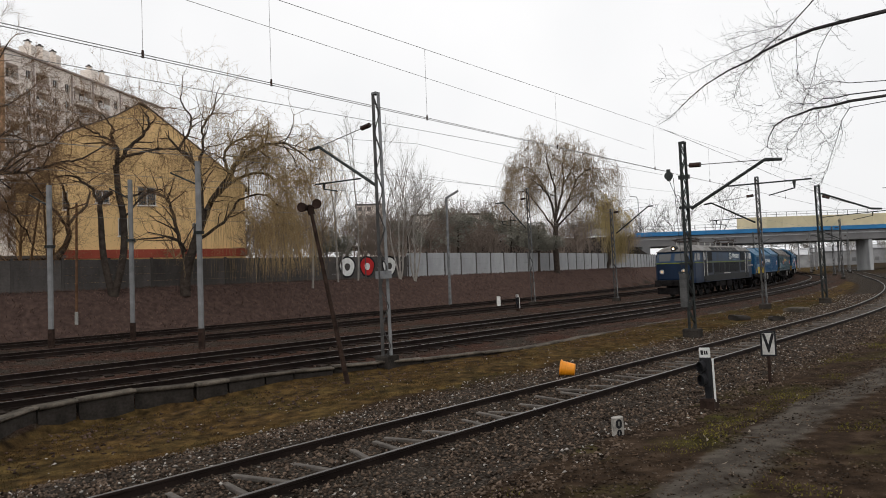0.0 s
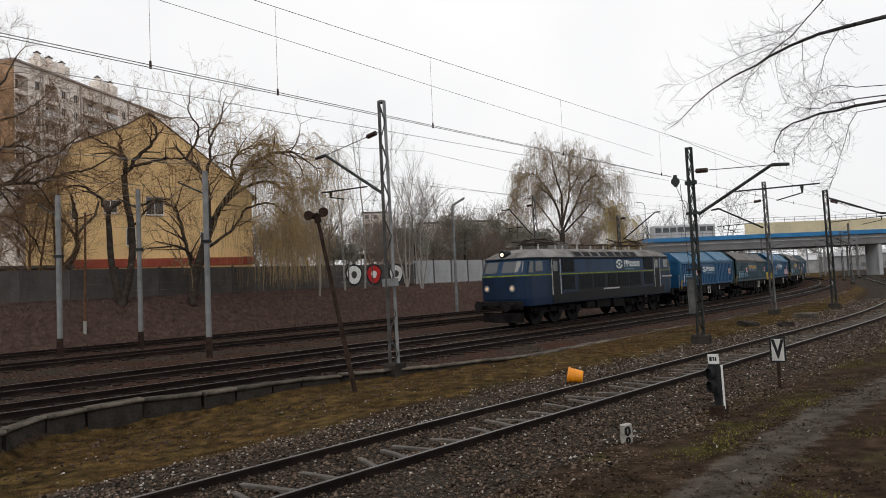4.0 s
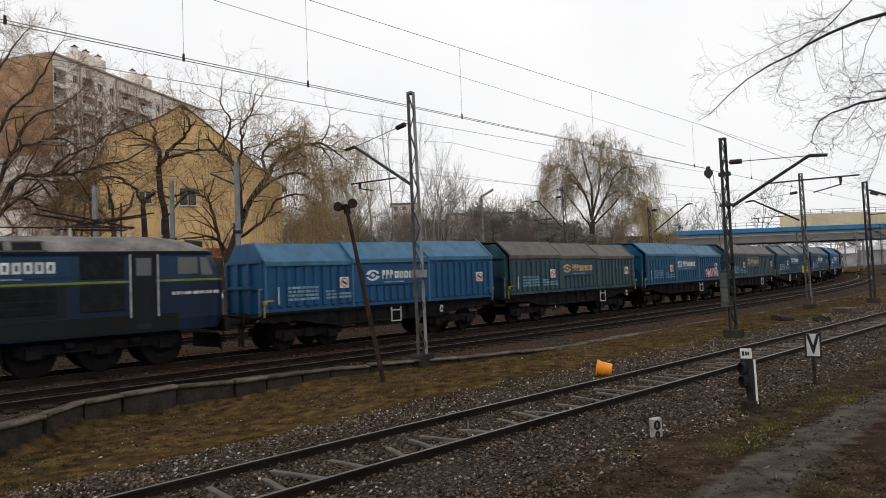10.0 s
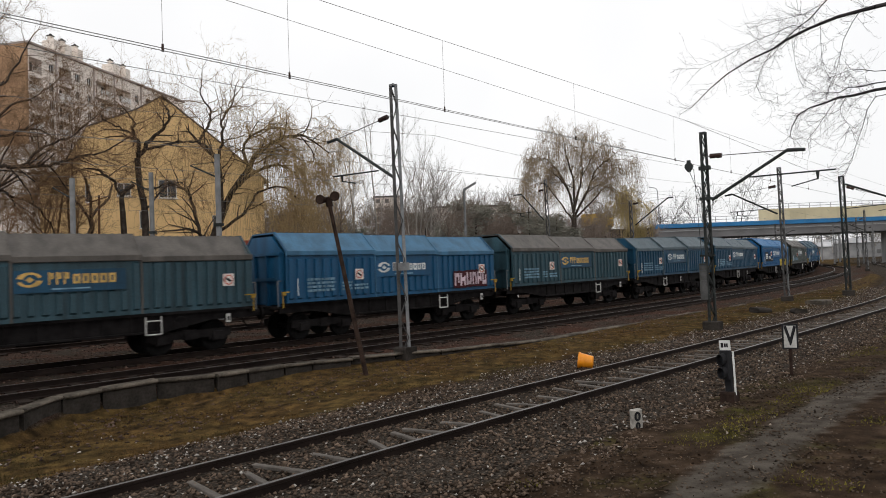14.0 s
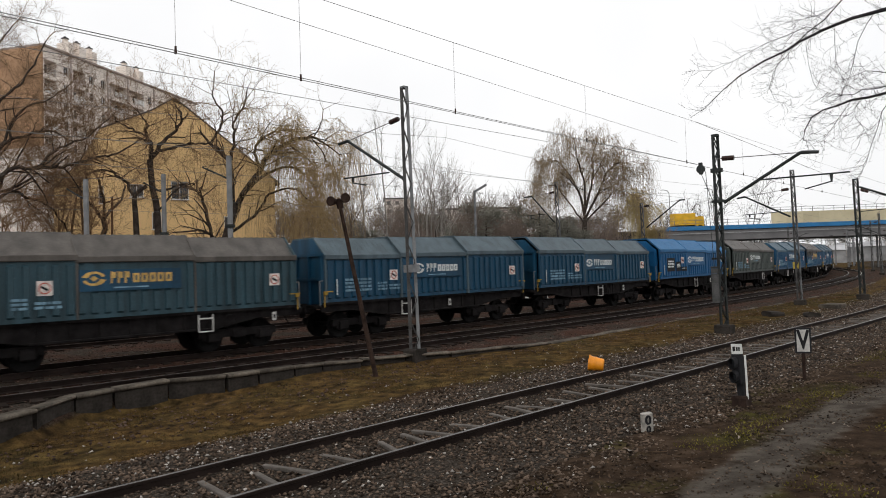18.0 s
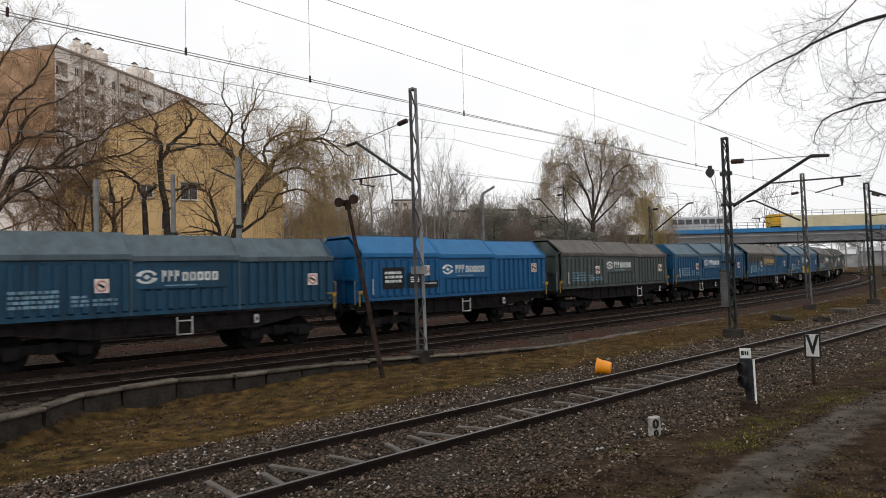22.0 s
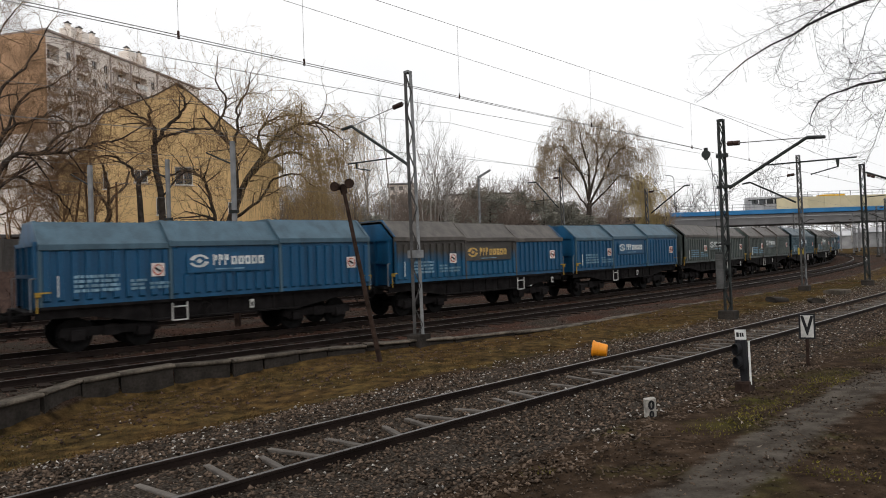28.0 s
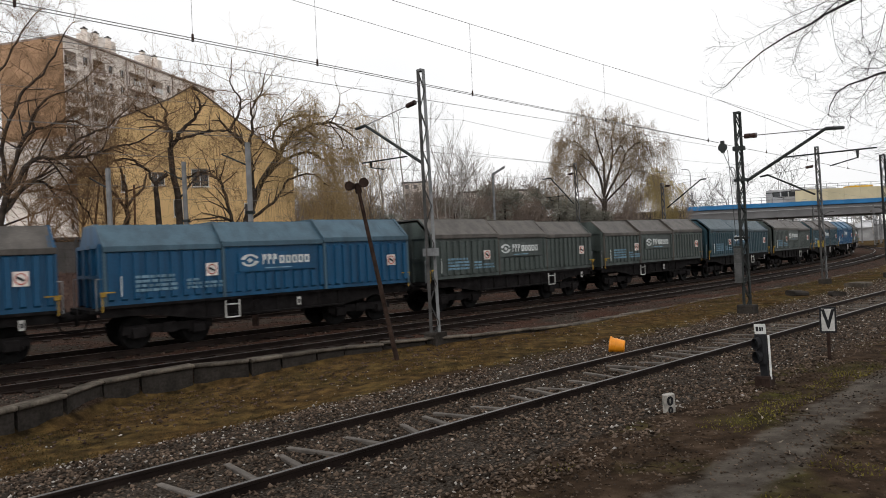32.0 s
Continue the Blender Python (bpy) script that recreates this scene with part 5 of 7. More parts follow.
    # end walls
    for e in (1, -1):
        ew = Shape()
        ew.prism([(1.41, 1.25), (1.41, 2.96), (0.71, 3.555), (-0.71, 3.555), (-1.41, 2.96), (-1.41, 1.25)], e * 5.40, e * 5.32)
        wall_ = part("end_wall", ew, col, t)
        for y in (-1.34, -0.45, 0.45, 1.34):
            part("end_post", Shape().box((e * 5.45, y, 2.1), (0.11, 0.1, 1.75)), col, wall_)
        for z in (2.1, 2.95):
            part("end_rail", Shape().box((e * 5.455, 0, z), (0.08, 2.85, 0.1)), col, wall_)
        part("end_platform", Shape().box((e * 5.58, 0, 1.17), (0.34, 2.7, 0.08)), M["under"], t)
        for y in (1.42, -1.42):
            gh = Shape()
            gh.rod((e * 5.60, y, 1.2), (e * 5.60, y, 2.05), 0.018, 0.018, 6).rod((e * 5.60, y, 2.05), (e * 5.46, y, 2.05), 0.018, 0.018, 6)
            part("grab_rail", gh, M["mast"], t)
        lv = Shape().rod((e * 5.47, 1.53, 1.16), (e * 5.47, 1.53, 1.66), 0.02, 0.02, 6).box((e * 5.34, 1.585, 1.68), (0.40, 0.04, 0.035)).box((e * 5.45, 1.56, 1.62), (0.14, 0.06, 0.12), ch=0.02)
        part("lever", lv, M["handle"], t, "yellow hood locking lever")
        for y in (0.875, -0.875):
            part("buffer", Shape().rod((e * 5.5, y, 1.04), (e * 5.86, y, 1.04), 0.11, 0.11, 10).rod((e * 5.86, y, 1.04), (e * 6.02, y, 1.04), 0.08, 0.08, 10).rod((e * 5.99, y, 1.04), (e * 6.02, y, 1.04), 0.225, 0.225, 16), M["under"], t)
        part("coupling", Shape().rod((e * 5.6, 0, 1.0), (e * 6.0, 0, 0.95), 0.05, 0.05, 6).tube([(e * 5.55, 0.35, 0.95), (e * 5.75, 0.36, 0.62), (e * 6.0, 0.34, 0.6)], 0.025), M["under"], t)
    # underframe
    uf = Shape()
    for y in (1.32, -1.32):
        sg = 1 if y > 0 else -1
        pts = [(5.5, 1.26), (-5.5, 1.26), (-5.5, 0.98), (-4.1, 0.98), (-2.6, 0.72), (2.6, 0.72), (4.1, 0.98), (5.5, 0.98)]
        vs = [(x, y, z) for x, z in pts] + [(x, y - sg * 0.10, z) for x, z in pts]
        uf.add(vs, [tuple(range(8)), tuple(range(15, 7, -1))] + [(i, (i + 1) % 8, 8 + (i + 1) % 8, 8 + i) for i in range(8)])
        uf.box((0, y + sg * 0.06, 1.27), (11.0, 0.14, 0.08))
        uf.box((0, y + sg * 0.03, 0.75), (5.2, 0.12, 0.05))
        for i in range(7):
            uf.box((-2.4 + 0.8 * i, y + sg * 0.02, 0.99), (0.05, 0.06, 0.46))
    uf.box((0, 0, 1.15), (11.0, 2.6, 0.14))
    uf.box((0.3, 0, 0.85), (1.6, 0.9, 0.5))
    part("underframe", uf, M["under"], t)
    st = Shape()
    x0 = 1.85 if n in (5, 9, 11, 13) else 0.1 if n in (1, 6, 7) else -2.0
    for p, q in (((x0, 1.2), (x0, 0.69)), ((x0 - 0.46, 1.2), (x0 - 0.46, 0.69)), ((x0, 0.69), (x0 - 0.46, 0.69)), ((x0, 1.08), (x0 - 0.46, 1.08))):
        st.rod((p[0], 1.47, p[1]), (q[0], 1.47, q[1]), 0.024, 0.024, 6)
    part("step_frame", st, M["decal_w"], t, "white painted step frame")
    xw = x0 - 1.05
    ring = [(xw + 0.22 * math.cos(a), 1.45, 0.93 + 0.22 * math.sin(a)) for a in np.linspace(0, 2 * math.pi, 17)]
    hw = Shape().tube(ring, 0.014, 5)
    for a in (0.4, 2.5, 4.6):
        hw.rod((xw, 1.45, 0.93), (xw + 0.22 * math.cos(a), 1.45, 0.93 + 0.22 * math.sin(a)), 0.01, 0.01, 5)
    part("brake_wheel", hw, M["under"], t)
    tg = part("brake_tag", Shape().box((x0 - 2.6, 1.47, 1.0), (0.15, 0.02, 0.26), ch=0.006), M["decal_w"], t)
    part("mark", Shape().box((x0 - 2.6, 1.484, 0.99), (0.07, 0.006, 0.12)), M["black"], tg)
    for x in (3.5, -3.5):
        bo, ws = bogie(t, x, (-0.9, 0.9), 0.46)
        WHEELS.extend((w, t, 0.46) for w in ws)
    # signs and lettering on the seen side
    y = 1.44 + 0.069
    y0, y1, y2 = y + grow[0], y + grow[1], y + grow[2]
    zp = 2.36 if body == "royal" else 2.17
    for x, yy in ((2.26, y0), (-4.62, y2)):
        pl = part("warning_plate", Shape().box((x, yy, zp), (0.38, 0.012, 0.38), ch=0.004), M["sign"], t)
        rg = [(x + 0.14 * math.cos(a), yy + 0.01, zp + 0.14 * math.sin(a)) for a in np.linspace(0, 2 * math.pi, 15)]
        part("ring", Shape().tube(rg, 0.018, 4), M["signred"], pl)
        part("mark", Shape().bar((x + 0.09, yy + 0.012, zp + 0.05), (x - 0.08, yy + 0.012, zp - 0.05), 0.02, 0.06), M["black"], pl)
    lm = M[logo]
    bpnl = part("name_panel", Shape().box((-0.02, y1 + 0.005, 2.33), (2.84, 0.014, 0.58)), BLUES["soot"] if n == 10 else BLUES["dull"] if body == "teal" else col, t)
    swirl(bpnl, 1.02, 2.38, 0.31, y1 + 0.014, lm)
    word_bars(bpnl, 0.58, 2.40, 0.325, y1 + 0.016, lm, M["faded"])
    if body == "royal":
        for x0_, x1_, z0_, z1_ in ((4.46, 3.38, 1.72, 2.5), (3.19, 2.53, 1.72, 2.28), (2.42, 1.62, 1.7, 1.96)):
            bp = part("dark_panel", Shape().box(((x0_ + x1_) / 2, y0, (z0_ + z1_) / 2), (x0_ - x1_, 0.012, z1_ - z0_)), M["black"], t)
            decal_bars(bp, x0_ - 0.12, x1_ + 0.12, z0_ + 0.2, z1_ - 0.12, 3, M["decal"], y0 + 0.01, n)
    else:
        decal_bars(t, 4.55, 3.35, 1.62, 2.12, 4, M["faded"], y0 + 0.002, n)
        decal_bars(t, 3.05, 2.6, 1.62, 1.95, 3, M["faded"], y0 + 0.002, n + 50)
        decal_bars(t, 2.5, 1.85, 1.62, 1.85, 2, M["faded"], y0 + 0.002, n + 90)
    part("side_handle", Shape().rod((4.95, y0 + 0.05, 1.55), (4.95, y0 + 0.05, 2.1), 0.016, 0.016, 6), M["decal"], t)
    if graffiti:
        rs = random.Random(7)
        x = -2.9
        for i in range(6):
            w = rs.uniform(0.24, 0.36)
            dz = rs.uniform(-0.03, 0.03)
            ring = [(0.5, -0.34), (0.56, 0.1), (0.44, 0.36), (-0.1, 0.33), (-0.5, 0.37), (-0.56, -0.05), (-0.46, -0.36)]
            gl = part("graffiti_letter", Shape().add([(x - w / 2 + p * (w + 0.12), y2 + e, 1.80 + dz + q) for e in (-0.004, 0.004) for p, q in ring], [tuple(range(7)), tuple(range(13, 6, -1))] + [(k, (k + 1) % 7, 7 + (k + 1) % 7, 7 + k) for k in range(7)]), M["graff_dark"], t, "white spray painted letter with a dark red outline")
            gs = Shape()
            gs.box((x - w * 0.14, y2 + 0.008, 1.80 + dz), (w * 0.30, 0.008, 0.52))
            gs.box((x - w * 0.55, y2 + 0.008, 1.80 + dz + (0.17, 0.0, -0.17)[i % 3]), (w * 0.7, 0.008, 0.15))
            gs.box((x - w * 0.86, y2 + 0.008, 1.80 + dz + (0.06, -0.06)[i % 2]), (w * 0.28, 0.008, 0.40))
            part("fill", gs, M["graff_fill"], gl)
            x -= w + 0.07
    return t


TRAIN = []
KINDS = (("bright", "blue", True, "decal"), ("teal", "grey", False, "gold"), ("blue", "blue", False, "decal"), ("teal", "grey", False, "gold"), ("dull", "teal", True, "decal"), ("dull", "teal", False, "decal"),
         ("royal", "royal", False, "decal"), ("grey", "grey", False, "decal"), ("blue", "pale", True, "decal"), ("blue", "grey", False, "gold"), ("blue", "pale", True, "decal"), ("grey", "grey", False, "decal"),
         ("grey", "grey", True, "decal"), ("teal", "teal", False, "decal"), ("grey", "grey", False, "decal"), ("teal", "grey", True, "decal"), ("bright", "blue", True, "decal"), ("grey", "grey", False, "decal"))
WORDS = dict(bright="bright blue", teal="dirty grey-teal", blue="blue", dull="dull teal-blue", royal="fresh royal blue", grey="grimy greenish-grey")
for i, (bd, rf, stp, lg) in enumerate(KINDS):
    lab = WORDS[bd] + " covered coil wagon, " + ("stepped hoods" if stp else "smooth hood") + (", graffiti on its side" if i == 2 else ", black letter panels" if bd == "royal" else ", sooty roof" if rf == "grey" else ", grey-blue roof" if rf in ("teal", "pale") else "")
    TRAIN.append((wagon(i + 1, bd, rf, stp, lab, lg, graffiti=(i == 2)), -32.849 + 11.3205 * i, 6.6))


# ---- electric locomotive ----
M["loco_blue"] = mat("navy_loco_paint", (0.0045, 0.016, 0.042), 0.45, 0, 0.25, 0.8, 0.03, 15, streak=1.5, spec=0.25)
M["loco_mid"] = mat("blue_loco_band", (0.007, 0.030, 0.070), 0.45, 0, 0.25, 0.8, 0.03, 15, streak=1.5, spec=0.25)
M["loco_grey"] = mat("dark_grey_loco_paint", (0.0075, 0.0085, 0.010), 0.55, 0, 0.3, 0.8, 0.03, 15, streak=1.5, spec=0.2)
M["loco_roof"] = mat("light_grey_loco_roof", (0.24, 0.23, 0.22), 0.7, 0.0, 0.25, 1.0, 0.05, 12, col2=(0.10, 0.092, 0.085))
M["lime"] = mat("lime_stripe_paint", (0.17, 0.21, 0.035), 0.5, 0, 0.25, 2.0, 0.02)
M["louvre"] = mat("black_louvre", (0.012, 0.013, 0.015), 0.6, 0, 0.3, 4.0)
M["panto"] = mat("dark_brown_pantograph", (0.045, 0.032, 0.028), 0.6, 0.1, 0.3, 4.0)
M["cab_glass"] = glass("cab_window_glass", (0.06, 0.064, 0.066), 0.10)
M["lit"] = mat("lit_headlight", (1.0, 0.74, 0.45), 0.3, 0, 0.02, 1.0, 0, glow=2.6)
M["dim_lit"] = mat("dim_headlight", (0.95, 0.62, 0.32), 0.3, 0, 0.05, 6.0, 0, glow=0.3)
M["chrome"] = mat("dull_chrome_ring", (0.5, 0.5, 0.5), 0.3, 0.9, 0.1, 4.0, 0)


def loco_ring(z, lift=0.0):
    """Plan outline of the body at a height: list of (x, y), front to rear, seen side first."""
    zs = [1.0, 1.35, 2.45, 3.16, 3.27, 3.38, 3.55, 3.68, 3.76]
    ln = float(np.interp(z, zs, [8.46, 8.58, 8.6, 8.26, 8.30, 8.05, 7.65, 7.2, 6.6]))
    wd = float(np.interp(z, zs, [1.44, 1.47, 1.48, 1.46, 1.50, 1.42, 1.24, 0.92, 0.42])) + lift
    ln += lift
    front = [(0.0, 0.0), (0.30, 0.01), (0.62, 0.05), (0.82, 0.17), (0.94, 0.38), (1.0, 0.75)]
    f = [(ln - d, wd * k) for k, d in front]
    half = f + [(-x, y) for x, y in f[::-1]]
    return half + [(x, -y) for x, y in half[-2:0:-1]]


def loco_body(zs, lift=0.0, inner=0.0):
    sh = Shape()
    rings = [loco_ring(z, lift) for z in zs]
    n = len(rings[0])
    for z, r in zip(zs, rings):
        sh.v += [(x, y, z) for x, y in r]
    for k in range(len(zs) - 1):
        for i in range(n):
            sh.f.append((k * n + i, k * n + (i + 1) % n, (k + 1) * n + (i + 1) % n, (k + 1) * n + i))
            sh.mi.append(0)
    sh.f += [tuple(range(n - 1, -1, -1)), tuple(range((len(zs) - 1) * n, len(zs) * n))]
    sh.mi += [0, 0]
    return sh


def locomotive():
    t = thing("electric_locomotive", Matrix.Diagonal((0.945, 0.95, 1, 1)), "dark blue six-axle electric locomotive with a lime stripe", "locomotive")
    part("lower_body", loco_body([1.0, 1.35, 2.45]), M["loco_blue"], t)
    part("upper_body", loco_body([2.45, 3.16, 3.27]), M["loco_mid"], t)
    part("roof", loco_body([3.27, 3.38, 3.55, 3.68, 3.76]), M["loco_roof"], t, smooth=False)
    part("stripe", loco_body([2.415, 2.475], 0.008), M["lime"], t, "lime green waist stripe")
    part("gutter", loco_body([3.23, 3.29], 0.02), M["loco_grey"], t)
    for sg in (1, -1):
        y = sg * 1.485
        part("grey_skirt", Shape().box((-0.5, sg * 1.475, 1.28), (12.9, 0.012, 0.46)), M["loco_grey"], t)
        part("shaded_panel", Shape().box((-0.2, sg * 1.478, 1.96), (7.4, 0.012, 0.86)), M["loco_grey"], t)
        for x0, x1 in ((3.3, 2.11), (1.82, 0.71), (0.27, -0.64), (-0.91, -2.16), (-2.33, -3.66)):
            x = (x0 + x1) / 2
            w = part("engine_window", Shape().box((x, y, 2.02), (x0 - x1, 0.03, 0.72), ch=0.008), M["louvre"], t)
            for z in (1.84, 2.02, 2.2):
                part("slat", Shape().box((x, y + sg * 0.018, z), (x0 - x1 - 0.06, 0.01, 0.02)), M["black"], w)
        for x in (4.47, -4.83):
            for z0, z1 in ((1.66, 2.38), (2.54, 3.2)):
                part("grille", Shape().box((x, y, (z0 + z1) / 2), (1.16, 0.03, z1 - z0), ch=0.008), M["louvre"], t)
        for x in (5.7, -5.95):
            d = part("side_door", Shape().box((x, y, 2.3), (0.68, 0.02, 1.85), ch=0.006), M["loco_grey"], t)
            part("door_window", Shape().box((x, y + sg * 0.012, 2.85), (0.42, 0.012, 0.5)), M["cab_glass"], d)
            for e in (-0.39, 0.39):
                part("handrail", Shape().rod((x + e, y + sg * 0.06, 1.45), (x + e, y + sg * 0.06, 3.2), 0.022, 0.022, 6), M["decal_w"], d)
            part("step_box", Shape().box((x, y - sg * 0.02, 1.18), (0.42, 0.06, 0.14)), M["black"], d)
        for x in (7.15, -7.25):
            part("cab_window", Shape().box((x, y - sg * 0.01, 2.86), (0.62, 0.03, 0.52), ch=0.02), M["cab_glass"], t)
        for e in (1, -1):
            part("quarter_window", Shape().add([(e * 8.05, sg * 1.452, 2.58), (e * 7.66, sg * 1.492, 2.58), (e * 7.62, sg * 1.486, 3.1), (e * 7.86, sg * 1.46, 3.1)], [(0, 1, 2, 3)]), M["cab_glass"], t)
        for e in (1, -1):
            # windscreens, set a little proud of the sloping front
            ws = []
            for k0, z in ((0.10, 2.60), (0.86, 2.60), (0.84, 3.12), (0.10, 3.12)):
                r = loco_ring(z, 0.012)[:6]
                ks = [0.0, 0.30, 0.62, 0.82, 0.94, 1.0]
                xx = float(np.interp(k0, ks, [p[0] for p in r]))
                yy = float(np.interp(k0, ks, [p[1] for p in r]))
                ws.append((e * xx, sg * yy, z))
            mids = []
            for z in (2.60, 3.12):
                r = loco_ring(z, 0.012)[2]
                mids.append((e * r[0], sg * r[1], z))
            part("windscreen", Shape().add([ws[0], mids[0], ws[1], ws[2], mids[1], ws[3]], [(0, 1, 4, 5), (1, 2, 3, 4)]), M["cab_glass"], t)
            hl = part("headlight", Shape().rod((e * 8.38, sg * 0.80, 1.86), (e * 8.57, sg * 0.80, 1.86), 0.17, 0.16, 18), M["chrome"], t)
            part("lens", Shape().rod((e * 8.565, sg * 0.80, 1.86), (e * 8.585, sg * 0.80, 1.86), 0.075, 0.07, 16), M["dim_lit"] if e > 0 else M["cab_glass"], hl)
            part("buffer", Shape().rod((e * 8.5, sg * 0.875, 1.05), (e * 9.05, sg * 0.875, 1.05), 0.12, 0.12, 12).rod((e * 9.17, sg * 0.875, 1.05), (e * 9.22, sg * 0.875, 1.05), 0.25, 0.25, 18).rod((e * 9.0, sg * 0.875, 1.05), (e * 9.2, sg * 0.875, 1.05), 0.09, 0.09, 10), M["under"], t)
        # roof-slope lights
        for i in range(8):
            x = 3.3 - i * 0.9
            fr = part("roof_light", Shape().add([(x - 0.36, sg * 1.47, 3.33), (x + 0.36, sg * 1.47, 3.33), (x + 0.34, sg * 1.275, 3.54), (x - 0.34, sg * 1.275, 3.54)], [(0, 1, 2, 3)]), M["louvre"], t)
            bars = Shape()
            for p, q in (((x - 0.43, 3.31), (x - 0.41, 3.56)), ((x + 0.43, 3.31), (x + 0.41, 3.56)), ((x - 0.43, 3.31), (x + 0.43, 3.31)), ((x - 0.41, 3.56), (x + 0.41, 3.56))):
                f = lambda z: sg * (1.488 - (z - 3.31) * 0.92)
                bars.bar((p[0], f(p[1]), p[1]), (q[0], f(q[1]), q[1]), 0.07, 0.04)
            part("light_frame", bars, M["loco_roof"], fr)
    for e in (1, -1):
        part("buffer_beam", Shape().box((e * 8.55, 0, 1.05), (0.2, 2.7, 0.42), ch=0.04), M["under"], t)
        part("snow_guard", Shape().add([(e * 8.75, 0, 0.25), (e * 8.35, 1.3, 0.25), (e * 8.35, 1.3, 0.72), (e * 8.75, 0, 0.72), (e * 8.35, -1.3, 0.25), (e * 8.35, -1.3, 0.72)], [(0, 1, 2, 3), (0, 3, 5, 4)]), M["under"], t)
        part("hook", Shape().rod((e * 8.6, 0, 1.05), (e * 9.0, 0, 1.02), 0.06, 0.05, 8).tube([(e * 8.65, 0.4, 0.95), (e * 8.8, 0.42, 0.65), (e * 8.75, 0.36, 0.45)], 0.03), M["under"], t)
        tl = part("roof_headlight", Shape().rod((e * 7.7, 0, 3.5), (e * 8.22, 0, 3.48), 0.2, 0.19, 16), M["loco_grey"], t)
        part("lens", Shape().rod((e * 8.215, 0, 3.48), (e * 8.235, 0, 3.48), 0.085, 0.085, 16), M["lit"] if e > 0 else M["cab_glass"], tl)
        # folded pantograph on insulators
        xo = e * 5.0
        pg = part("pantograph", Shape().tube([(xo - 0.95, 0.6, 4.02), (xo + 0.95, 0.6, 4.02), (xo + 0.95, -0.6, 4.02), (xo - 0.95, -0.6, 4.02), (xo - 0.95, 0.6, 4.02)], 0.035, 6), M["panto"], t)
        up = 0.0 if e > 0 else 0.32
        for sg in (1, -1):
            part("lower_arm", Shape().rod((xo + 0.7, sg * 0.5, 4.06), (xo - 1.55, sg * 0.62, 4.14 + up), 0.03, 0.025, 6).rod((xo - 0.7, sg * 0.5, 4.06), (xo + 1.55, sg * 0.62, 4.14 + up), 0.03, 0.025, 6), M["panto"], pg)
            part("upper_arm", Shape().rod((xo - 1.55, sg * 0.62, 4.14 + up), (xo, sg * 0.3, 4.22), 0.02, 0.02, 6).rod((xo + 1.55, sg * 0.62, 4.14 + up), (xo, sg * 0.3, 4.22), 0.02, 0.02, 6), M["panto"], pg)
            for q in (-0.8, 0.8):
                part("insulator", Shape().rod((xo + q, sg * 0.55, 3.65), (xo + q, sg * 0.55, 4.00), 0.055, 0.04, 10), M["decal_w"], pg)
        part("contact_bow", Shape().tube([(xo, -0.98, 4.10), (xo, -0.7, 4.26), (xo, 0.7, 4.26), (xo, 0.98, 4.10)], 0.03, 6).tube([(xo + 0.3, -0.9, 4.10), (xo + 0.3, -0.7, 4.26), (xo + 0.3, 0.7, 4.26), (xo + 0.3, 0.9, 4.10)], 0.03, 6), M["panto"], pg)
    part("roof_busbar", Shape().rod((3.80, 0.25, 4.00), (-3.80, 0.25, 4.00), 0.022, 0.022, 6), M["panto"], t)
    for x in (3.0, 1.5, 0.0, -1.5, -3.0):
        part("post_insulator", Shape().rod((x, 0.25, 3.70), (x, 0.25, 3.98), 0.05, 0.04, 10), M["decal_w"], t)
    part("roof_box", Shape().box((2.6, -0.3, 3.90), (0.9, 0.7, 0.35), ch=0.05), M["loco_roof"], t)
    eb = part("name_panel", Shape().box((-2.3, 1.492, 2.86), (3.4, 0.008, 0.5)), M["loco_mid"], t)
    swirl(eb, -1.08, 2.88, 0.41, 1.502, M["decal"])
    word_bars(eb, -1.66, 2.90, 0.37, 1.502, M["decal"], M["faded"])
    decal_bars(t, 0.82, -0.94, 1.5, 1.63, 1, M["decal_w"], 1.492, 3)
    decal_bars(t, -6.76, -8.2, 2.0, 2.14, 1, M["decal_w"], 1.495, 4)
    # underside boxes and bogies
    for x, w, z0 in ((0.6, 1.5, 0.55), (-1.2, 1.3, 0.5), (2.0, 0.8, 0.6)):
        for y in (0.95, -0.95):
            part("equipment_box", Shape().box((x, y, (1.0 + z0) / 2), (w, 0.7, 1.0 - z0), ch=0.04), M["under"], t)
    for x in (4.9, -4.9):
        bo, ws = bogie(t, x, (-1.75, 0.0, 1.75), 0.625)
        WHEELS.extend((w, t, 0.625) for w in ws)
        for a in (-1.75, 0, 1.75):
            part("brake_cylinder", Shape().rod((x + a + 0.75, 1.1, 0.8), (x + a + 1.0, 1.1, 0.8), 0.12, 0.12, 10), M["under"], t)
        part("sand_pipe", Shape().tube([(x + 2.5, 1.05, 0.8), (x + 2.45, 1.05, 0.3), (x + 2.3, 0.8, 0.15)], 0.025, 5), M["under"], t)
    return t


TRAIN.append((locomotive(), -47.197, 9.4))


# ---- road traffic on the bridge ----
M["bus_grey"] = mat("dull_grey_bus_paint", (0.42, 0.42, 0.43), 0.5, 0, 0.15, 1.0)
M["clod"] = mat("earth_clod", (0.070, 0.052, 0.039), 0.95, 0, 0.3, 2.0, 0.2, 30, island=0.8)
M["yellow_twig"] = mat("yellow_willow_twigs", (0.46, 0.36, 0.17), 0.95, 0, 0.2, 0.4, 0, 8)
M["pale_twig"] = mat("pale_brown_willow_twigs", (0.30, 0.230, 0.155), 0.95, 0, 0.2, 0.4, 0, 8)
M["lorry_yellow"] = mat("yellow_lorry_paint", (0.68, 0.40, 0.04), 0.5, 0, 0.12, 1.0)
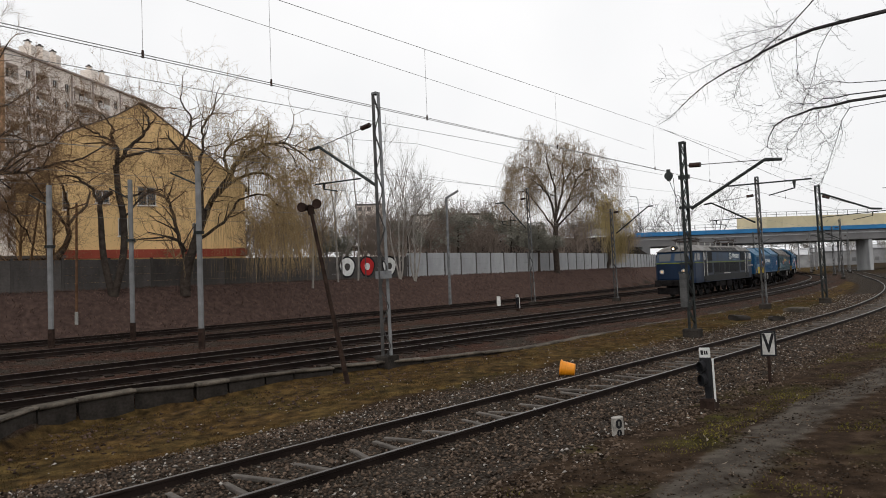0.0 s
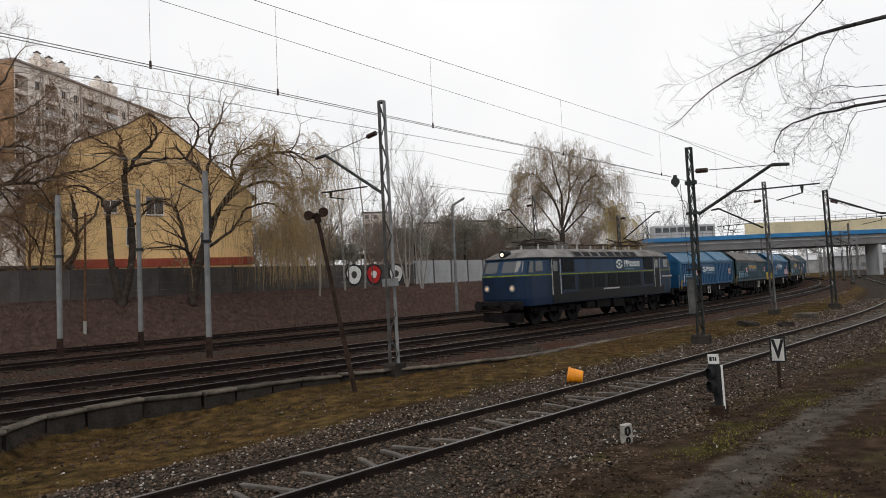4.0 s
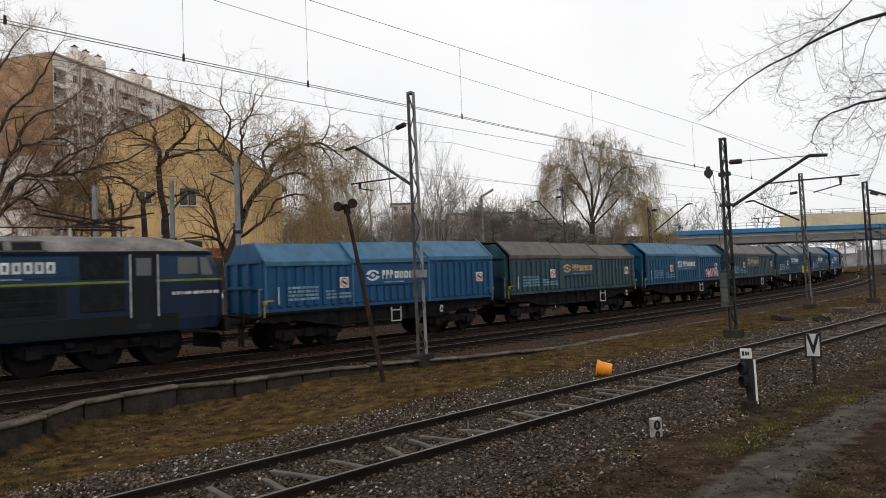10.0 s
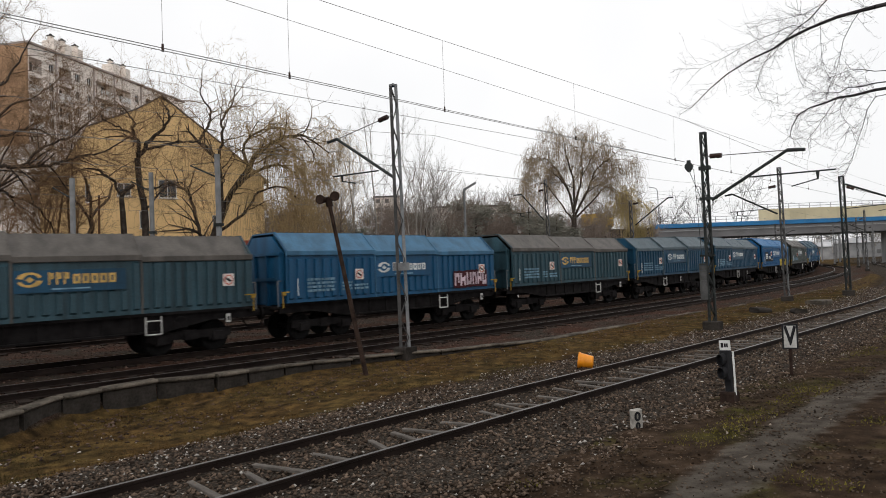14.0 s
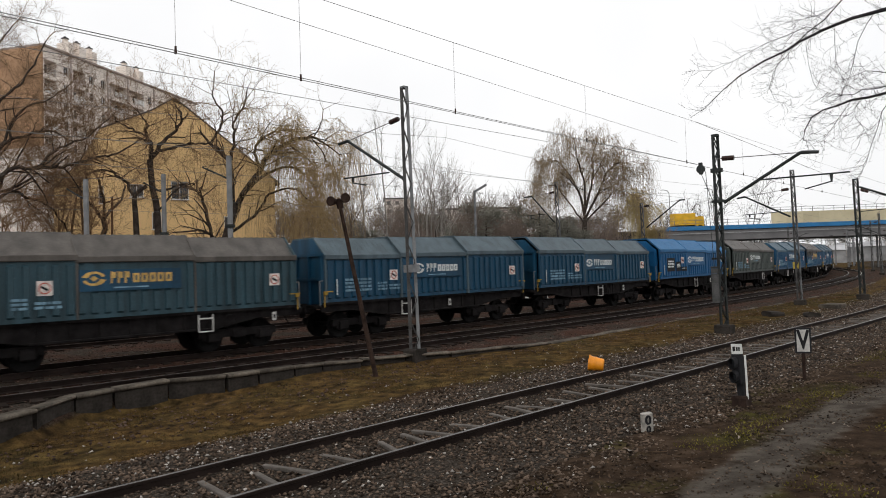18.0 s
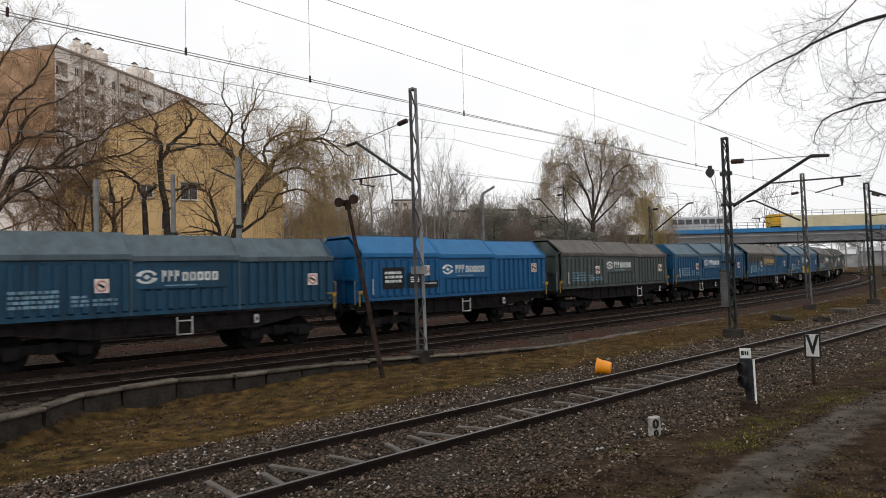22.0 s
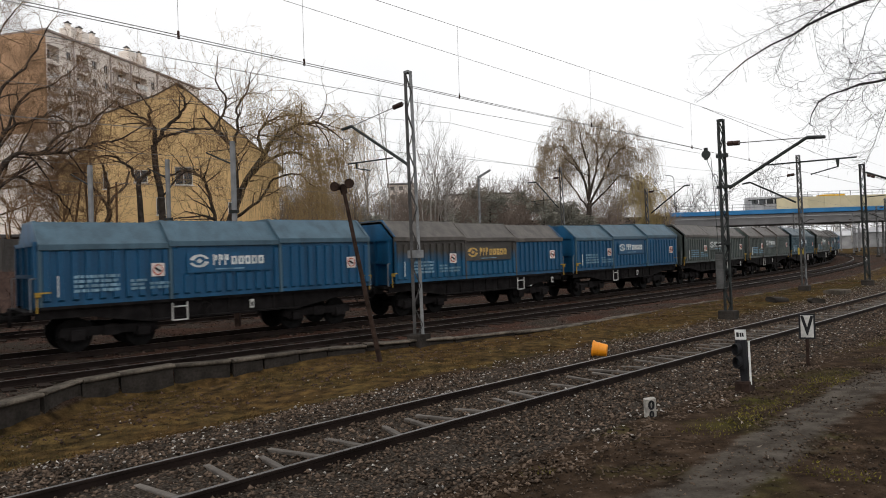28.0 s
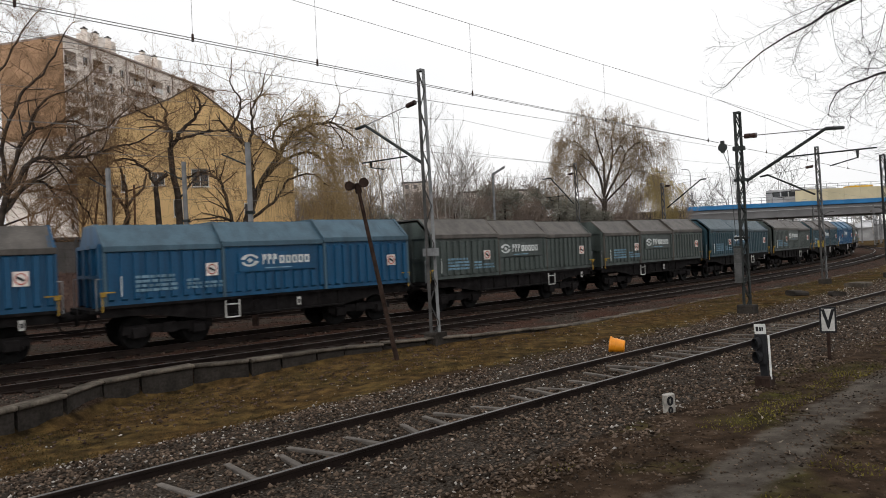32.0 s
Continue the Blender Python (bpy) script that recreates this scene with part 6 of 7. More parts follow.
M["tyre"] = mat("black_tyre", (0.02, 0.02, 0.02), 0.9, 0, 0.2, 4.0)


def road_wheels(t, xs, r=0.48):
    for x in xs:
        for y in (-1.05, 1.05):
            w = part("wheel", Shape().rod((x, y - 0.14, r), (x, y + 0.14, r), r, r, 18), M["tyre"], t)
            part("rim", Shape().rod((x, y - 0.15, r), (x, y + 0.15, r), r * 0.55, r * 0.55, 12), M["mast"], w)


def bus():
    t = thing("city_bus", Matrix(), "grey city bus with a row of dark windows", "bus", "road traffic")
    part("body", Shape().prism([(1.25, 0.35), (1.25, 2.85), (1.1, 3.05), (-1.1, 3.05), (-1.25, 2.85), (-1.25, 0.35)], -6, 6), M["bus_grey"], t)
    for i in range(8):
        for y in (-1.255, 1.255):
            part("window", Shape().box((-5.1 + i * 1.45, y, 2.1), (1.2, 0.03, 0.95), ch=0.01), M["pane"], t)
    part("windscreen", Shape().box((6.0, 0, 2.0), (0.03, 2.2, 1.4)), M["pane"], t)
    part("roof_hatch", Shape().box((1, 0, 3.12), (2.4, 1.4, 0.2), ch=0.04), M["white"], t)
    road_wheels(t, (-3.6, 3.4))
    return t


def lorry():
    t = thing("lorry", Matrix.Scale(0.76, 4), "yellow box lorry driving over the bridge", "lorry", "road traffic")
    part("box", Shape().box((-0.7, 0, 2.0), (4.2, 2.3, 2.3), ch=0.08), M["lorry_yellow"], t)
    part("cab", Shape().prism([(1.1, 0.6), (1.1, 2.0), (0.95, 2.5), (-0.95, 2.5), (-1.1, 2.0), (-1.1, 0.6)], 1.5, 3.0), M["lorry_yellow"], t)
    part("windscreen", Shape().box((3.01, 0, 1.8), (0.03, 1.8, 0.8)), M["pane"], t)
    part("chassis", Shape().box((0.2, 0, 0.7), (5.6, 1.0, 0.25)), M["black"], t)
    road_wheels(t, (-1.6, 2.2), 0.42)
    return t


def on_bridge(x, lane):
    return BRIDGE @ pose(x, lane, 8.40)


ROAD = []
for maker, lane, rows in ((bus, 4.0, ((0, -4.7), (3, 6.8), (6, 18.1), (9, 29.4), (13, 45.1), (17, 62.7), (32, 99.1))),
                          (lorry, 4.2, ((0, -29.3), (12, -15.4), (15, -4.7), (17, 3.3), (19, 10.1), (22, 23.5), (24, 31.3), (26, 33.4), (28, 34.2), (32, 35.6))),
                          (bus, 4.0, ((0, -28.9), (16, -24.8), (19, -9.0), (22, 7.2), (24, 16.0), (26, 21.1), (28, 23.4), (32, 24.1)))):
    ob = maker()
    ob.matrix_basis = on_bridge(rows[0][1], lane)
    ROAD.append((ob, [(t, on_bridge(x, lane)) for t, x in rows]))


# ---- trees ----
def rot_about(v, axis, ang):
    return Matrix.Rotation(ang, 3, axis) @ v


def grow(rs, limbs, tips, p, d, length, r, level, maxlev, up=0.12, split=(2, 4), wander=0.22, shrink=0.68, spread=0.7, droop=0.0):
    """One branch in short pieces, then its forks; limbs get pieces, tips the places where twigs start."""
    n = max(3, int(length / 0.5))
    step = length / n
    lift = up - droop * level
    for i in range(n):
        d = (d + Vector((rs.gauss(0, wander), rs.gauss(0, wander), rs.gauss(0, wander * 0.6) + lift)) * (step / 1.2)).normalized()
        q = p + d * step
        r1 = r * (1 - 0.45 / n)
        limbs.append((*p, *q, r, r1))
        p, r = q, r1
        if level >= 1:
            tips.append((p.copy(), d.copy(), level))
        if level < maxlev and 0 < i < n - 1 and rs.random() < 0.34:
            ax = d.orthogonal().normalized()
            ax = rot_about(ax, d, rs.uniform(0, 6.28))
            grow(rs, limbs, tips, p.copy(), rot_about(d, ax, rs.uniform(0.5, 1.1)), length * rs.uniform(0.4, 0.65), r * 0.42, level + 1, maxlev, up, split, wander, shrink, spread, droop)
    if level < maxlev:
        k = rs.randint(*split)
        a0 = rs.uniform(0, 6.28)
        for j in range(k):
            ax = rot_about(d.orthogonal().normalized(), d, a0 + 6.28 * j / k + rs.uniform(-0.4, 0.4))
            grow(rs, limbs, tips, p.copy(), rot_about(d, ax, rs.uniform(0.5, 1.15) * spread), length * shrink * rs.uniform(0.75, 1.2), r * 0.66, level + 1, maxlev, up, split, wander, shrink, spread, droop)


def hang(rs, tips, count, lo, hi, r, out=0.5, ground=0.4):
    """Weeping twigs: out a little, then straight down."""
    segs = []
    for _ in range(count):
        p, d, lev = rs.choice(tips)
        L = rs.uniform(lo, hi) * rs.choice((0.4, 0.7, 1.0, 1.0))
        L = min(L, max(0.5, p.z - ground))
        v = Vector((d.x + rs.gauss(0, out), d.y + rs.gauss(0, out), 0.25 + rs.gauss(0, 0.2))) * 0.7
        n = 6
        q = p.copy()
        for i in range(n):
            k = (i + 1) / n
            v = v.lerp(Vector((rs.gauss(0, 0.08), rs.gauss(0, 0.08), -1.0)), 0.42)
            w = q + v.normalized() * (L / n)
            segs.append((*q, *w, r * (1 - 0.6 * i / n), r * (1 - 0.6 * k)))
            q = w
    return segs


def sprigs(rs, tips, count, lo, hi, r, up=0.25):
    """Fine upright or spreading end twigs with a fork."""
    segs = []
    for _ in range(count):
        p, d, lev = rs.choice(tips)
        L = rs.uniform(lo, hi)
        v = (d + Vector((rs.gauss(0, 0.5), rs.gauss(0, 0.5), rs.gauss(up, 0.4)))).normalized()
        q = p.copy()
        for i in range(3):
            v = (v + Vector((rs.gauss(0, 0.2), rs.gauss(0, 0.2), rs.gauss(0.03, 0.15)))).normalized()
            w = q + v * (L / 3)
            segs.append((*q, *w, r * (1 - 0.25 * i), r * (0.8 - 0.25 * i)))
            if i < 2:
                b = (v + Vector((rs.gauss(0, 0.6), rs.gauss(0, 0.6), rs.gauss(0, 0.4)))).normalized()
                segs.append((*w, *(w + b * L * 0.35), r * 0.6, r * 0.3))
            q = w
    return segs


def tree(name, x, y, z, seed, stems, maxlev, twig_fn, bark, twigs, label, split=(2, 4), wander=0.22, up=0.12, shrink=0.68, spread=0.7, group="", droop=0.0):
    rs = random.Random(seed)
    limbs, tips = [], []
    for (dx, dy, dz), length, r in stems:
        grow(rs, limbs, tips, Vector((0, 0, -0.2)), Vector((dx, dy, dz)).normalized(), length, r, 0, maxlev, up, split, wander, shrink, spread, droop)
    big = [q for q in limbs if q[6] > 0.055]
    small = [q for q in limbs if q[6] <= 0.055]
    t = thing(name, pose(x, y, z), label, "tree", group)
    if name == "poplar_sapling":
        chain = [limbs[0]]
        for q in limbs[1:]:
            if q[6] == chain[-1][7] and q[:3] == chain[-1][3:6]:
                chain.append(q)
        part("trunk", Shape().tube([chain[0][:3]] + [q[3:6] for q in chain], chain[0][6], 7, 0.03), bark, t)
        small = limbs
    else:
        part("trunk", segs_mesh("trunk", big, bark, 7), None, t)
    part("crown", segs_mesh("crown", small + twig_fn(rs, tips), twigs, 3), None, t)
    return t


def crooked(rs, p0, p1, p2, p3, k):
    """Point between p1 and p2 on a smooth curve through the four."""
    return 0.5 * ((2 * p1) + (p2 - p0) * k + (2 * p0 - 5 * p1 + 4 * p2 - p3) * k * k + (3 * p1 - p0 - 3 * p2 + p3) * k ** 3)


def narrowed(limbs_of, k):
    return [(a, b, [(p * k, q * k, h) for p, q, h in pts]) for a, b, pts in limbs_of]


def limbed_tree(name, x, y, z, seed, limbs_of, maxlev, twig_fn, bark, twigs, label, group="", rate=0.5, droop=0.03, up=0.1, side=1.6, tall=1.0, squash=1.0):
    """A tree whose main limbs follow drawn curves (reach across, depth, height); boughs, branches and twigs grow from them."""
    rs = random.Random(seed)
    a = math.atan2(-x, y)
    right, back = Vector((math.cos(a), math.sin(a), 0)), Vector((-math.sin(a), math.cos(a), 0))
    limbs, tips = [], []
    for r0, r1, pts in limbs_of:
        pts = [right * p + back * q + Vector((0, 0, (h if h < 8 else 8 + (h - 8) * squash) * tall)) for p, q, h in pts]
        pts = [pts[0] * 2 - pts[1]] + pts + [pts[-1] * 2 - pts[-2]]
        path = []
        for i in range(1, len(pts) - 2):
            path += [crooked(rs, *pts[i - 1:i + 3], j / 5) + Vector((rs.gauss(0, 0.035), rs.gauss(0, 0.05), rs.gauss(0, 0.03))) * (r1 < 0.09) for j in range(5)]
        path.append(pts[-2])
        n = len(path) - 1
        for i in range(n):
            ra, rb = r0 + (r1 - r0) * i / n, r0 + (r1 - r0) * (i + 1) / n
            limbs.append((*path[i], *path[i + 1], ra, rb))
            if r1 > 0.09:
                continue
            d = (path[i + 1] - path[i]).normalized()
            tips.append((path[i + 1].copy(), d, 1))
            if i > 2 and rs.random() < rate:
                ax = rot_about(d.orthogonal().normalized(), d, rs.uniform(0, 6.28))
                grow(rs, limbs, tips, path[i + 1].copy(), rot_about(d, ax, rs.uniform(0.5, 1.2)), side * rs.uniform(0.6, 1.3), min(rb * 0.5, 0.05), 2, maxlev, up, (2, 3), 0.5, 0.66, 0.9, droop)
        if r1 <= 0.09:
            grow(rs, limbs, tips, path[-1].copy(), (path[-1] - path[-2]).normalized(), side * 0.5, r1, 3, maxlev, up, (2, 3), 0.5, 0.7, 0.9, droop)
    big = [q for q in limbs if q[6] > 0.028]
    small = [q for q in limbs if q[6] <= 0.028]
    t = thing(name, pose(x, y, z), label, "tree", group)
    part("trunk", segs_mesh("trunk", big, bark, 7), None, t)
    part("crown", segs_mesh("crown", small, M["branch"], 4), None, t)
    tagged(part("twig_mass", segs_mesh("twig_mass", twig_fn(rs, tips), twigs, 3), None, t), kind="stuff")
    return t


def outer(tips, lo, top):
    return [q for q in tips if q[0].x > lo and q[0].z < top]


WIL = "weeping willows"
limbed_tree("willow_tree", -18.19, 36.78, gz(-18.19, 36.78), 11, (
    (0.2, 0.1, ((0.0, 0.0, -0.1), (-0.4, 0.1, 2.3), (-0.5, 0.1, 4.4), (-0.5, 0.0, 5.5), (0.1, 0.0, 6.1))),
    (0.2, 0.16, ((0.1, 0.0, -0.1), (0.6, 0.0, 2.5), (0.6, 0.0, 4.8), (0.4, 0.0, 6.0), (0.3, 0.0, 7.7))),
    (0.14, 0.03, ((0.3, 0.0, 7.7), (0.4, -0.2, 8.9), (0.1, 0.2, 10.2), (0.2, 0.0, 11.4), (-0.3, 0.3, 12.9))),
    (0.13, 0.03, ((0.4, 0.0, 7.9), (1.1, 0.3, 9.8), (1.8, 0.2, 11.1), (2.0, -0.2, 12.5), (1.7, 0.0, 13.7))),
    (0.09, 0.02, ((0.7, 0.0, 8.4), (2.0, -0.4, 9.0), (3.2, -0.5, 9.3), (4.2, -0.8, 8.7))),
    (0.09, 0.02, ((-0.5, 0.0, 5.5), (-1.2, 0.3, 6.6), (-2.2, 0.4, 7.1), (-3.0, 0.8, 6.7))),
    (0.07, 0.02, ((0.6, 0.0, 4.4), (1.4, -0.3, 5.6), (2.3, -0.5, 6.2), (2.8, -0.6, 6.0))),
    (0.06, 0.02, ((0.1, 0.2, 10.2), (-0.7, 0.5, 11.0), (-1.4, 0.6, 11.9), (-1.6, 0.8, 12.9))),
), 4, lambda rs, tp: hang(rs, tp, 1100, 0.4, 1.6, 0.0075, 0.6) + sprigs(rs, tp, 2600, 0.3, 0.8, 0.005, -0.1), M["bark"], M["twig"], "bare dark willow with two crooked stems on the bank", WIL, up=0.03, tall=0.94, rate=0.6, squash=0.55)
limbed_tree("willow_tree", -15.19, 39.38, gz(-15.19, 39.38), 23, (
    (0.32, 0.24, ((0.0, 0.0, -0.1), (0.1, 0.0, 1.5), (0.6, 0.0, 3.2), (1.0, 0.0, 4.5))),
    (0.2, 0.09, ((1.0, 0.0, 4.5), (1.0, 0.0, 6.4), (0.9, 0.0, 8.1), (0.4, 0.2, 8.9), (-0.2, 0.2, 9.6))),
    (0.09, 0.025, ((-0.2, 0.2, 9.6), (0.4, 0.4, 10.9), (0.6, 0.2, 12.0), (0.0, 0.0, 13.2), (0.1, 0.0, 14.1))),
    (0.1, 0.03, ((0.9, 0.0, 8.1), (1.2, -0.3, 9.6), (1.2, -0.3, 11.1), (1.8, -0.5, 12.4), (2.0, -0.3, 13.6))),
    (0.2, 0.05, ((1.0, 0.0, 4.5), (1.6, -0.2, 6.0), (2.7, -0.4, 7.6), (3.2, -0.6, 8.6), (4.5, -0.8, 9.8), (5.9, -1.0, 10.0), (6.8, -1.2, 9.3))),
    (0.12, 0.03, ((1.8, -0.2, 6.3), (3.1, 0.5, 7.5), (4.4, 0.9, 8.0), (5.6, 1.0, 7.6), (6.3, 1.1, 6.4))),
    (0.11, 0.03, ((2.7, -0.4, 7.6), (2.4, 0.0, 9.2), (3.1, 0.3, 10.4), (4.4, 0.6, 11.0), (5.4, 0.6, 10.9))),
    (0.1, 0.03, ((0.7, 0.0, 3.4), (2.2, -1.0, 4.5), (3.1, -1.6, 5.8), (4.4, -2.0, 6.2), (5.2, -2.2, 5.5))),
    (0.12, 0.05, ((0.2, 0.0, 1.7), (-0.2, 0.2, 3.4), (-0.6, 0.3, 5.3), (-0.9, 0.3, 6.2), (-1.8, 0.5, 6.7), (-2.9, 0.8, 6.4))),
    (0.09, 0.04, ((0.1, 0.0, 2.8), (-0.5, -0.4, 3.6), (-1.7, -0.5, 3.6))),
), 4, lambda rs, tp: hang(rs, outer(tp, 1.6, 11.0), 2500, 1.2, 5.5, 0.008, 1.3) + hang(rs, outer(tp, 3.0, 8.5), 300, 4.0, 8.5, 0.009, 1.5) + hang(rs, tp, 900, 0.4, 1.4, 0.0075, 0.6) + sprigs(rs, tp, 1800, 0.25, 0.7, 0.005, -0.1), M["bark"], M["willow_twig"], "large bare weeping willow with yellowish hanging twigs", WIL, up=0.03, tall=0.93, rate=0.65, squash=0.85)
limbed_tree("willow_tree", 12.58, 71.69, gz(12.58, 71.69), 37, narrowed((
    (0.34, 0.26, ((-0.1, 0.0, -0.4), (-0.2, 0.0, 2.9), (0.0, 0.0, 5.7))),
    (0.15, 0.03, ((0.0, 0.0, 5.7), (-0.7, 0.0, 8.6), (-2.2, 0.6, 11.0), (-3.8, 1.0, 12.6), (-4.8, 1.4, 12.4))),
    (0.15, 0.03, ((0.0, 0.0, 6.1), (0.1, -0.4, 9.4), (-0.7, -0.6, 12.2), (-1.1, -0.6, 14.5))),
    (0.14, 0.03, ((0.1, 0.0, 6.5), (1.2, 0.6, 9.8), (1.4, 1.0, 12.6), (2.1, 1.0, 14.7))),
    (0.14, 0.03, ((0.2, 0.0, 5.7), (2.1, -0.5, 8.6), (3.5, -1.0, 10.8), (5.0, -1.4, 11.6), (5.6, -1.6, 11.0))),
    (0.11, 0.03, ((-0.1, 0.0, 4.9), (-1.8, -1.0, 6.9), (-3.8, -2.0, 9.2), (-4.9, -2.5, 9.4))),
    (0.11, 0.03, ((0.1, 0.0, 5.3), (2.7, 1.0, 7.3), (4.6, 2.0, 8.8), (5.6, 2.5, 8.6))),
    (0.09, 0.03, ((-0.7, 0.0, 8.6), (-1.8, -2.0, 9.8), (-3.0, -3.0, 10.6))),
    (0.09, 0.03, ((1.2, 0.6, 9.8), (2.7, 2.0, 12.2), (4.0, 2.6, 13.5))),
), 0.74), 4, lambda rs, tp: hang(rs, tp, 4600, 0.8, 4.2, 0.011, 0.7) + sprigs(rs, tp, 2200, 0.4, 1.0, 0.010, 0.0), M["bark"], M["pale_twig"], "tall rounded bare weeping willow on the bank", WIL, rate=0.8, side=1.5, droop=0.03, up=0.05, tall=0.93)
tree("willow_tree", 21.75, 86.65, gz(21.75, 86.65), 41, [((0.1, 0, 1), 4.4, 0.24)], 3, lambda rs, tp: hang(rs, tp, 2300, 1.5, 4.6, 0.013, 0.5), M["bark"], M["yellow_twig"], "smaller yellowish weeping willow near the bridge", group=WIL, spread=0.9, droop=0.06, wander=0.4)
limbed_tree("bare_tree", -24.33, 31.8, gz(-24.33, 31.8), 53, (
    (0.19, 0.14, ((0.0, 0.0, -0.2), (-0.1, 0.0, 2.2), (0.2, 0.0, 4.0))),
    (0.125, 0.03, ((0.2, 0.0, 3.8), (1.4, -0.4, 5.8), (2.6, -0.6, 6.0), (4.0, -0.7, 6.2), (5.2, -0.8, 6.7), (6.4, -0.6, 7.1), (7.7, -0.6, 8.0))),
    (0.11, 0.03, ((0.2, 0.0, 4.0), (1.1, 0.3, 7.0), (2.1, 0.5, 7.8), (3.3, 0.5, 8.2), (4.4, 0.7, 7.8))),
    (0.095, 0.03, ((0.0, 0.0, 3.0), (1.4, 0.8, 4.9), (2.6, 1.2, 4.6), (3.6, 1.5, 4.0), (4.2, 1.6, 2.8))),
    (0.11, 0.03, ((0.2, 0.0, 4.0), (0.2, -0.5, 6.8), (1.0, -0.8, 9.0), (2.2, -1.0, 10.5), (3.0, -1.0, 12.3))),
    (0.075, 0.025, ((2.6, -0.6, 6.0), (3.6, -1.2, 7.0), (4.8, -1.6, 7.6), (5.8, -1.8, 8.6))),
    (0.075, 0.025, ((1.1, 0.3, 7.0), (2.0, 1.0, 9.2), (3.4, 1.4, 10.1), (4.4, 1.6, 11.1))),
    (0.10, 0.03, ((0.2, 0.0, 4.6), (-0.8, 0.0, 7.0), (-0.4, 0.4, 9.2), (0.6, 0.5, 11.3), (1.6, 0.5, 13.3))),
), 4, lambda rs, tp: sprigs(rs, tp, 8000, 0.3, 1.1, 0.005, 0.0), M["bark"], M["twig"], "spreading bare tree with long level limbs", rate=0.75, side=1.7)
tree("bare_tree", -27.36, 33.82, gz(-27.36, 33.82), 67, [((-0.02, -0.1, 1), 5.4, 0.2), ((-0.2, 0.0, 1), 5.8, 0.2)], 4, lambda rs, tp: sprigs(rs, [q for q in tp if q[0].z > 3.0], 3600, 0.5, 1.4, 0.006, 0.05), M["bark"], M["twig"], "densely twigged bare tree on the bank", spread=0.9, wander=0.25, split=(2, 3), shrink=0.66, up=0.1)
tree("bare_bush", -24.09, 33.79, gz(-24.09, 33.79), 71, [((-0.35, 0, 1), 3.2, 0.06), ((0.05, 0.2, 1), 3.8, 0.07), ((0.3, -0.1, 1), 3.0, 0.06), ((-0.1, -0.2, 1), 3.5, 0.06)], 3, lambda rs, tp: sprigs(rs, tp, 1500, 0.4, 1.2, 0.006, 0.1), M["bark"], M["twig"], "tall bare brown bush on the bank", spread=0.8, wander=0.25, split=(2, 3), shrink=0.6, up=0.12)
tree("bare_tree", -26.77, 42.92, gz(-26.77, 42.92), 59, [((0.1, 0, 1), 5.4, 0.26)], 4, lambda rs, tp: sprigs(rs, tp, 1600, 0.5, 1.6, 0.006), M["bark"], M["twig"], "bare brown tree by the fence", spread=1.0, wander=0.42, split=(2, 3), shrink=0.72)
for i, (x, y, hgt) in enumerate(((-8.91, 45.89, 9.0), (-7.47, 48.12, 10.5), (-6.24, 49.59, 11.5))):
    tree("poplar_sapling", x, y, gz(x, y), 70 + i, [((0.05 * (-1) ** i, 0, 1), hgt * 0.66, 0.085)], 2, lambda rs, tp: sprigs(rs, tp, 300, 0.5, 1.5, 0.007, 0.9), M["pale_bark"], M["pale_bark"], "slim pale bare sapling in front of the fence", split=(2, 2), wander=0.08, up=0.3, shrink=0.4, spread=0.4, group="saplings")
for i, (x, y, hgt) in enumerate(((-3.27, 52.71, 11.0), (-2.12, 53.43, 9.5))):
    tree("young_tree", x, y, gz(x, y), 80 + i, [((0.32, 0.1, 1), hgt * 0.42, 0.07), ((-0.34, -0.1, 1), hgt * 0.4, 0.07), ((0.02, 0.1, 1), hgt * 0.5, 0.085)], 2, lambda rs, tp: sprigs(rs, tp, 420, 0.5, 1.5, 0.007, 0.6), M["pale_bark"], M["pale_bark"], "bare young tree fanning out behind the fence", split=(2, 3), wander=0.12, up=0.16, shrink=0.62, spread=0.5, group="young trees")


def wood(name, places, seed, material, label, hgt, r=0.02, dense=200):
    """Far bare woods as one brushy mass of stems and twigs."""
    rs = random.Random(seed)
    segs = []
    protos = []
    for q in range(4):
        limbs, tips = [], []
        grow(rs, limbs, tips, Vector((0, 0, 0)), Vector((0, 0, 1)), 4.2, 0.16, 0, 2, 0.2, (2, 4), 0.2, 0.65, 0.7)
        protos.append(np.array(limbs + sprigs(rs, tips, dense, 0.8, 2.4, r)))
    for x, y in places:
        a = protos[rs.randrange(4)].copy()
        k, w = rs.uniform(0.75, 1.2) * hgt / 9.0, rs.uniform(0, 6.28)
        c, s_ = math.cos(w), math.sin(w)
        for o in (0, 3):
            px_, py_ = a[:, o].copy(), a[:, o + 1].copy()
            a[:, o], a[:, o + 1] = (c * px_ - s_ * py_) * k + x, (s_ * px_ + c * py_) * k + y
            a[:, o + 2] = a[:, o + 2] * k + 2.2
        segs.append(a)
    return solid(name, segs_mesh(name, np.concatenate(segs), material, 3), None, label, "woodland", kind="stuff")


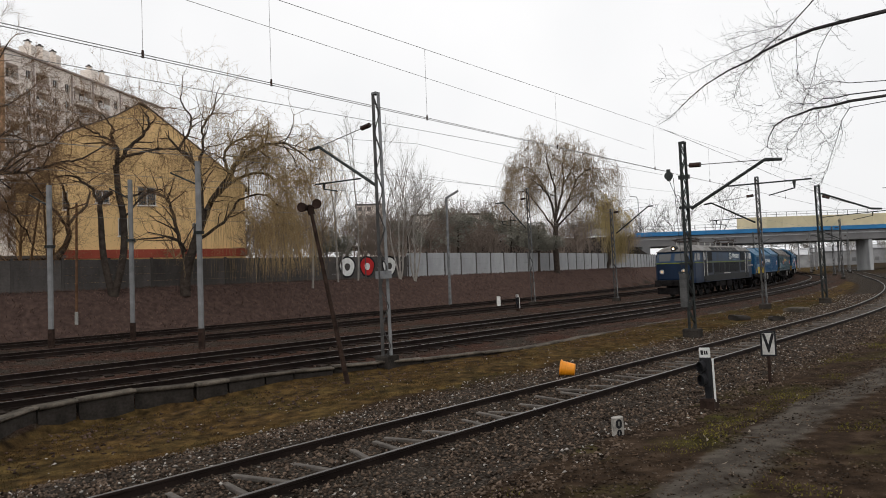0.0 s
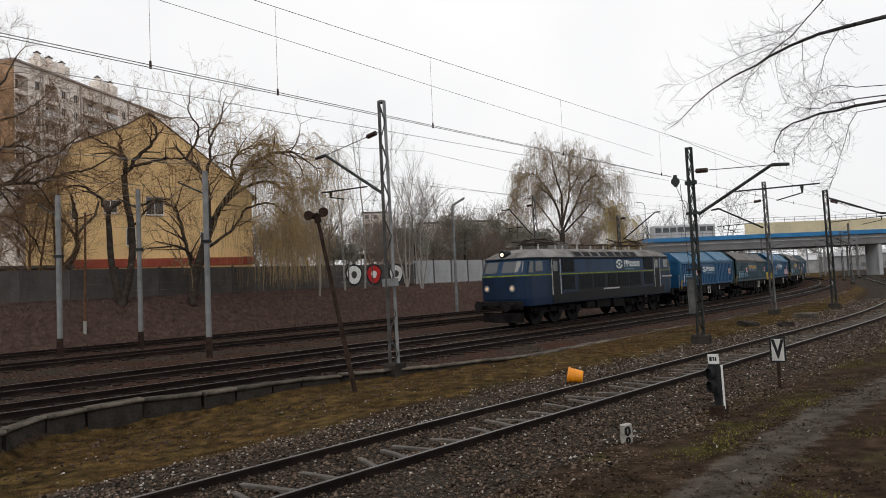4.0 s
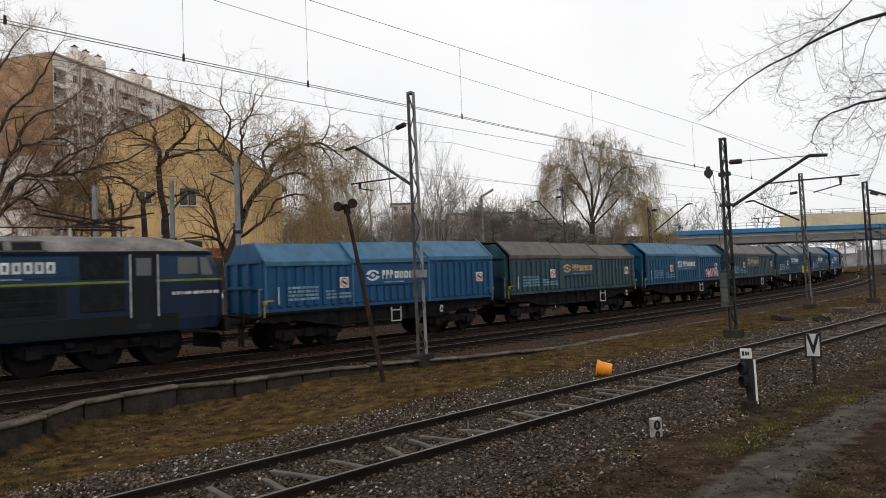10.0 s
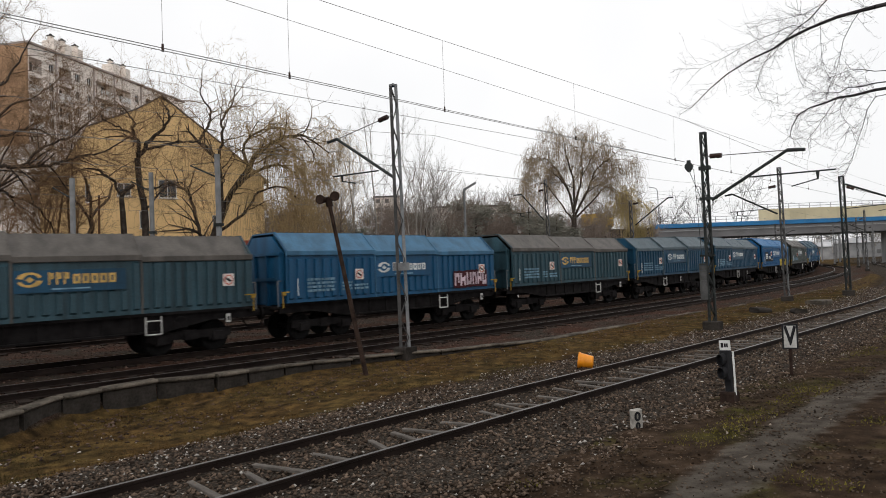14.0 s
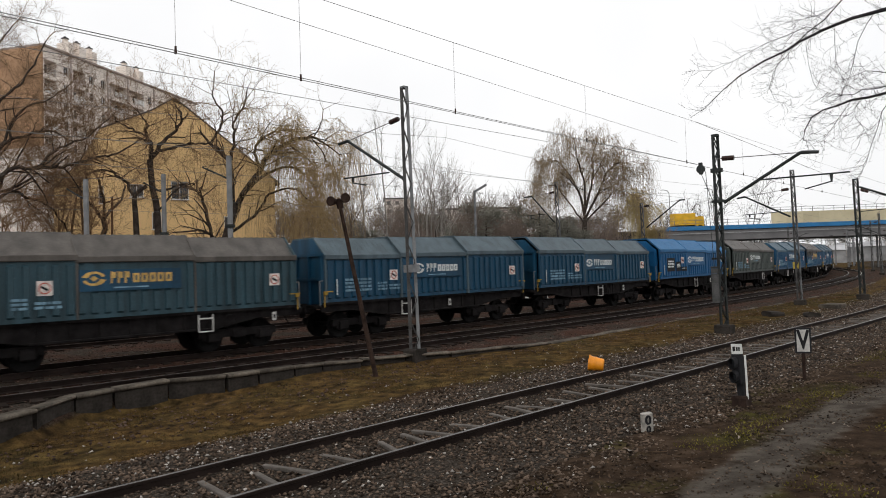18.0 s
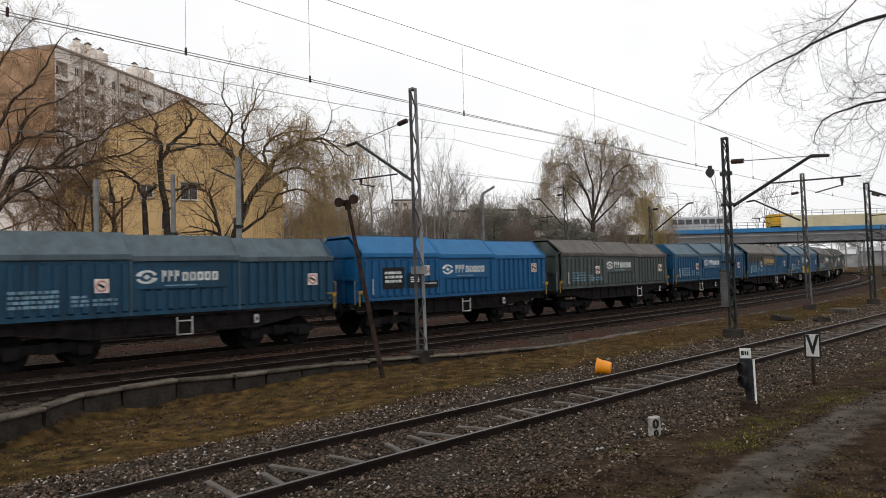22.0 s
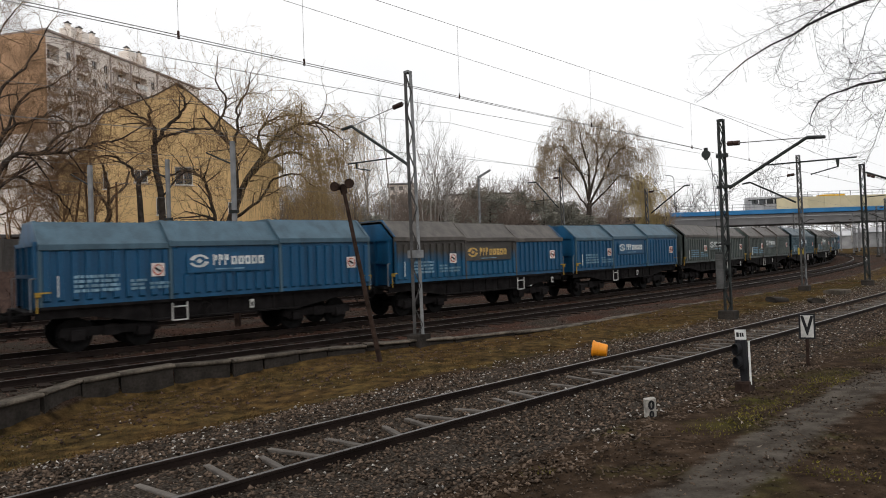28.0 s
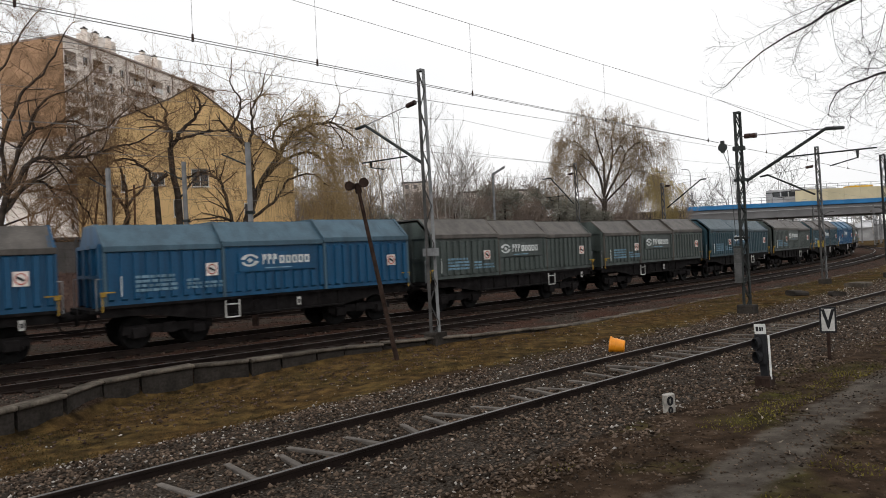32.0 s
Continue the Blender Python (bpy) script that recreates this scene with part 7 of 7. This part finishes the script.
rs = random.Random(5)
pl = []
for _ in range(150):
    s, u = rs.uniform(14, 109), rs.uniform(26, 62)
    pl.append(on(MAIN, s, u)[:2])
wood("bare_woods", pl, 91, M["wood_twig"], "grey brown bare wood behind the fence", 8.6, 0.017, 200)
pl = [on(MAIN, rs.uniform(-6, 17), rs.uniform(22.6, 28))[:2] for _ in range(5)]
wood("bare_thicket", pl, 92, M["twig"], "bare thicket between the fence and the yellow house", 6.0, 0.010, 160)
pl = [(rs.uniform(30, 60), rs.uniform(126, 155)) for _ in range(9)]
wood("bridge_trees", pl, 93, M["bark"], "dark bare trees beyond the bridge", 14.0, 0.025, 120)
pl = [(rs.uniform(95, 170), rs.uniform(168, 292)) for _ in range(45)]
# pale bark colour stands in for haze over these far trees
wood("far_trees", pl, 94, M["pale_bark"], "bare trees past the bridge, haze put into their pale colour", 10.0, 0.04, 120)
pl = [(rs.uniform(-46, -33), rs.uniform(46, 72)) for _ in range(8)]
wood("garden_trees", pl, 95, M["twig"], "bare brown trees before the flats", 9.0, 0.009, 170)


def pines():
    rs = random.Random(17)
    for x, y, top, wide in ((1.84, 70.0, 9.7, 2.0), (-3.7, 74.9, 9.3, 1.5), (7.6, 71.6, 9.2, 1.9), (10.2, 69.3, 7.6, 1.5), (-12.7, 73.9, 8.6, 1.6)):
        hgt = top - 2.2
        t = thing("pine_tree", pose(x, y, 2.2), "dark green pine with an uneven rounded crown", "tree", "pines")
        part("trunk", Shape().rod((0, 0, -0.2), (0.1, 0, hgt * 0.9), 0.16, 0.05, 7), M["bark"], t)
        segs = []
        lobes = [(rs.gauss(0, wide * 0.5), rs.gauss(0, wide * 0.4), hgt * rs.uniform(0.5, 0.88), rs.uniform(0.45, 0.8) * wide) for _ in range(9)]
        for _ in range(2600):
            lx, ly, lz, lr = rs.choice(lobes)
            rad = lr * rs.random() ** 0.45
            k, a = rs.uniform(-1, 1), rs.uniform(0, 6.28)
            p = Vector((lx + rad * math.cos(a) * math.sqrt(1 - k * k), ly + rad * math.sin(a) * math.sqrt(1 - k * k), lz + rad * k * 0.7))
            d = Vector((math.cos(a) + rs.gauss(0, 0.6), math.sin(a) + rs.gauss(0, 0.6), rs.uniform(-0.2, 0.7))).normalized() * rs.uniform(0.12, 0.34)
            segs.append((*p, *(p + d), 0.055, 0.015))
        part("crown", segs_mesh("crown", segs, M["pine"], 4), None, t)


pines()


# the limb of a tree beside the camera that reaches into the sky
def near_limb():
    rs = random.Random(3)
    t = thing("overhanging_tree", pose(9.51, 3.15, gz(9.51, 3.15)), "bare tree whose drooping limbs hang over the path", "tree")
    o = Vector((9.51, 3.15, gz(9.51, 3.15)))
    big, fine, tips = [], [], []

    def limb(pts, r0, r1):
        pts = [Vector(p) - o for p in pts]
        n = len(pts) - 1
        for i, (a, b) in enumerate(zip(pts[:-1], pts[1:])):
            ra, rb = r0 + (r1 - r0) * i / n, r0 + (r1 - r0) * (i + 1) / n
            for j in range(4):
                p, q = a.lerp(b, j / 4), a.lerp(b, (j + 1) / 4)
                big.append((*p, *q, ra + (rb - ra) * j / 4, ra + (rb - ra) * (j + 1) / 4))
                tips.append((q.copy(), (b - a).normalized(), ra))

    trunk = [(9.51, 3.15, 0.6), (9.42, 3.24, 3.0), (9.12, 3.5, 4.6)]
    limb(trunk, 0.24, 0.16)
    limb([(9.12, 3.5, 4.6), (6.6, 3.9, 4.75), (4.4, 4.7, 4.55), (3.28, 5.15, 4.42), (3.24, 5.28, 4.44), (3.16, 5.45, 4.46), (3.03, 5.64, 4.44), (2.91, 5.81, 4.40), (2.85, 5.90, 4.36), (2.70, 6.02, 4.31), (2.55, 6.20, 4.23), (2.42, 6.30, 4.12), (2.30, 6.40, 3.99), (2.19, 6.49, 3.93)], 0.0210, 0.0012)
    limb([(3.03, 5.64, 4.44), (2.92, 5.69, 4.49), (2.83, 5.80, 4.47), (2.69, 5.92, 4.44), (2.58, 6.02, 4.40), (2.47, 6.12, 4.35), (2.31, 6.18, 4.29), (2.18, 6.28, 4.33)], 0.0034, 0.0009)
    limb([(4.4, 4.7, 4.55), (3.5, 4.95, 4.68), (3.12, 5.13, 4.71), (3.07, 5.27, 4.63), (3.03, 5.41, 4.56), (2.99, 5.55, 4.49), (2.94, 5.68, 4.45), (2.89, 5.82, 4.39)], 0.0059, 0.0036)
    limb([(3.03, 5.41, 4.56), (2.91, 5.48, 4.51), (2.83, 5.52, 4.50), (2.73, 5.62, 4.51), (2.59, 5.74, 4.50)], 0.0021, 0.0009)
    limb([(2.89, 5.82, 4.39), (2.80, 5.81, 4.28), (2.72, 5.79, 4.22), (2.68, 5.81, 4.13), (2.65, 5.82, 4.01), (2.69, 5.81, 3.90), (2.75, 5.78, 3.87), (2.81, 5.75, 3.91)], 0.0025, 0.0009)
    limb([(3.08, 5.55, 4.44), (3.05, 5.51, 4.31), (3.05, 5.51, 4.16), (3.06, 5.50, 4.06), (3.09, 5.49, 3.98)], 0.0021, 0.0009)
    limb([(3.24, 5.28, 4.44), (3.17, 5.27, 4.35), (3.11, 5.30, 4.22), (3.09, 5.32, 4.10), (3.06, 5.34, 3.97), (3.02, 5.36, 3.87), (3.00, 5.37, 3.82)], 0.0029, 0.0012)
    limb([(9.12, 3.5, 4.3), (6.6, 3.9, 3.95), (4.4, 4.6, 3.82), (3.20, 5.08, 3.76), (3.13, 5.23, 3.76), (3.06, 5.33, 3.77), (3.00, 5.43, 3.75), (2.91, 5.47, 3.73), (2.86, 5.56, 3.69), (2.81, 5.58, 3.59), (2.80, 5.59, 3.51), (2.84, 5.57, 3.49)], 0.0151, 0.0009)
    limb([(4.4, 4.6, 3.82), (3.20, 5.07, 3.81), (3.14, 5.17, 3.81), (3.10, 5.25, 3.83), (3.05, 5.28, 3.80), (2.99, 5.37, 3.82), (2.94, 5.46, 3.86)], 0.0055, 0.0012)
    limb([(3.06, 5.33, 3.77), (2.99, 5.37, 3.66), (2.92, 5.41, 3.54), (2.86, 5.44, 3.46), (2.88, 5.43, 3.39)], 0.0025, 0.0009)
    limb([(4.4, 4.6, 3.82), (3.20, 5.07, 3.90), (3.14, 5.12, 3.93), (3.10, 5.20, 3.96), (3.04, 5.29, 3.94), (2.99, 5.32, 3.93)], 0.0038, 0.0012)
    limb([(4.4, 4.6, 3.82), (3.20, 5.08, 3.71), (3.15, 5.11, 3.62), (3.12, 5.13, 3.49), (3.08, 5.15, 3.37), (3.05, 5.17, 3.24), (3.01, 5.19, 3.16)], 0.0034, 0.0009)
    limb([(3.09, 5.26, 3.76), (3.05, 5.28, 3.69), (3.05, 5.28, 3.62), (3.09, 5.26, 3.54), (3.12, 5.24, 3.45)], 0.0021, 0.0009)
    limb([(2.95, 5.56, 4.50), (2.92, 5.58, 4.42), (2.87, 5.61, 4.29), (2.88, 5.60, 4.13), (2.90, 5.59, 4.00), (2.93, 5.58, 3.92)], 0.0017, 0.0009)
    near = [q for q in tips if (q[0] + o).x < 3.6]
    for _ in range(520):
        p, d, r = rs.choice(near)
        L = rs.uniform(0.08, 0.32)
        v = (d * 0.45 + Vector((rs.gauss(-0.12, 0.6), rs.gauss(0, 0.4), rs.gauss(0.05, 0.6)))).normalized()
        q = p.copy()
        rr = rs.uniform(0.0007, 0.0015)
        for i in range(7):
            v = (v + Vector((rs.gauss(-0.03, 0.26), rs.gauss(0, 0.2), rs.gauss(0.04 * (i - 2), 0.24)))).normalized()
            w = q + v * L / 7
            fine.append((*q, *w, rr * (1 - 0.1 * i), rr * (0.9 - 0.1 * i)))
            if rs.random() < 0.55:
                b = (v + Vector((rs.gauss(0, 0.6), rs.gauss(0, 0.6), rs.gauss(0.1, 0.5)))).normalized()
                e = w + b * L * rs.uniform(0.08, 0.25)
                fine.append((*w, *e, rr * 0.55, rr * 0.4))
                g = (b + Vector((rs.gauss(0, 0.4), rs.gauss(0, 0.4), 0.5))).normalized()
                fine.append((*e, *(e + g * L * rs.uniform(0.05, 0.15)), rr * 0.4, rr * 0.3))
            q = w
    part("branchwork", segs_mesh("branchwork", big, M["limb"], 7), None, t)
    tagged(part("twig_mass", segs_mesh("twig_mass", fine, M["limb"], 4), None, t), kind="stuff")


M["limb"] = mat("wet_dark_limb", (0.045, 0.042, 0.042), 0.8, 0, 0.3, 6.0, 0.3, 40)
near_limb()


# ---- loose stones, moss, litter ----
def scatter_stones(name, pts, sizes, material, label):
    """Many small uneven stones in one mesh."""
    N = len(pts)
    base = np.array([(1, 0, 0), (-1, 0, 0), (0, 1, 0), (0, -1, 0), (0, 0, 1), (0, 0, -1)], float)
    tri = np.array([(0, 2, 4), (2, 1, 4), (1, 3, 4), (3, 0, 4), (2, 0, 5), (1, 2, 5), (3, 1, 5), (0, 3, 5)])
    r = np.random.RandomState(4)
    v = base[None] * r.uniform(0.55, 1.2, (N, 6, 1)) + r.normal(0, 0.22, (N, 6, 3))
    v *= np.stack([r.uniform(0.8, 1.4, N), r.uniform(0.7, 1.1, N), r.uniform(0.5, 0.85, N)], 1)[:, None]
    a = r.uniform(0, 6.28, N)
    c, s_ = np.cos(a)[:, None], np.sin(a)[:, None]
    v = np.stack([c * v[..., 0] - s_ * v[..., 1], s_ * v[..., 0] + c * v[..., 1], v[..., 2]], -1) * np.asarray(sizes)[:, None, None] + np.asarray(pts)[:, None]
    f = (np.arange(N)[:, None, None] * 6 + tri[None]).reshape(-1, 3)
    me = bpy.data.meshes.new(name)
    me.vertices.add(N * 6)
    me.vertices.foreach_set("co", v.ravel())
    me.loops.add(len(f) * 3)
    me.loops.foreach_set("vertex_index", f.ravel().astype(np.int32))
    me.polygons.add(len(f))
    me.polygons.foreach_set("loop_start", np.arange(0, len(f) * 3, 3, dtype=np.int32))
    me.update(calc_edges=True)
    me.materials.append(material)
    return solid(name, me, None, label, "stones", kind="stuff")


def strip_points(r, n, line, s0, s1, u0, u1, power=1.0):
    s = s0 + (s1 - s0) * r.uniform(0, 1, n) ** power
    u = r.uniform(u0, u1, n)
    S, X, Y, H = line
    x, y, h = np.interp(s, S, X), np.interp(s, S, Y), np.interp(s, S, H)
    return x - u * np.cos(h), y + u * np.sin(h), u


r = np.random.RandomState(8)
x, y, u = strip_points(r, 72000, SIDE, -7, 52, -3.3, 2.9, 1.6)
z = ground_z(x, y)
scatter_stones("ballast_stones", np.stack([x, y, z + r.uniform(-0.005, 0.02, len(x))], 1), r.uniform(0.018, 0.04, len(x)), M["ballast"], "dark brown angular ballast stones round the siding")
x, y, u = strip_points(r, 15000, SIDE, -9, 52, -3.2, 5.5, 1.3)
keep = r.uniform(0, 1, len(u)) < np.where(np.abs(u) < 0.85, 0.35, np.where(u > 3.2, 0.08, np.where(u > 0, 1.0, 0.55)))
x, y = x[keep], y[keep]
scatter_stones("pale_stones", np.stack([x, y, ground_z(x, y) + 0.014], 1), 0.009 + 0.026 * r.uniform(0, 1, len(x)) ** 2, M["pale_stone"], "scattered pale stones on the ballast shoulder")
x, y, u = strip_points(r, 26000, MAIN, -19, 48, -7.1, 13.2, 1.2)
scatter_stones("yard_stones", np.stack([x, y, ground_z(x, y) + 0.01], 1), r.uniform(0.02, 0.05, len(x)), M["yard_stone"], "sooty brown ballast between the main tracks")


def blades(name, x, y, hgt, wid, material, label, cat="grass", lean=0.6):
    """Grass blades or leaves as thin bent slips in one mesh."""
    N = len(x)
    r = np.random.RandomState(N)
    z = ground_z(x, y)
    a, b = r.uniform(0, 6.28, N), r.uniform(0, 6.28, N)
    h = hgt * r.uniform(0.4, 1.2, N)
    dx, dy = np.cos(a) * wid, np.sin(a) * wid
    lx, ly = np.cos(b) * h * lean * r.uniform(0, 1.5, N), np.sin(b) * h * lean * r.uniform(0, 1.5, N)
    v = np.stack([np.stack([x - dx, y - dy, z], 1), np.stack([x + dx, y + dy, z], 1), np.stack([x + lx * 0.5 + dx * 0.7, y + ly * 0.5 + dy * 0.7, z + h * 0.6], 1), np.stack([x + lx, y + ly, z + h], 1)], 1)
    f = (np.arange(N)[:, None, None] * 4 + np.array([(0, 1, 2), (0, 2, 3)])[None]).reshape(-1, 3)
    me = bpy.data.meshes.new(name)
    me.vertices.add(N * 4)
    me.vertices.foreach_set("co", v.ravel())
    me.loops.add(len(f) * 3)
    me.loops.foreach_set("vertex_index", f.ravel().astype(np.int32))
    me.polygons.add(len(f))
    me.polygons.foreach_set("loop_start", np.arange(0, len(f) * 3, 3, dtype=np.int32))
    me.update(calc_edges=True)
    me.materials.append(material)
    return solid(name, me, None, label, cat, kind="stuff")


x, y, u = strip_points(r, 300000, SIDE, -12, 46, 2.5, 9.0, 1.4)
s_, um = off_line(MAIN, x, y)
patchy = np.array([noise.noise((a * 0.5, b * 0.5, 2.0)) for a, b in zip(x, y)])
bare = np.array([noise.noise((a * 1.3, b * 1.3, 7.0)) + 0.5 * noise.noise((a * 3.1, b * 3.1, 1.0)) for a, b in zip(x, y)])
keep = (um < wall_u(s_) - 0.2) & (bare + 0.10 * (u - 3.6) + r.normal(0, 0.4, len(x)) + 0.02 * np.clip(s_, -8, 8) > 0.0)
dry = keep & (patchy + r.normal(0, 0.15, len(x)) - 0.02 * np.clip(s_ + 2, 0, 20) > -0.25)
grn = keep & ~dry
blades("dry_grass", x[dry], y[dry], 0.034, 0.007, M["dry_grass"], "short dry ochre grass and moss before the wall", "grass", 1.1)
blades("green_grass", x[grn], y[grn], 0.034, 0.007, M["green_grass"], "short green moss grass before the wall", "grass", 1.1)
x, y, u = strip_points(r, 60000, SIDE, -6, 24, -8.5, -2.9, 1.0)
patchy = np.array([noise.noise((a * 0.8, b * 0.8, 9.0)) for a, b in zip(x, y)])
keep = (patchy > 0.12) & (np.abs(u + 4.7) > 0.5)
blades("verge_grass", x[keep], y[keep], 0.03, 0.009, M["bright_moss"], "patches of short green moss beside the path", "moss", 1.1)
keep = (patchy < 0.1) & (np.abs(u + 4.7) > 0.35)
blades("leaf_litter", x[keep][:9000], y[keep][:9000], 0.022, 0.02, M["litter"], "brown dead leaves on the damp earth", "leaf litter", 1.8)
keep = patchy > 0.3
blades("pale_leaves", x[keep][:260], y[keep][:260], 0.03, 0.02, M["pale_litter"], "bleached dry leaves by the path", "leaf litter", 1.8)
x, y, u = strip_points(r, 26000, MAIN, -29, 75, 15.8, 20.7)
blades("bank_brush", x, y, 0.13, 0.02, M["bank"], "dry brown weeds and leaves on the railway bank", "weeds", 1.2)

x, y, u = strip_points(r, 34000, SIDE, -6, 24, -9.5, -2.7, 1.0)
scatter_stones("earth_clods", np.stack([x, y, ground_z(x, y) + r.uniform(-0.008, 0.006, len(x))], 1), r.uniform(0.008, 0.026, len(x)), M["clod"], "small dark clods and pebbles on the earth")
rs = random.Random(12)
segs = []
for _ in range(260):
    q, w = rs.uniform(-6, 16), rs.uniform(-8.5, -3.2)
    px_, py_, _h = on(SIDE, q, w)
    z = gz(px_, py_) + 0.012
    a, L = rs.uniform(0, 6.28), rs.uniform(0.1, 0.5)
    segs.append((px_, py_, z, px_ + L * math.cos(a), py_ + L * math.sin(a), z + rs.uniform(0, 0.05), rs.uniform(0.003, 0.008), 0.002))
solid("fallen_twigs", segs_mesh("fallen_twigs", segs, M["litter"], 4), None, "small fallen twigs on the earth", "twigs", kind="stuff")


# ---- movement ----
def rolled(t):
    """Metres that the train has rolled, counted from its place at 16 s."""
    v = (t - 16) / 16
    return 16 * (5.36565 * v + 0.04586 * v ** 2 - 0.03295 * v ** 3 + 0.0111 * v ** 4)


def rail_pose(c, base, t, z=0.20):
    """Pose of a vehicle whose middle lies c along the train, on pivots base apart."""
    s = c - rolled(t)
    x0, y0, _ = on(MAIN, s - base / 2, 1.41)
    x1, y1, _ = on(MAIN, s + base / 2, 1.41)
    return Matrix.Translation(((x0 + x1) / 2, (y0 + y1) / 2, z)) @ Matrix.Rotation(math.atan2(y0 - y1, x0 - x1), 4, "Z")


def motions():
    for ob, c, base in TRAIN:
        walk(ob, [(t, rail_pose(c, base, t)) for t in np.arange(0, 32.01, 1.0)])
    steps = np.arange(0, 32.01, 0.1)
    for ob, carrier, radius in WHEELS:
        place = ob.location.copy()
        walk(ob, [(t, Matrix.Translation(place) @ Matrix.Rotation(rolled(t) / (0.94 * radius), 4, "Y")) for t in steps])
    for ob, rows in ROAD:
        walk(ob, rows)


motions()
